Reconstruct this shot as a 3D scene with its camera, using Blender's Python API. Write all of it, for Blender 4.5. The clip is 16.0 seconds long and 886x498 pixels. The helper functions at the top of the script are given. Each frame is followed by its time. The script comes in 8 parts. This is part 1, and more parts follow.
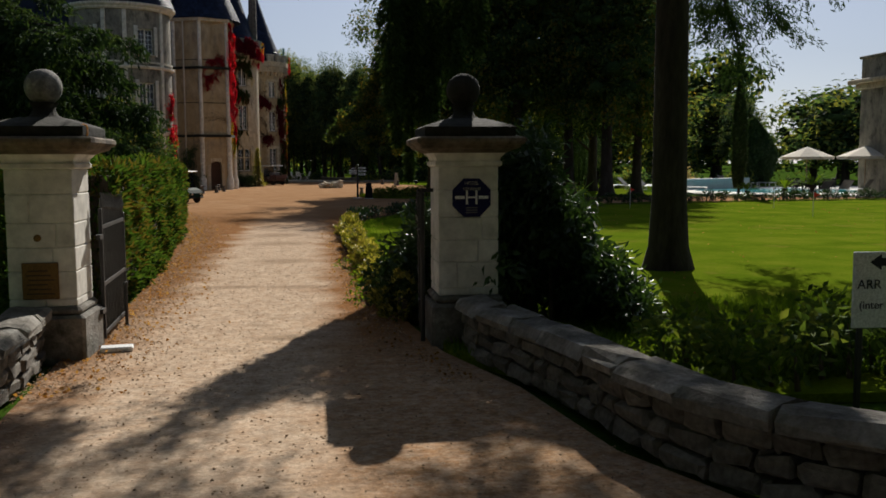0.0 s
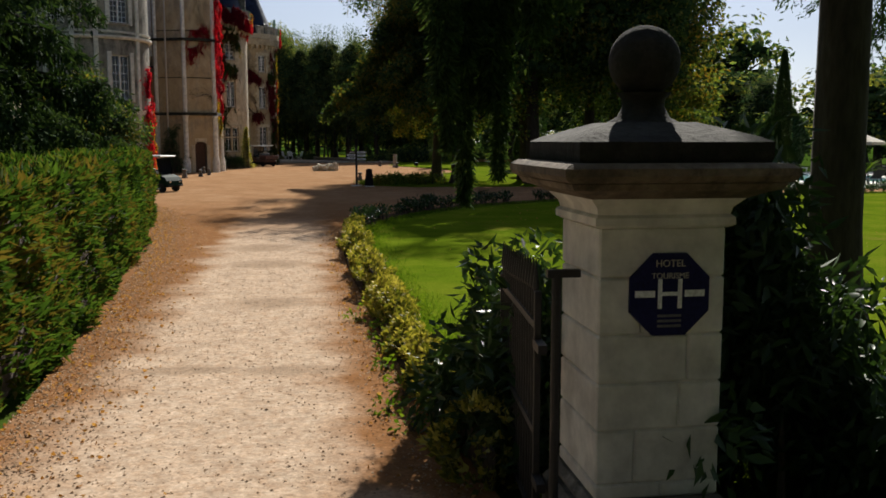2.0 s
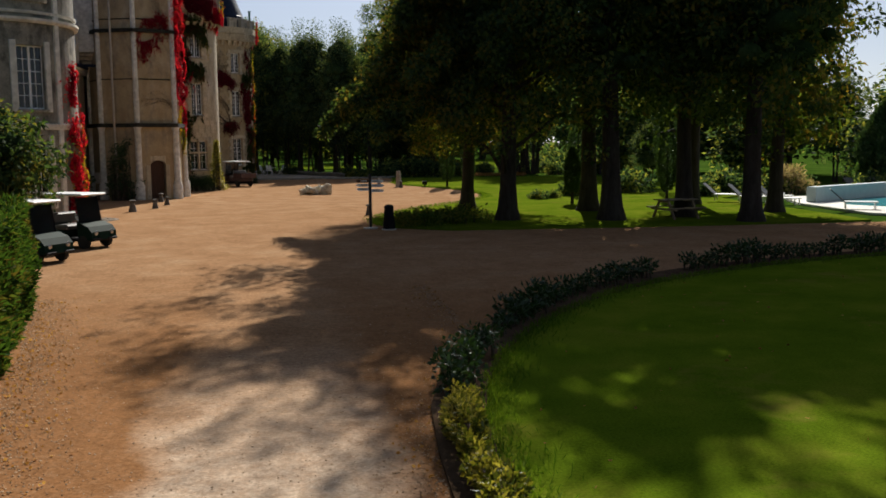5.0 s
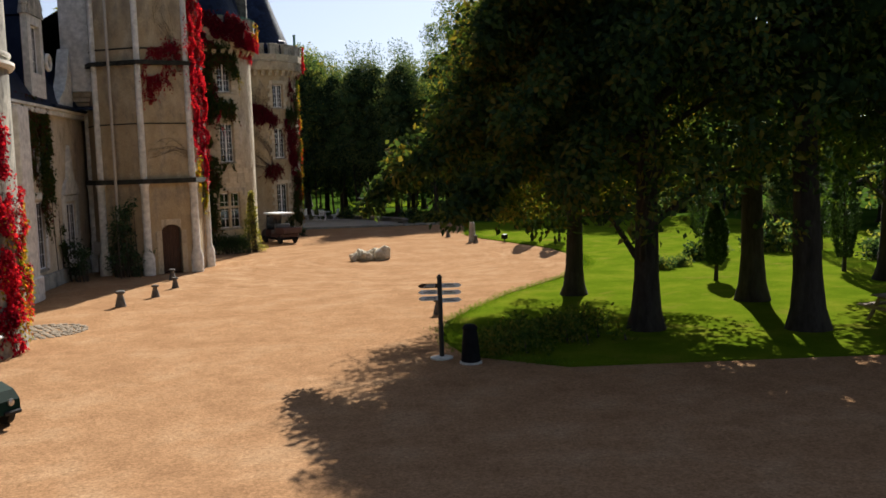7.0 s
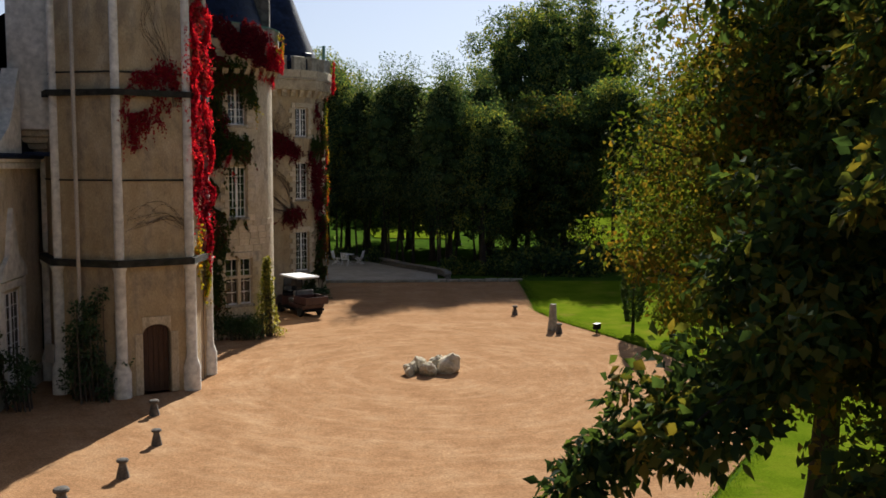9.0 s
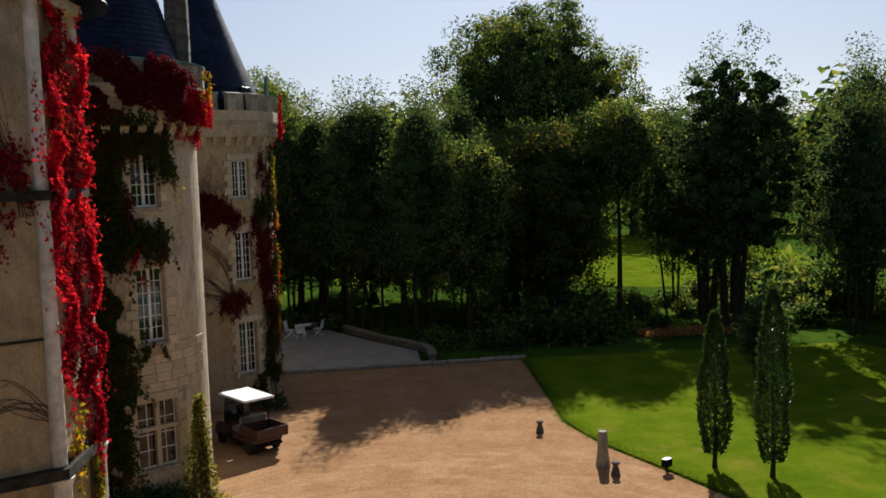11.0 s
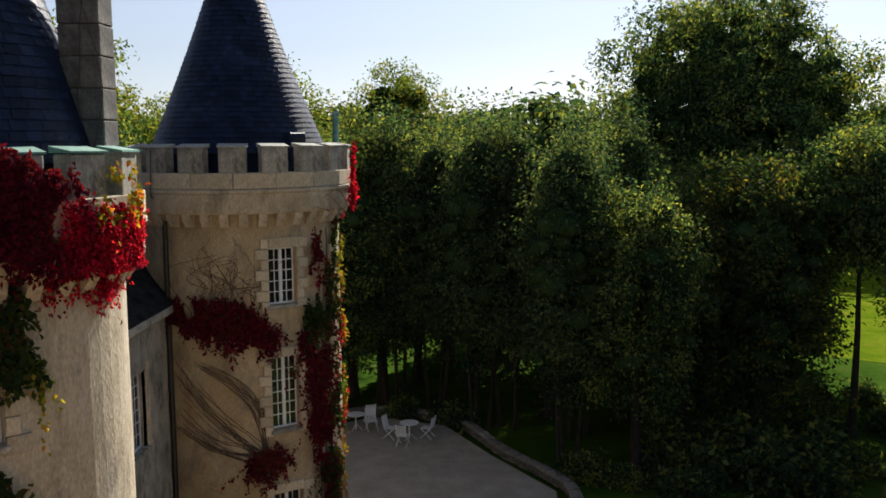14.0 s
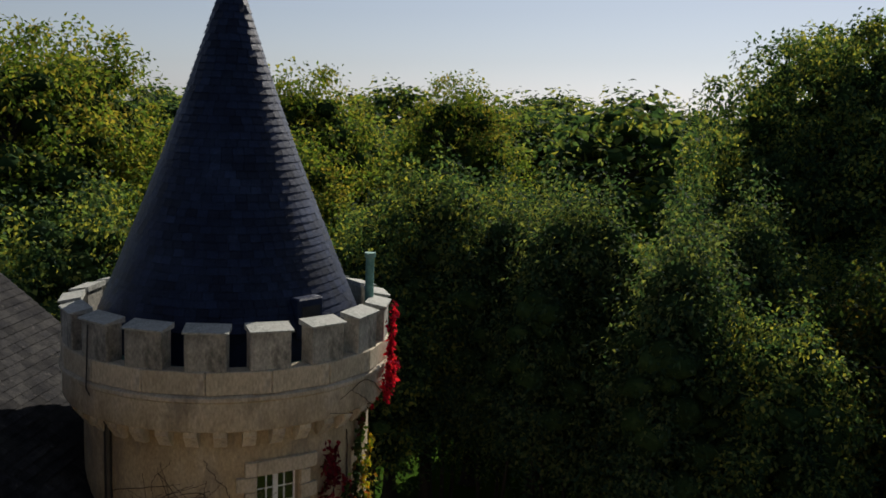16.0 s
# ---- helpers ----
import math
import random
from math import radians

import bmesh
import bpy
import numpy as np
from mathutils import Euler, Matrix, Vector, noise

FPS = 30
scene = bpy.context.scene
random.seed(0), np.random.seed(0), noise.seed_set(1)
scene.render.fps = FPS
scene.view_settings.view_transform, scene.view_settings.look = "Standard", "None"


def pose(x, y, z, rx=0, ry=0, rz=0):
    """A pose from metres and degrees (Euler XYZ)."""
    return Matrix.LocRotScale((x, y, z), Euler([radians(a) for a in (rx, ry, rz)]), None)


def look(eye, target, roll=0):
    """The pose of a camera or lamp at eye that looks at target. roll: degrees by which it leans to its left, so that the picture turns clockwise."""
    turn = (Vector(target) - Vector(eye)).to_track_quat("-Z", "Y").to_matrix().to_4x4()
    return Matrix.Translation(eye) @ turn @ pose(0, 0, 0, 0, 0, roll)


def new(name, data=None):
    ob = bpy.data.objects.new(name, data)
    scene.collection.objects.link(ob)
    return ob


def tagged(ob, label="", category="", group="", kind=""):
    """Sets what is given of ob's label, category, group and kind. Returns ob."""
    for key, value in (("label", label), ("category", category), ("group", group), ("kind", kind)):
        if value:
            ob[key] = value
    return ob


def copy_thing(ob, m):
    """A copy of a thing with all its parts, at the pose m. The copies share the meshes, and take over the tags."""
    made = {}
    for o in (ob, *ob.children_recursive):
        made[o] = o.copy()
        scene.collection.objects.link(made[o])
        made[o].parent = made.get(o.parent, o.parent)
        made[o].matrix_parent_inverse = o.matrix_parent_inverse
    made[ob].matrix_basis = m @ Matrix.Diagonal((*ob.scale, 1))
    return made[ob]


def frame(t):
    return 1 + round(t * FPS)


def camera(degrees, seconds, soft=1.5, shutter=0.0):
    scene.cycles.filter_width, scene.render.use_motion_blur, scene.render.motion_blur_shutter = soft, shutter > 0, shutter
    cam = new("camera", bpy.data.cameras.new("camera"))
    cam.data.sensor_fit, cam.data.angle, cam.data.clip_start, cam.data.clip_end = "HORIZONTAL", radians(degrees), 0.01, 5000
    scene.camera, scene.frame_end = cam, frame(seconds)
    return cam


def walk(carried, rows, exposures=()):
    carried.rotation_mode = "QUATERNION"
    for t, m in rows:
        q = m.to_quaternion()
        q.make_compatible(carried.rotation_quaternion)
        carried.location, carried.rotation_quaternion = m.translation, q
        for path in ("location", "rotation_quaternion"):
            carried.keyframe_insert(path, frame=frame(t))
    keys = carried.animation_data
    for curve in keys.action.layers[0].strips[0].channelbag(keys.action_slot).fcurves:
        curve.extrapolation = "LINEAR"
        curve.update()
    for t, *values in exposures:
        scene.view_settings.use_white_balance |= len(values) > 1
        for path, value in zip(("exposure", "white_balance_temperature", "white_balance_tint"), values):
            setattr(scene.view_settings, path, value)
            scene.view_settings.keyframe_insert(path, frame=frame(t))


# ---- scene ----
cam = camera(51.7, 16.0, soft=1.7)
PATH = [
    (0, (0.042, 0.302, 1.9), (0.318, 2.274, 1.714), -0.3),
    (0.5, (-0.008, 1.254, 2.206), (0.271, 3.222, 1.984), -0.1),
    (1, (0.006, 2.424, 2.358), (0.285, 4.39, 2.118), -0.1),
    (1.5, (0.026, 3.767, 2.33), (0.308, 5.733, 2.092), -0.3),
    (2, (-0.061, 5.553, 2.284), (0.232, 7.517, 2.047), 0.0),
    (2.5, (-0.285, 7.434, 2.217), (0.026, 9.396, 1.983), 0.2),
    (3, (-0.526, 9.681, 2.239), (-0.203, 11.641, 2.005), 0.4),
    (3.5, (-0.722, 11.729, 2.428), (-0.385, 13.686, 2.186), 0.5),
    (4, (-0.864, 14.201, 2.63), (-0.508, 16.154, 2.388), 0.3),
    (4.2, (-0.877, 15.204, 2.73), (-0.515, 17.156, 2.486), 0.1),
    (6.3, (0.294, 26.42, 3.602), (0.567, 28.392, 3.41), -2.4),
    (6.5, (0.408, 27.621, 3.819), (0.659, 29.596, 3.63), -2.4),
    (7, (0.464, 30.977, 4.394), (0.664, 32.958, 4.21), -1.9),
    (7.5, (0.342, 34.127, 4.915), (0.504, 36.112, 4.731), -1.7),
    (8, (-0.209, 37.281, 5.631), (-0.059, 39.266, 5.439), -1.3),
    (8.5, (-0.788, 40.266, 6.313), (-0.625, 42.25, 6.121), -0.7),
    (9, (-1.464, 43.611, 7.137), (-1.259, 45.592, 6.95), 0.3),
    (9.5, (-1.896, 46.452, 7.836), (-1.638, 48.427, 7.655), 0.3),
    (10, (-2.275, 49.535, 8.496), (-1.954, 51.501, 8.321), -0.3),
    (10.2, (-2.389, 50.685, 8.746), (-2.046, 52.648, 8.571), -0.8),
    (12.3, (-0.516, 61.698, 10.292), (-0.279, 63.674, 10.101), -4.4),
    (12.5, (-0.248, 62.529, 10.474), (-0.043, 64.509, 10.277), -4.3),
    (13, (0.293, 64.918, 11.152), (0.409, 66.903, 10.939), -3.6),
    (13.5, (0.525, 67.189, 11.818), (0.565, 69.176, 11.594), -2.4),
    (14, (0.642, 69.312, 12.701), (0.607, 71.297, 12.464), -0.4),
    (14.5, (0.501, 71.315, 13.522), (0.415, 73.297, 13.269), 1.5),
    (15, (0.21, 73.605, 14.429), (0.091, 75.583, 14.16), 2.6),
    (15.5, (0.022, 75.647, 15.316), (-0.117, 77.621, 15.025), 3.2),
    (16, (-0.092, 77.859, 16.282), (-0.242, 79.83, 15.978), 2.2),
]
walk(cam, [(t, look(eye, target, roll)) for t, eye, target, roll in PATH],
     exposures=[(0, 0.20), (0.5, 0.52), (1.0, 0.58), (2.5, 0.46), (4.2, 0.22), (6.3, 1.00), (8.0, 0.85), (9.0, 0.75), (10.2, 0.55), (12.3, 0.55), (13.5, 0.92), (14.5, 0.90), (16, 0.25)])

# ---- light ----
world = bpy.data.worlds.new("world")
scene.world = world
world.use_nodes = True
SUN_AZ, SUN_EL = 17.8, 34.0          # degrees to the right of +y, and up
wn = world.node_tree.nodes
sky = wn.new("ShaderNodeTexSky")
sky.sky_type, sky.sun_disc = "NISHITA", False
sky.sun_elevation, sky.sun_rotation = radians(SUN_EL), radians(SUN_AZ)
sky.altitude, sky.air_density, sky.dust_density, sky.ozone_density = 50, 1.1, 0.5, 2.0
wn["Background"].inputs["Strength"].default_value = 0.048
pale = wn.new("ShaderNodeHueSaturation")
pale.inputs["Saturation"].default_value = 0.45
world.node_tree.links.new(sky.outputs["Color"], pale.inputs["Color"])
cool = wn.new("ShaderNodeMix")
cool.data_type, cool.blend_type = "RGBA", "MULTIPLY"
cool.inputs[0].default_value, cool.inputs[7].default_value = 1.0, (0.93, 1.0, 1.18, 1)
world.node_tree.links.new(pale.outputs["Color"], cool.inputs[6])
world.node_tree.links.new(cool.outputs[2], wn["Background"].inputs["Color"])
sun = new("sun", bpy.data.lights.new("sun", "SUN"))
sun.data.energy, sun.data.angle, sun.data.color = 5.0, radians(0.5), (1.0, 0.94, 0.85)
sun_dir = Vector((math.sin(radians(SUN_AZ)) * math.cos(radians(SUN_EL)), math.cos(radians(SUN_AZ)) * math.cos(radians(SUN_EL)), math.sin(radians(SUN_EL))))
sun.matrix_world = look(Vector((0, 0, 40)), Vector((0, 0, 40)) - sun_dir)

# ---- materials ----


def surface(name, colours, scale=3.0, rough=0.85, bump=0.3, fine=40.0, stain=None, metal=0.0, island=0.0, piece=0.0, spec=0.3, stretch=(1, 1, 1)):
    """A solid surface: two or three colours mixed by coarse noise, fine grain, stains, bump; island or piece: spread of value."""
    m = bpy.data.materials.new(name)
    m.use_nodes = True
    n, ln = m.node_tree.nodes, m.node_tree.links.new
    p = n["Principled BSDF"]
    p.inputs["Roughness"].default_value, p.inputs["Metallic"].default_value = rough, metal
    p.inputs["Specular IOR Level"].default_value = spec
    co = n.new("ShaderNodeTexCoord")
    mp = n.new("ShaderNodeMapping")
    mp.inputs["Scale"].default_value = stretch
    ln(co.outputs["Object"], mp.inputs["Vector"])
    big, small = n.new("ShaderNodeTexNoise"), n.new("ShaderNodeTexNoise")
    for node, s, d in ((big, scale, 6), (small, fine, 4)):
        node.inputs["Scale"].default_value, node.inputs["Detail"].default_value = s, d
        node.inputs["Roughness"].default_value = 0.62
        ln(mp.outputs["Vector"], node.inputs["Vector"])
    ramp = n.new("ShaderNodeValToRGB")
    for k, c in enumerate(colours):
        at = 0.32 + 0.36 * k / max(1, len(colours) - 1)
        e = ramp.color_ramp.elements[k] if k < 2 else ramp.color_ramp.elements.new(at)
        e.position, e.color = at, (*c, 1)
    ln(big.outputs["Fac"], ramp.inputs["Fac"])
    out = ramp.outputs["Color"]

    def mixed(a, b, fac, kind):
        x = n.new("ShaderNodeMix")
        x.data_type, x.blend_type = "RGBA", kind
        for sock, v in ((x.inputs[6], a), (x.inputs[7], b), (x.inputs[0], fac)):
            if hasattr(v, "is_linked"):
                ln(v, sock)
            else:
                sock.default_value = v
        return x.outputs[2]

    def ranged(sock, lo, hi, a=0.0, b=1.0):
        r = n.new("ShaderNodeMapRange")
        for key, v in (("From Min", lo), ("From Max", hi), ("To Min", a), ("To Max", b)):
            r.inputs[key].default_value = v
        ln(sock, r.inputs["Value"])
        return r.outputs["Result"]

    def grey(sock):
        c = n.new("ShaderNodeCombineColor")
        for k in range(3):
            ln(sock, c.inputs[k])
        return c.outputs["Color"]
    out = mixed(out, grey(ranged(small.outputs["Fac"], 0.3, 0.7, 0.72, 1.2)), 1.0, "MULTIPLY")
    if stain:
        st = n.new("ShaderNodeTexNoise")
        st.inputs["Scale"].default_value, st.inputs["Detail"].default_value, st.inputs["Roughness"].default_value = stain[1], 8, 0.7
        ln(mp.outputs["Vector"], st.inputs["Vector"])
        out = mixed(out, (*stain[0], 1), ranged(st.outputs["Fac"], stain[2], stain[2] + 0.14, 0, stain[3]), "MIX")
    if island or piece:
        geo = n.new("ShaderNodeNewGeometry") if island else n.new("ShaderNodeObjectInfo")
        r = geo.outputs["Random Per Island"] if island else geo.outputs["Random"]
        s = island or piece
        out = mixed(out, grey(ranged(r, 0, 1, 1 - s, 1 + s)), 1.0, "MULTIPLY")
    ln(out, p.inputs["Base Color"])
    if bump:
        bp = n.new("ShaderNodeBump")
        bp.inputs["Strength"].default_value, bp.inputs["Distance"].default_value = bump, 0.02
        ln(small.outputs["Fac"], bp.inputs["Height"])
        ln(bp.outputs["Normal"], p.inputs["Normal"])
    return m


def foliage(name, colours, through_light=0.35, gloss=0.4, spread=0.35):
    """Leaves: colour by leaf, light through the blade, a waxy shine."""
    m = bpy.data.materials.new(name)
    m.use_nodes = True
    n, ln = m.node_tree.nodes, m.node_tree.links.new
    p, outp = n["Principled BSDF"], n["Material Output"]
    geo, ramp = n.new("ShaderNodeNewGeometry"), n.new("ShaderNodeValToRGB")
    for k, c in enumerate(colours):
        at = k / max(1, len(colours) - 1)
        e = ramp.color_ramp.elements[k] if k < 2 else ramp.color_ramp.elements.new(at)
        e.position, e.color = at, (*c, 1)
    co, nz, ad = n.new("ShaderNodeTexCoord"), n.new("ShaderNodeTexNoise"), n.new("ShaderNodeMath")
    nz.inputs["Scale"].default_value, nz.inputs["Detail"].default_value = 0.45, 3
    ln(co.outputs["Object"], nz.inputs["Vector"])
    r = n.new("ShaderNodeMapRange")
    for key, v in (("From Min", 0.35), ("From Max", 0.65), ("To Min", -0.3), ("To Max", 0.3)):
        r.inputs[key].default_value = v
    ln(nz.outputs["Fac"], r.inputs["Value"])
    ad.operation, ad.use_clamp = "ADD", True
    ln(geo.outputs["Random Per Island"], ad.inputs[0])
    ln(r.outputs["Result"], ad.inputs[1])
    ln(ad.outputs[0], ramp.inputs["Fac"])
    ln(ramp.outputs["Color"], p.inputs["Base Color"])
    p.inputs["Roughness"].default_value, p.inputs["Specular IOR Level"].default_value = (0.55 - 0.25 * gloss if gloss > 0.2 else 0.92), gloss
    tr, mx, br = n.new("ShaderNodeBsdfTranslucent"), n.new("ShaderNodeMixShader"), n.new("ShaderNodeMix")
    br.data_type, br.blend_type = "RGBA", "MULTIPLY"
    br.inputs[0].default_value = 1.0
    ln(ramp.outputs["Color"], br.inputs[6])
    br.inputs[7].default_value = (2.2, 2.0, 0.9, 1)
    ln(br.outputs[2], tr.inputs["Color"])
    mx.inputs["Fac"].default_value = through_light
    ln(p.outputs["BSDF"], mx.inputs[1])
    ln(tr.outputs["BSDF"], mx.inputs[2])
    ln(mx.outputs["Shader"], outp.inputs["Surface"])
    return m


def glass_pane(name):
    m = bpy.data.materials.new(name)
    m.use_nodes = True
    p = m.node_tree.nodes["Principled BSDF"]
    p.inputs["Base Color"].default_value = (0.02, 0.025, 0.03, 1)
    p.inputs["Roughness"].default_value, p.inputs["IOR"].default_value = 0.04, 1.5
    p.inputs["Transmission Weight"].default_value = 0.4
    return m


STONE = surface("pale_limestone", [(0.40, 0.33, 0.23), (0.54, 0.46, 0.33), (0.60, 0.53, 0.42)], 1.8, 0.9, 0.8, 24, ((0.15, 0.13, 0.11), 1.7, 0.52, 0.6), piece=0.16, stretch=(1, 1, 0.45))
STONE_WARM = surface("ochre_render", [(0.361, 0.266, 0.152), (0.437, 0.342, 0.209), (0.494, 0.408, 0.285)], 1.4, 0.92, 0.6, 26, ((0.17, 0.14, 0.11), 1.5, 0.49, 0.6), stretch=(1, 1, 0.5))
# lichened stone; on some walls its darker grey stands for shade
STONE_GREY = surface("grey_lichened_shaded_stone", [(0.18, 0.17, 0.15), (0.34, 0.32, 0.27), (0.47, 0.43, 0.35)], 1.6, 0.95, 0.6, 26, ((0.06, 0.06, 0.052), 2.2, 0.5, 0.75), piece=0.18, stretch=(1, 1, 0.6))
STONE_WHITE = surface("white_limestone", [(0.60, 0.58, 0.52), (0.68, 0.66, 0.60), (0.73, 0.71, 0.66)], 1.2, 0.88, 0.2, 5, ((0.34, 0.32, 0.27), 1.8, 0.62, 0.45), piece=0.06)
MOSSY = surface("weathered_mossy_stone", [(0.09, 0.08, 0.065), (0.19, 0.175, 0.15), (0.34, 0.33, 0.30)], 2.4, 0.95, 0.8, 22, ((0.05, 0.055, 0.035), 3.0, 0.52, 0.8), piece=0.18)
STAINED = surface("stained_cap_stone", [(0.084, 0.063, 0.042), (0.158, 0.121, 0.084), (0.231, 0.194, 0.147)], 3.0, 0.92, 0.6, 18, ((0.04, 0.035, 0.03), 4.0, 0.52, 0.8))
LICHEN_BALL = surface("lichen_spotted_stone", [(0.10, 0.10, 0.095), (0.22, 0.21, 0.20), (0.42, 0.41, 0.38)], 6.0, 0.95, 0.6, 22, ((0.03, 0.03, 0.028), 5.0, 0.54, 0.8))
CAP_MOSS = surface("black_mossed_stone", [(0.0138, 0.0132, 0.011), (0.0303, 0.0286, 0.0231), (0.055, 0.0523, 0.044)], 4.0, 0.95, 0.9, 20, ((0.018, 0.022, 0.012), 3.0, 0.5, 0.8), piece=0.2)
SLATE = surface("blue_slate", [(0.005, 0.010, 0.028), (0.009, 0.016, 0.040), (0.016, 0.026, 0.058)], 1.3, 0.44, 0.35, 30, ((0.035, 0.042, 0.06), 1.1, 0.66, 0.35), island=0.4, spec=0.14)
OLD_SLATE = surface("lichened_old_slate", [(0.012, 0.012, 0.014), (0.024, 0.023, 0.023), (0.04, 0.038, 0.035)], 2.2, 0.95, 0.5, 22, ((0.12, 0.11, 0.095), 6.0, 0.6, 0.6), island=0.35, spec=0.1)
LICHEN = surface("lichened_gable_stone", [(0.07, 0.065, 0.06), (0.13, 0.12, 0.11), (0.22, 0.20, 0.18)], 3.0, 0.95, 0.9, 20, ((0.45, 0.42, 0.38), 7.0, 0.58, 0.8), spec=0.1)
GREY_COPING = surface("weathered_grey_coping", [(0.24, 0.25, 0.22), (0.34, 0.34, 0.30), (0.44, 0.43, 0.38)], 3.0, 0.9, 0.4, 24, ((0.10, 0.10, 0.09), 3.0, 0.55, 0.6))
STADDLE = surface("dark_staddle_stone", [(0.07, 0.065, 0.06), (0.12, 0.11, 0.10), (0.19, 0.175, 0.155)], 4.0, 0.95, 0.8, 20)
COBBLE = surface("dull_cobble", [(0.18, 0.132, 0.09), (0.24, 0.192, 0.138), (0.288, 0.246, 0.192)], 3.0, 0.95, 0.6, 16, piece=0.2)
PAMPAS = foliage("pale_pampas_plume", [(0.21, 0.168, 0.112), (0.294, 0.238, 0.168), (0.364, 0.308, 0.231)], 0.35, 0.05)
LEAD = surface("patinated_copper_flashing", [(0.09, 0.20, 0.165), (0.15, 0.29, 0.235), (0.22, 0.35, 0.29)], 3.0, 0.7, 0.3, 30)
WHITE_PAINT = surface("white_paint", [(0.74, 0.75, 0.76), (0.82, 0.82, 0.81)], 3.0, 0.5, 0.05, 60)
DARK_WOOD = surface("dark_brown_wood", [(0.045, 0.022, 0.014), (0.08, 0.04, 0.025)], 3.0, 0.6, 0.3, 30, stretch=(6, 6, 1))
IRON = surface("black_iron", [(0.012, 0.012, 0.013), (0.03, 0.028, 0.026)], 4.0, 0.55, 0.2, 60, spec=0.5)
LEAD_PIPE = surface("pale_downpipe_paint", [(0.42, 0.38, 0.32), (0.5, 0.46, 0.4)], 2.0, 0.6, 0.1, 30)
GLASS = glass_pane("window_glass")
BARK = surface("dark_bark", [(0.021, 0.0161, 0.0126), (0.0385, 0.0301, 0.0238), (0.056, 0.0462, 0.0378)], 5.0, 0.95, 1.0, 18, ((0.05, 0.06, 0.035), 1.5, 0.58, 0.5), stretch=(1, 1, 0.25))
TWIG = surface("vine_stem", [(0.06, 0.045, 0.035), (0.12, 0.09, 0.07)], 6.0, 0.95, 0.4, 40)
BROAD = foliage("broad_leaf_green", [(0.024, 0.048, 0.012), (0.042, 0.078, 0.0192), (0.072, 0.12, 0.0264), (0.12, 0.156, 0.036)], 0.28, 0.2)
GROVE_DARK = foliage("dark_grove_leaf", [(0.0168, 0.0356, 0.0168), (0.0315, 0.0586, 0.023), (0.0576, 0.0943, 0.0273), (0.137, 0.115, 0.0251)], 0.4, 0.18)
WOOD_GOLD = foliage("yellowing_woodland_leaf", [(0.035, 0.07, 0.018), (0.065, 0.11, 0.025), (0.12, 0.16, 0.035), (0.20, 0.175, 0.04)], 0.42, 0.08)
AUTUMN = foliage("autumn_leaf", [(0.0288, 0.054, 0.0101), (0.0576, 0.0864, 0.0144), (0.0864, 0.104, 0.0187), (0.158, 0.108, 0.0202)], 0.42, 0.12)
POPLAR = foliage("grey_green_leaf", [(0.016, 0.038, 0.024), (0.04, 0.078, 0.042), (0.125, 0.15, 0.055)], 0.42, 0.2)
WOOD_FAR = foliage("woodland_leaf", [(0.014, 0.034, 0.022), (0.034, 0.07, 0.036), (0.085, 0.135, 0.05), (0.22, 0.23, 0.055)], 0.42, 0.12)
NEEDLE = foliage("conifer_needle", [(0.0138, 0.0322, 0.0138), (0.0253, 0.0517, 0.0207), (0.0517, 0.0862, 0.0322)], 0.2, 0.1)
CYPRESS = foliage("cypress_green", [(0.015, 0.04, 0.015), (0.03, 0.06, 0.02), (0.05, 0.09, 0.03)], 0.2, 0.3)
THUJA = foliage("thuja_green", [(0.0162, 0.0405, 0.009), (0.0315, 0.072, 0.0144), (0.0585, 0.117, 0.0234), (0.099, 0.081, 0.0225)], 0.28, 0.1)
EUONYMUS = foliage("golden_hedge_leaf", [(0.045, 0.063, 0.0108), (0.108, 0.126, 0.0198), (0.216, 0.207, 0.036), (0.36, 0.333, 0.09)], 0.3, 0.3)
LAUREL = foliage("glossy_laurel_leaf", [(0.0132, 0.0352, 0.0132), (0.0275, 0.0605, 0.0198), (0.044, 0.088, 0.0275)], 0.2, 0.35)
IVY_RED = foliage("scarlet_creeper", [(0.10, 0.003, 0.014), (0.24, 0.006, 0.026), (0.42, 0.010, 0.040), (0.56, 0.022, 0.045)], 0.38, 0.06)
IVY_CRIMSON = foliage("crimson_creeper", [(0.10, 0.004, 0.014), (0.18, 0.008, 0.024), (0.28, 0.012, 0.034), (0.20, 0.03, 0.02)], 0.3, 0.06)
IVY_DARK = foliage("dark_creeper", [(0.015, 0.03, 0.01), (0.03, 0.055, 0.015), (0.06, 0.07, 0.015), (0.10, 0.02, 0.02)], 0.25, 0.08)
IVY_WINE = foliage("wine_creeper", [(0.05, 0.004, 0.012), (0.10, 0.006, 0.018), (0.16, 0.010, 0.022), (0.05, 0.035, 0.015)], 0.28, 0.08)
IVY_GOLD = foliage("golden_creeper", [(0.10, 0.13, 0.015), (0.22, 0.20, 0.02), (0.38, 0.24, 0.03), (0.42, 0.08, 0.02)], 0.38, 0.1)
# shade deep in the crowns, put into the colour of added lumps
CROWN_SHADE = surface("crown_inside_shade", [(0.0168, 0.033, 0.0132), (0.027, 0.048, 0.018), (0.042, 0.066, 0.024)], 1.6, 1.0, 1.0, 7, island=0.3, spec=0.0)
GRASS_BLADE = foliage("grass_blade", [(0.05, 0.11, 0.008), (0.085, 0.16, 0.012), (0.13, 0.20, 0.02)], 0.3, 0.2)
DEAD_LEAF = foliage("fallen_leaf", [(0.22, 0.11, 0.04), (0.32, 0.17, 0.07), (0.40, 0.25, 0.11)], 0.3, 0.1)
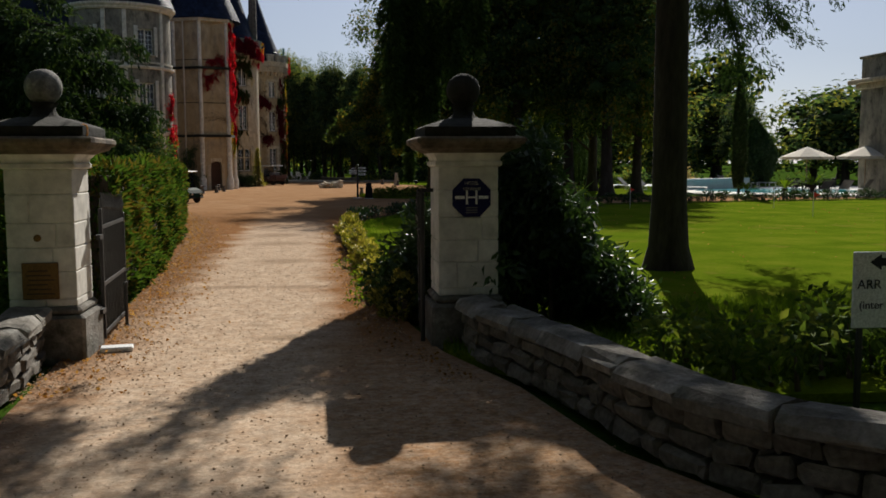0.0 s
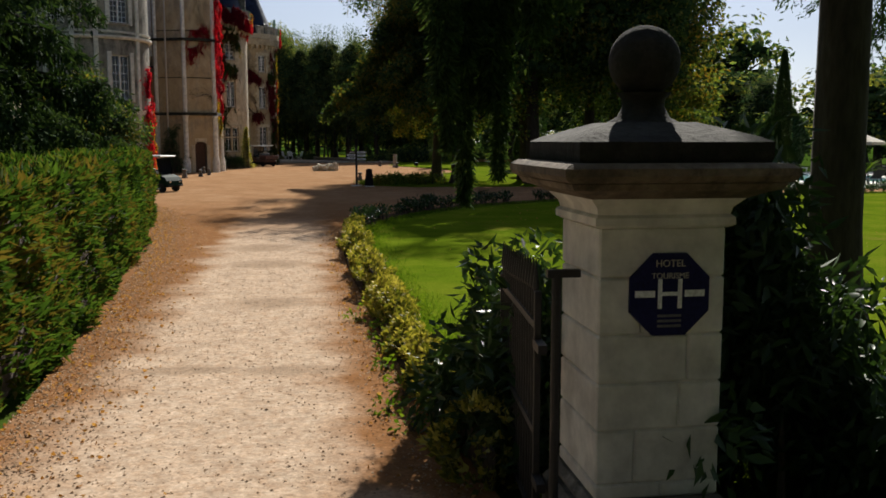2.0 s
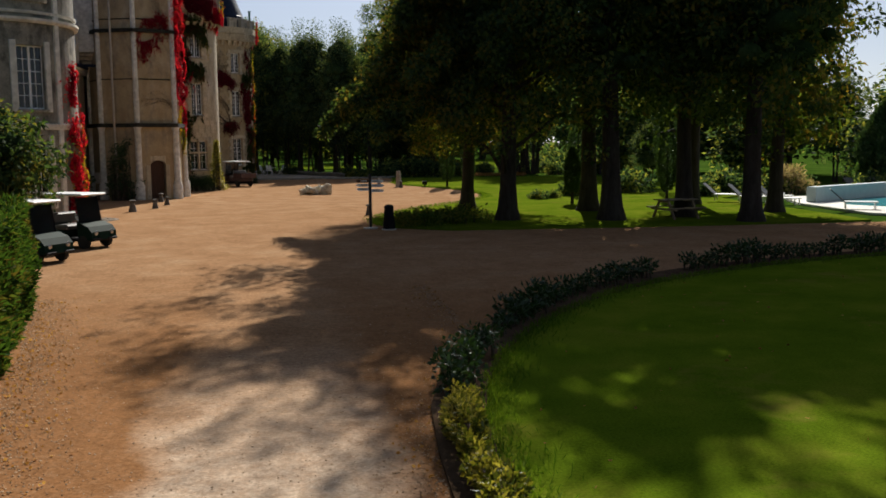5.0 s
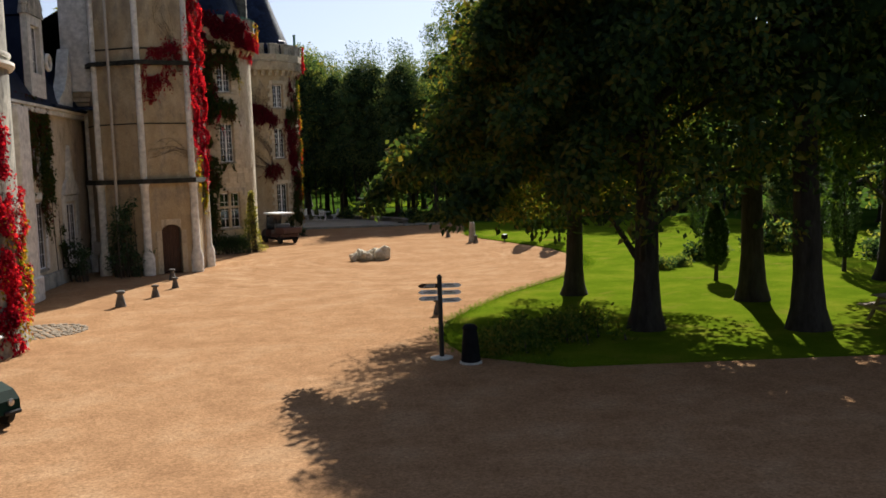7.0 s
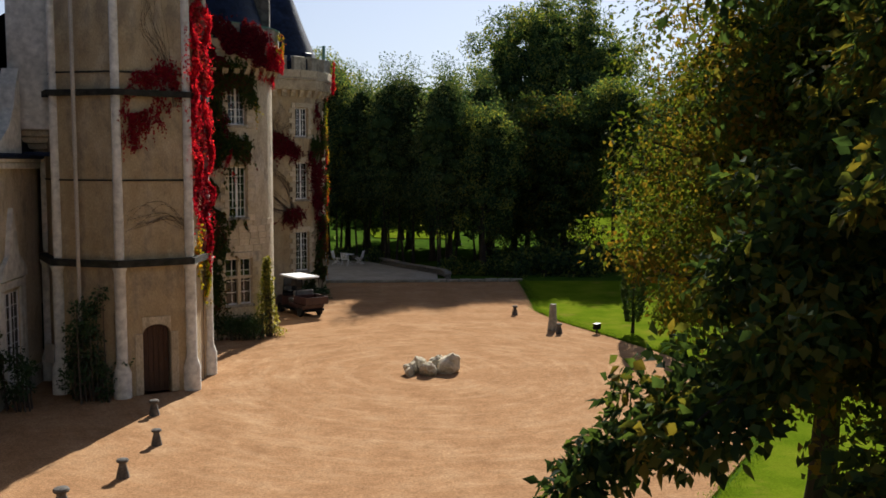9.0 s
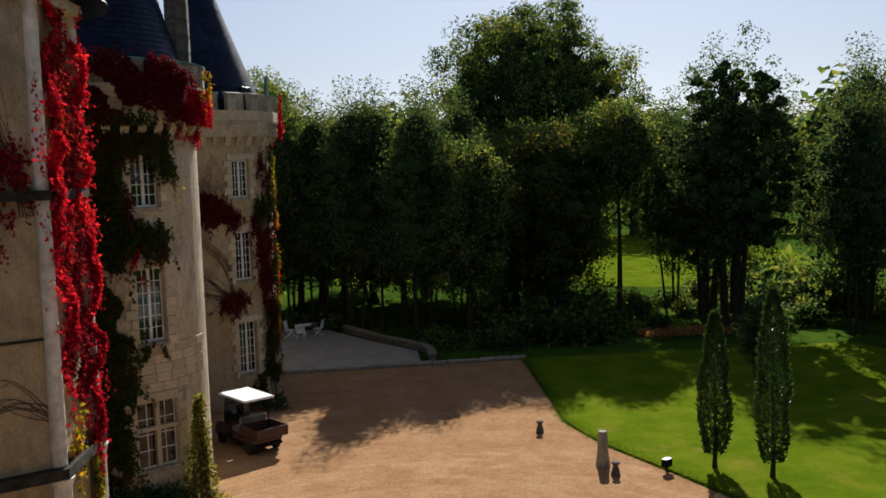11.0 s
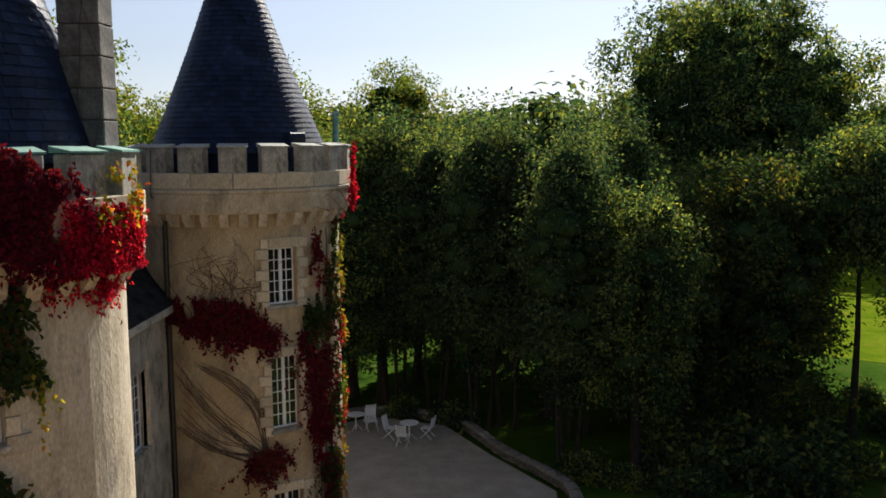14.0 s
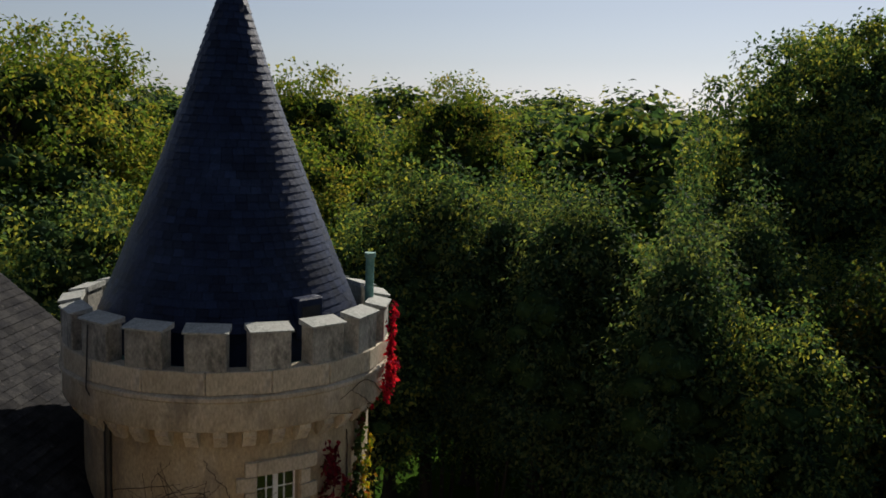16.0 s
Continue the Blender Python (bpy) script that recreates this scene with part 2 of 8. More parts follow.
PEBBLE = surface("gravel_pebble", [(0.23, 0.15, 0.09), (0.32, 0.22, 0.14), (0.45, 0.35, 0.25)], 5.0, 0.9, 0.2, 30, island=0.45, spec=0.0)
ROCK = surface("pale_rock", [(0.45, 0.38, 0.26), (0.60, 0.53, 0.40), (0.70, 0.64, 0.52)], 3.0, 0.92, 0.8, 16, ((0.20, 0.17, 0.12), 3.0, 0.56, 0.6))
CANVAS = surface("cream_canvas", [(0.72, 0.66, 0.54), (0.80, 0.75, 0.64)], 2.0, 0.9, 0.1, 60)
RUBBER = surface("black_rubber", [(0.012, 0.012, 0.012), (0.03, 0.03, 0.03)], 6.0, 0.8, 0.1, 50)
CART_GREEN = surface("dark_green_body_paint", [(0.006, 0.022, 0.016), (0.010, 0.034, 0.025)], 3.0, 0.62, 0.0, 50, spec=0.06)
CART_BLACK = surface("black_body_paint", [(0.008, 0.008, 0.010), (0.016, 0.016, 0.018)], 3.0, 0.62, 0.0, 50, spec=0.06)
CART_BROWN = surface("maroon_body_paint", [(0.05, 0.02, 0.018), (0.08, 0.035, 0.03)], 3.0, 0.35, 0.0, 50, spec=0.5)
VINYL = surface("grey_vinyl", [(0.10, 0.10, 0.10), (0.17, 0.165, 0.16)], 3.0, 0.5, 0.1, 50)
CHROME = surface("brushed_steel", [(0.5, 0.5, 0.5), (0.6, 0.6, 0.6)], 3.0, 0.3, 0.0, 50, metal=0.9)
PLAQUE_BLUE = surface("navy_enamel", [(0.010, 0.010, 0.055), (0.015, 0.015, 0.075)], 3.0, 0.5, 0.0, 50, spec=0.15)
BRASS = surface("tarnished_brass", [(0.16, 0.09, 0.03), (0.24, 0.14, 0.05)], 5.0, 0.45, 0.1, 50, metal=0.6)
AMBER = surface("amber_plastic", [(0.75, 0.28, 0.02), (0.85, 0.34, 0.03)], 3.0, 0.2, 0.0, 50, spec=0.6)
FLAG_RED = surface("red_cloth", [(0.6, 0.03, 0.02), (0.7, 0.05, 0.03)], 3.0, 0.8, 0.0, 50)
PLANK = surface("weathered_planks", [(0.16, 0.11, 0.07), (0.26, 0.19, 0.13), (0.32, 0.25, 0.18)], 3.0, 0.85, 0.4, 30, stretch=(1, 8, 8), piece=0.15)
INK = surface("dark_ink", [(0.02, 0.02, 0.03), (0.03, 0.03, 0.04)], 3.0, 0.6, 0.0, 50)
POOL_TILE = surface("pale_pool_tile", [(0.45, 0.55, 0.56), (0.55, 0.63, 0.63)], 3.0, 0.5, 0.1, 40)


def gravel():
    """Court and drive: rust-brown gravel, a pale worn track along the drive, damp patches, small stones by relief."""
    m = surface("tan_gravel", [(0.295, 0.168, 0.089), (0.345, 0.20, 0.107), (0.39, 0.245, 0.14)], 0.7, 0.95, 0.55, 15, ((0.25, 0.14, 0.075), 5.0, 0.53, 0.6), spec=0.0)
    n, ln = m.node_tree.nodes, m.node_tree.links.new
    p = n["Principled BSDF"]
    base = p.inputs["Base Color"].links[0].from_socket
    co, sep = n.new("ShaderNodeTexCoord"), n.new("ShaderNodeSeparateXYZ")
    wob = n.new("ShaderNodeTexNoise")
    wob.inputs["Scale"].default_value, wob.inputs["Detail"].default_value = 1.1, 6
    ln(co.outputs["Object"], wob.inputs["Vector"])
    ln(co.outputs["Object"], sep.inputs[0])

    def op(kind, a, b, clamp=False):
        x = n.new("ShaderNodeMath")
        x.operation, x.use_clamp = kind, clamp
        for sock, v in zip(x.inputs, (a, b)):
            if hasattr(v, "is_linked"):
                ln(v, sock)
            else:
                sock.default_value = v
        return x.outputs[0]
    off = op("ABSOLUTE", op("ADD", sep.outputs["X"], 0.85), 0.0)
    off = op("ADD", off, op("MULTIPLY", op("SUBTRACT", wob.outputs["Fac"], 0.5), 1.5))
    track = op("MULTIPLY", op("SUBTRACT", 1.4, off, ), 1.6, True)
    ends = op("MULTIPLY", op("SUBTRACT", 33.0, sep.outputs["Y"]), 0.16, True)
    track = op("MULTIPLY", track, ends)
    grain = n.new("ShaderNodeTexNoise")
    grain.inputs["Scale"].default_value, grain.inputs["Detail"].default_value, grain.inputs["Roughness"].default_value = 7.0, 6, 0.75
    ln(co.outputs["Object"], grain.inputs["Vector"])
    track = op("MULTIPLY", track, op("MULTIPLY", op("SUBTRACT", grain.outputs["Fac"], 0.14), 2.2, True))
    # rust-brown shoulders
    rust = op("MULTIPLY", op("MULTIPLY", op("SUBTRACT", off, 0.8), 1.5, True), op("MULTIPLY", op("SUBTRACT", 42.0, sep.outputs["Y"]), 0.1, True))
    before = op("MULTIPLY", op("SUBTRACT", 10.8, sep.outputs["Y"]), 0.4, True)
    rust = op("MULTIPLY", rust, op("SUBTRACT", 1.0, op("MULTIPLY", before, op("MULTIPLY", op("ADD", sep.outputs["X"], 1.2), 0.9, True))))
    track = op("MAXIMUM", track, op("MULTIPLY", before, op("MULTIPLY", op("SUBTRACT", grain.outputs["Fac"], 0.4), 2.6, True)))
    m0 = n.new("ShaderNodeMix")
    m0.data_type = "RGBA"
    ln(op("MULTIPLY", rust, op("MULTIPLY", op("SUBTRACT", grain.outputs["Fac"], 0.12), 2.6, True)), m0.inputs[0])
    ln(base, m0.inputs[6])
    m0.inputs[7].default_value = (0.24, 0.118, 0.052, 1)
    mx = n.new("ShaderNodeMix")
    mx.data_type = "RGBA"
    ln(track, mx.inputs[0])
    ln(m0.outputs[2], mx.inputs[6])
    mx.inputs[7].default_value = (0.52, 0.405, 0.30, 1)
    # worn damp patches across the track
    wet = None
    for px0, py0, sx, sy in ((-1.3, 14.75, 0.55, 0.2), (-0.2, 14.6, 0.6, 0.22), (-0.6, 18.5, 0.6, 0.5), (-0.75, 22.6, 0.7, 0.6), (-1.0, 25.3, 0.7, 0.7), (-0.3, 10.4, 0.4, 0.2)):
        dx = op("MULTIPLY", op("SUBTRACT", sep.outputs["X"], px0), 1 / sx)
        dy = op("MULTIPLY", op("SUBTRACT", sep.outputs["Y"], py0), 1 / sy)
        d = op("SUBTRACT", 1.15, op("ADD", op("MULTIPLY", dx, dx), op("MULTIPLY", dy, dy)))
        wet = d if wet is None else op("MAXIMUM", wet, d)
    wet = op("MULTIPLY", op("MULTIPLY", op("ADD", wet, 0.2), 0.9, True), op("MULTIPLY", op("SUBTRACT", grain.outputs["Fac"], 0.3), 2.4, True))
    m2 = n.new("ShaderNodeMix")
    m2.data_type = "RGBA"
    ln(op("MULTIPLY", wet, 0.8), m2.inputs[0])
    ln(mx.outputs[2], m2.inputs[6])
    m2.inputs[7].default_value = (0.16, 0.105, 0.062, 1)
    # wheel tracks that swing round the rock pile
    rx, ry = op("SUBTRACT", sep.outputs["X"], 1.2), op("SUBTRACT", sep.outputs["Y"], 74.2)
    rad = op("SQRT", op("ADD", op("MULTIPLY", rx, rx), op("MULTIPLY", ry, ry)), 0.0)
    cmb, trk = n.new("ShaderNodeCombineXYZ"), n.new("ShaderNodeTexNoise")
    ln(op("MULTIPLY", rad, 1.5), cmb.inputs[0])
    ln(op("MULTIPLY", sep.outputs["X"], 0.34), cmb.inputs[1])
    ln(op("MULTIPLY", sep.outputs["Y"], 0.34), cmb.inputs[2])
    trk.inputs["Scale"].default_value, trk.inputs["Detail"].default_value, trk.inputs["Roughness"].default_value = 1.6, 5, 0.65
    ln(cmb.outputs[0], trk.inputs["Vector"])
    lane = op("MULTIPLY", op("SUBTRACT", trk.outputs["Fac"], 0.5), 4.0, True)
    lane = op("MULTIPLY", lane, op("MULTIPLY", op("SUBTRACT", 15.0, rad), 0.2, True))
    m3 = n.new("ShaderNodeMix")
    m3.data_type = "RGBA"
    ln(op("MULTIPLY", lane, 0.45), m3.inputs[0])
    ln(m2.outputs[2], m3.inputs[6])
    m3.inputs[7].default_value = (0.54, 0.37, 0.225, 1)
    # single stones: each cell a shade of its own, over clumps of coarser and finer gravel
    cell, clod = n.new("ShaderNodeTexVoronoi"), n.new("ShaderNodeTexNoise")
    cell.inputs["Scale"].default_value = 34.0
    ln(co.outputs["Object"], cell.inputs["Vector"])
    clod.inputs["Scale"].default_value, clod.inputs["Detail"].default_value, clod.inputs["Roughness"].default_value = 2.6, 9, 0.82
    ln(co.outputs["Object"], clod.inputs["Vector"])
    tone = n.new("ShaderNodeSeparateColor")
    ln(cell.outputs["Color"], tone.inputs[0])
    shade = op("MULTIPLY", op("ADD", op("MULTIPLY", tone.outputs[0], 0.3), 0.85), op("ADD", op("MULTIPLY", op("SUBTRACT", clod.outputs["Fac"], 0.3), 1.1, True), 0.78))
    grey = n.new("ShaderNodeCombineColor")
    for k in range(3):
        ln(shade, grey.inputs[k])
    m4 = n.new("ShaderNodeMix")
    m4.data_type, m4.blend_type = "RGBA", "MULTIPLY"
    m4.inputs[0].default_value = 1.0
    ln(m3.outputs[2], m4.inputs[6])
    ln(grey.outputs[0], m4.inputs[7])
    ln(m4.outputs[2], p.inputs["Base Color"])
    return m


GRAVEL = gravel()
TERRACE = surface("grey_fine_gravel", [(0.30, 0.27, 0.23), (0.40, 0.37, 0.32)], 1.2, 0.95, 0.6, 30, spec=0.0)
LAWN = surface("mown_lawn", [(0.0738, 0.123, 0.00656), (0.102, 0.152, 0.00902), (0.148, 0.18, 0.0148)], 0.6, 0.95, 0.5, 30, ((0.21, 0.165, 0.035), 0.5, 0.56, 0.6), spec=0.0)
MEADOW = surface("rough_grass", [(0.024, 0.052, 0.008), (0.044, 0.088, 0.0112), (0.068, 0.116, 0.016)], 0.3, 0.95, 0.7, 14, ((0.07, 0.05, 0.025), 0.6, 0.56, 0.6), spec=0.0)
SOIL = surface("bare_soil", [(0.07, 0.045, 0.028), (0.12, 0.08, 0.05)], 2.0, 0.95, 0.8, 20, spec=0.0)
WATER = surface("pool_water", [(0.015, 0.27, 0.31), (0.03, 0.36, 0.40)], 1.0, 0.12, 0.15, 6, spec=0.2)

# ---- helpers for shapes ----


class Shape:
    """Gathers corners and faces of one mesh."""

    def __init__(self):
        self.v, self.f = [], []

    def add(self, v, f):
        k = len(self.v)
        self.v += [tuple(p) for p in v]
        self.f += [tuple(i + k for i in q) for q in f]
        return self

    def box(self, x0, y0, z0, x1, y1, z1, bevel=0.0, m=None):
        b = min(bevel, (x1 - x0) * 0.45, (y1 - y0) * 0.45, (z1 - z0) * 0.45)
        if b <= 0:
            v = [(x, y, z) for z in (z0, z1) for y in (y0, y1) for x in (x0, x1)]
            f = [(0, 2, 3, 1), (4, 5, 7, 6), (0, 1, 5, 4), (1, 3, 7, 5), (3, 2, 6, 7), (2, 0, 4, 6)]
        else:
            v, f = [], []
            for z, i in ((z0, b), (z0 + b, 0), (z1 - b, 0), (z1, b)):
                xa, xb, ya, yb = x0 + i, x1 - i, y0 + i, y1 - i
                c = b - i * 0.6
                v += [(xa + c, ya, z), (xb - c, ya, z), (xb, ya + c, z), (xb, yb - c, z), (xb - c, yb, z), (xa + c, yb, z), (xa, yb - c, z), (xa, ya + c, z)]
            f = [tuple(range(7, -1, -1)), tuple(range(24, 32))]
            for k in range(3):
                f += [(8 * k + j, 8 * k + (j + 1) % 8, 8 * k + 8 + (j + 1) % 8, 8 * k + 8 + j) for j in range(8)]
        if m is not None:
            v = [m @ Vector(p) for p in v]
        return self.add(v, f)

    def lathe(self, profile, n=24, cx=0.0, cy=0.0, a0=0.0, caps=True, m=None):
        """A turned body from (radius, height) pairs."""
        v, f = [], []
        for r, z in profile:
            v += [(cx + r * math.cos(a0 + math.tau * k / n), cy + r * math.sin(a0 + math.tau * k / n), z) for k in range(n)]
        for j in range(len(profile) - 1):
            f += [(j * n + k, j * n + (k + 1) % n, (j + 1) * n + (k + 1) % n, (j + 1) * n + k) for k in range(n)]
        if caps:
            f += [tuple(range(n - 1, -1, -1)), tuple(range((len(profile) - 1) * n, len(profile) * n))]
        if m is not None:
            v = [m @ Vector(p) for p in v]
        return self.add(v, f)

    def tube(self, path, radii, n=8):
        """A tapered pipe along points."""
        pts = [Vector(p) for p in path]
        v, f = [], []
        side = None
        for k, p in enumerate(pts):
            d = (pts[min(k + 1, len(pts) - 1)] - pts[max(k - 1, 0)]).normalized()
            a = d.orthogonal().normalized() if side is None else (side - d * side.dot(d)).normalized()
            side = a
            b = d.cross(a)
            r = float(radii[k]) if hasattr(radii, "__len__") else float(radii)
            v += [p + r * (a * math.cos(math.tau * j / n) + b * math.sin(math.tau * j / n)) for j in range(n)]
        for k in range(len(pts) - 1):
            f += [(k * n + j, k * n + (j + 1) % n, (k + 1) * n + (j + 1) % n, (k + 1) * n + j) for j in range(n)]
        f += [tuple(range(n - 1, -1, -1)), tuple(range((len(pts) - 1) * n, len(pts) * n))]
        return self.add(v, f)

    def prism(self, outline, z0, z1, m=None):
        n = len(outline)
        v = [(x, y, z0) for x, y in outline] + [(x, y, z1) for x, y in outline]
        f = [tuple(range(n - 1, -1, -1)), tuple(range(n, 2 * n))] + [(k, (k + 1) % n, n + (k + 1) % n, n + k) for k in range(n)]
        if m is not None:
            v = [m @ Vector(p) for p in v]
        return self.add(v, f)

    def mesh(self, name, material, smooth=False):
        me = bpy.data.meshes.new(name)
        me.from_pydata(self.v, [], self.f)
        me.materials.append(material)
        if smooth:
            me.polygons.foreach_set("use_smooth", [True] * len(me.polygons))
            me.set_sharp_from_angle(angle=radians(38))
        me.update()
        return me


def thing(name, label, category, at=None, group="", kind=""):
    """An Empty at the base of a thing, which parents its parts."""
    ob = tagged(new(name), label, category, group, kind)
    ob.empty_display_size = 0.2
    if at is not None:
        ob.matrix_basis = at
    return ob


def part(name, shape, material, parent, label="", smooth=False, at=None):
    """One mesh under a thing or a part. shape: a Shape, or a mesh that is shared."""
    me = shape.mesh(name, material, smooth) if isinstance(shape, Shape) else shape
    ob = new(name, me)
    ob.parent = parent
    if at is not None:
        ob.matrix_basis = at
    if label:
        ob["label"] = label
    return ob


def single(name, shape, material, label, category, smooth=False, at=None, group="", kind=""):
    me = shape.mesh(name, material, smooth) if isinstance(shape, Shape) else shape
    ob = tagged(new(name, me), label, category, group, kind)
    if at is not None:
        ob.matrix_basis = at
    return ob


def unit(a):
    return a / np.maximum(np.linalg.norm(a, axis=-1, keepdims=True), 1e-9)


def leaf_mesh(name, places, ways, lengths, widths, material, rng, flat=None):
    """Many two-sided leaves, each folded along its midrib. flat: the leaf's own normal, where it lies on a wall."""
    n = len(places)
    up = unit(rng.normal(size=(n, 3))) if flat is None else unit(flat + 0.45 * rng.normal(size=(n, 3)))
    side = unit(np.cross(ways, up))
    face = np.cross(side, ways)
    L, W = lengths[:, None], widths[:, None]
    tip = places + ways * L - face * L * 0.12
    mid = places + ways * L * 0.45
    v = np.stack([places, mid + side * W * 0.5 + face * W * 0.14, tip, mid - side * W * 0.5 + face * W * 0.14], 1).reshape(-1, 3)
    k = np.arange(n)[:, None] * 4
    idx = (k + np.array([[0, 1, 2, 0, 2, 3]])).ravel()
    me = bpy.data.meshes.new(name)
    me.vertices.add(len(v))
    me.vertices.foreach_set("co", v.astype(np.float32).ravel())
    me.loops.add(len(idx))
    me.loops.foreach_set("vertex_index", idx.astype(np.int32))
    me.polygons.add(2 * n)
    me.polygons.foreach_set("loop_start", np.arange(0, 6 * n, 3, dtype=np.int32))
    me.materials.append(material)
    me.update(calc_edges=True)
    return me


def clumped(centres, radii, per, rng, squash=0.75, heart=None):
    """Leaf places round clump centres, the ways they point (outward and down), and how they face: out of the clump, out of the crown (heart) and up."""
    n = len(centres)
    c = np.repeat(np.asarray(centres, float), per, 0)
    r = np.repeat(np.asarray(radii, float), per)[:, None]
    d = unit(rng.normal(size=(n * per, 3)))
    p = c + d * r * rng.random((n * per, 1)) ** 0.45 * np.array([1, 1, squash])
    w = unit(d * 0.8 + rng.normal(size=d.shape) * 0.6 + np.array([0, 0, -0.45]))
    if heart is None:
        return p, w
    return p, w, unit(d * 0.8 + 0.7 * unit(c - np.asarray(heart)) + np.array([0, 0, 0.5]))

# ---- ground ----


def smooth_line(pts, step=0.6, closed=False):
    """A rounded line through points."""
    p = [Vector((*q, 0)) for q in pts]
    n = len(p)
    out = []
    for k in range(n if closed else n - 1):
        a, b, c, d = (p[(k + j) % n] if closed else p[min(max(k + j, 0), n - 1)] for j in (-1, 0, 1, 2))
        m = max(2, int((c - b).length / step))
        for j in range(m):
            t = j / m
            q = 0.5 * (2 * b + (c - a) * t + (2 * a - 5 * b + 4 * c - d) * t * t + (3 * b - a - 3 * c + d) * t**3)
            out.append((q.x, q.y))
    if not closed:
        out.append(tuple(pts[-1]))
    return out


def sheet(name, outline, z, material, label, category, thick=0.05):
    return single(name, Shape().prism(outline, z - thick, z), material, label, category, kind="structure")


ground_shape = Shape()
edges = [-900, -300, -120, -60, -30, 0, 30, 60, 120, 300, 900]
gv = [(x, y + 60, -0.06 if abs(x) < 200 and abs(y) < 200 else 0.0) for y in edges for x in edges]
ground_shape.add(gv, [(r * 11 + c, r * 11 + c + 1, r * 11 + c + 12, r * 11 + c + 11) for r in range(10) for c in range(10)])
single("ground", ground_shape, MEADOW, "rough green meadow grass with bare patches", "ground", kind="structure")

COURT = [(-9, -40), (9, -40), (4.2, 3.6), (2.6, 4.6), (2.0, 6.0), (1.75, 7.8), (1.3, 9.4), (1.05, 12), (0.85, 17), (0.72, 23), (0.85, 27.5), (1.3, 30.2), (2.6, 33.2), (5.5, 36.8), (9.5, 39.4), (14, 40.8), (20, 41.8), (45, 43),
         (45, 50), (24, 49.2), (12, 49.3), (5, 49.8), (3.0, 51.5), (2.65, 53.6), (3.0, 56.2), (5.6, 61.1), (8.4, 64.9), (10.2, 68.5), (10.7, 72), (10.4, 76.4), (9.1, 80.6), (8.0, 83.9), (7.5, 87), (7.9, 90), (8.8, 98.0), (-13, 98.1), (-13, 60), (-9, 50), (-8.2, 44),
         (-6.4, 40), (-4.6, 33), (-3.3, 23), (-2.75, 17), (-2.5, 13.5), (-2.45, 9.5), (-2.3, 7.0), (-2.9, 4.4), (-9, 1)]
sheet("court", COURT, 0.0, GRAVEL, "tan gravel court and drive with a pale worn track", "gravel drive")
LAWN_EDGE = smooth_line([(1.35, 9.2), (1.3, 13), (1.18, 17), (1.08, 23), (1.2, 27.3), (1.65, 29.9), (2.9, 32.8), (5.7, 36.4), (9.6, 38.9), (14, 40.3), (20, 41.3), (44, 42.4)], 1.0)
sheet("putting_green", LAWN_EDGE + [(44, 7.5), (5, 7.0), (2.4, 7.2)], 0.03, LAWN, "bright green closely mown putting lawn", "lawn", 0.08)
sheet("soil_border", smooth_line([(0.95, 12), (0.76, 17), (0.66, 23), (0.78, 27.6), (1.25, 30.4), (2.55, 33.4), (5.4, 37), (9.5, 39.6), (14, 41), (20, 42), (44, 43)], 1.0)
      + smooth_line([(44, 42.2), (20, 41.1), (14, 40.1), (9.7, 38.7), (5.8, 36.2), (3.0, 32.7), (1.75, 29.8), (1.3, 27.2), (1.18, 23), (1.28, 17), (1.4, 12)], 1.0), 0.045, SOIL, "bare brown soil under the low hedge", "soil")
GROVE_LAWN = smooth_line([(5, 49.9), (3.1, 51.6), (2.8, 53.7), (3.2, 56.2), (5.8, 61.1), (8.6, 64.9), (10.4, 68.5), (10.9, 72), (10.6, 76.4), (9.3, 80.6), (8.2, 83.9), (7.7, 87), (8.1, 90), (9.0, 98.2)], 1.0)
sheet("park_lawn", GROVE_LAWN + [(26, 97), (30, 70), (22, 64), (21, 50), (12, 49.4)], 0.014, LAWN, "sunlit park grass under tall trees", "lawn", 0.08)
sheet("far_lawn", smooth_line([(20, 126), (34, 120), (46, 134), (48, 156), (36, 172), (24, 160)], 3, True), -0.045, LAWN, "bright green far meadow beyond the trees", "lawn", 0.02)
sheet("golf_meadow", [(1, 131), (9, 129), (10, 146), (0, 150)], 0.03, LAWN, "sunny green meadow behind the woodland edge", "lawn", 0.08)
sheet("terrace", [(-3.6, 98.35), (3.9, 98.35), (4.1, 101.0), (1.9, 104.8), (0, 108.6), (-3.3, 110), (-6.4, 107.5)], 0.12, TERRACE, "pale fine gravel terrace beside the round tower", "terrace", 0.2)
kerb = thing("kerb", "low dark stone kerb edging the terrace", "kerb", kind="structure")
rng = np.random.RandomState(5)
for k in range(16):
    x = -3.0 + k * 0.78
    part("stone", Shape().box(-0.37, -0.11, 0, 0.37, 0.11, 0.16 + 0.03 * rng.rand(), 0.03), STONE_GREY, kerb, at=pose(x, 98.2 + 0.03 * rng.rand(), -0.02, 0, 0, 2 * rng.rand() - 1))

# ---- chateau ----


def facing(x, y, z, angle):
    """The pose of something on a wall whose normal points along angle: x along the wall, y into it."""
    return pose(x, y, z, 0, 0, angle + 90)


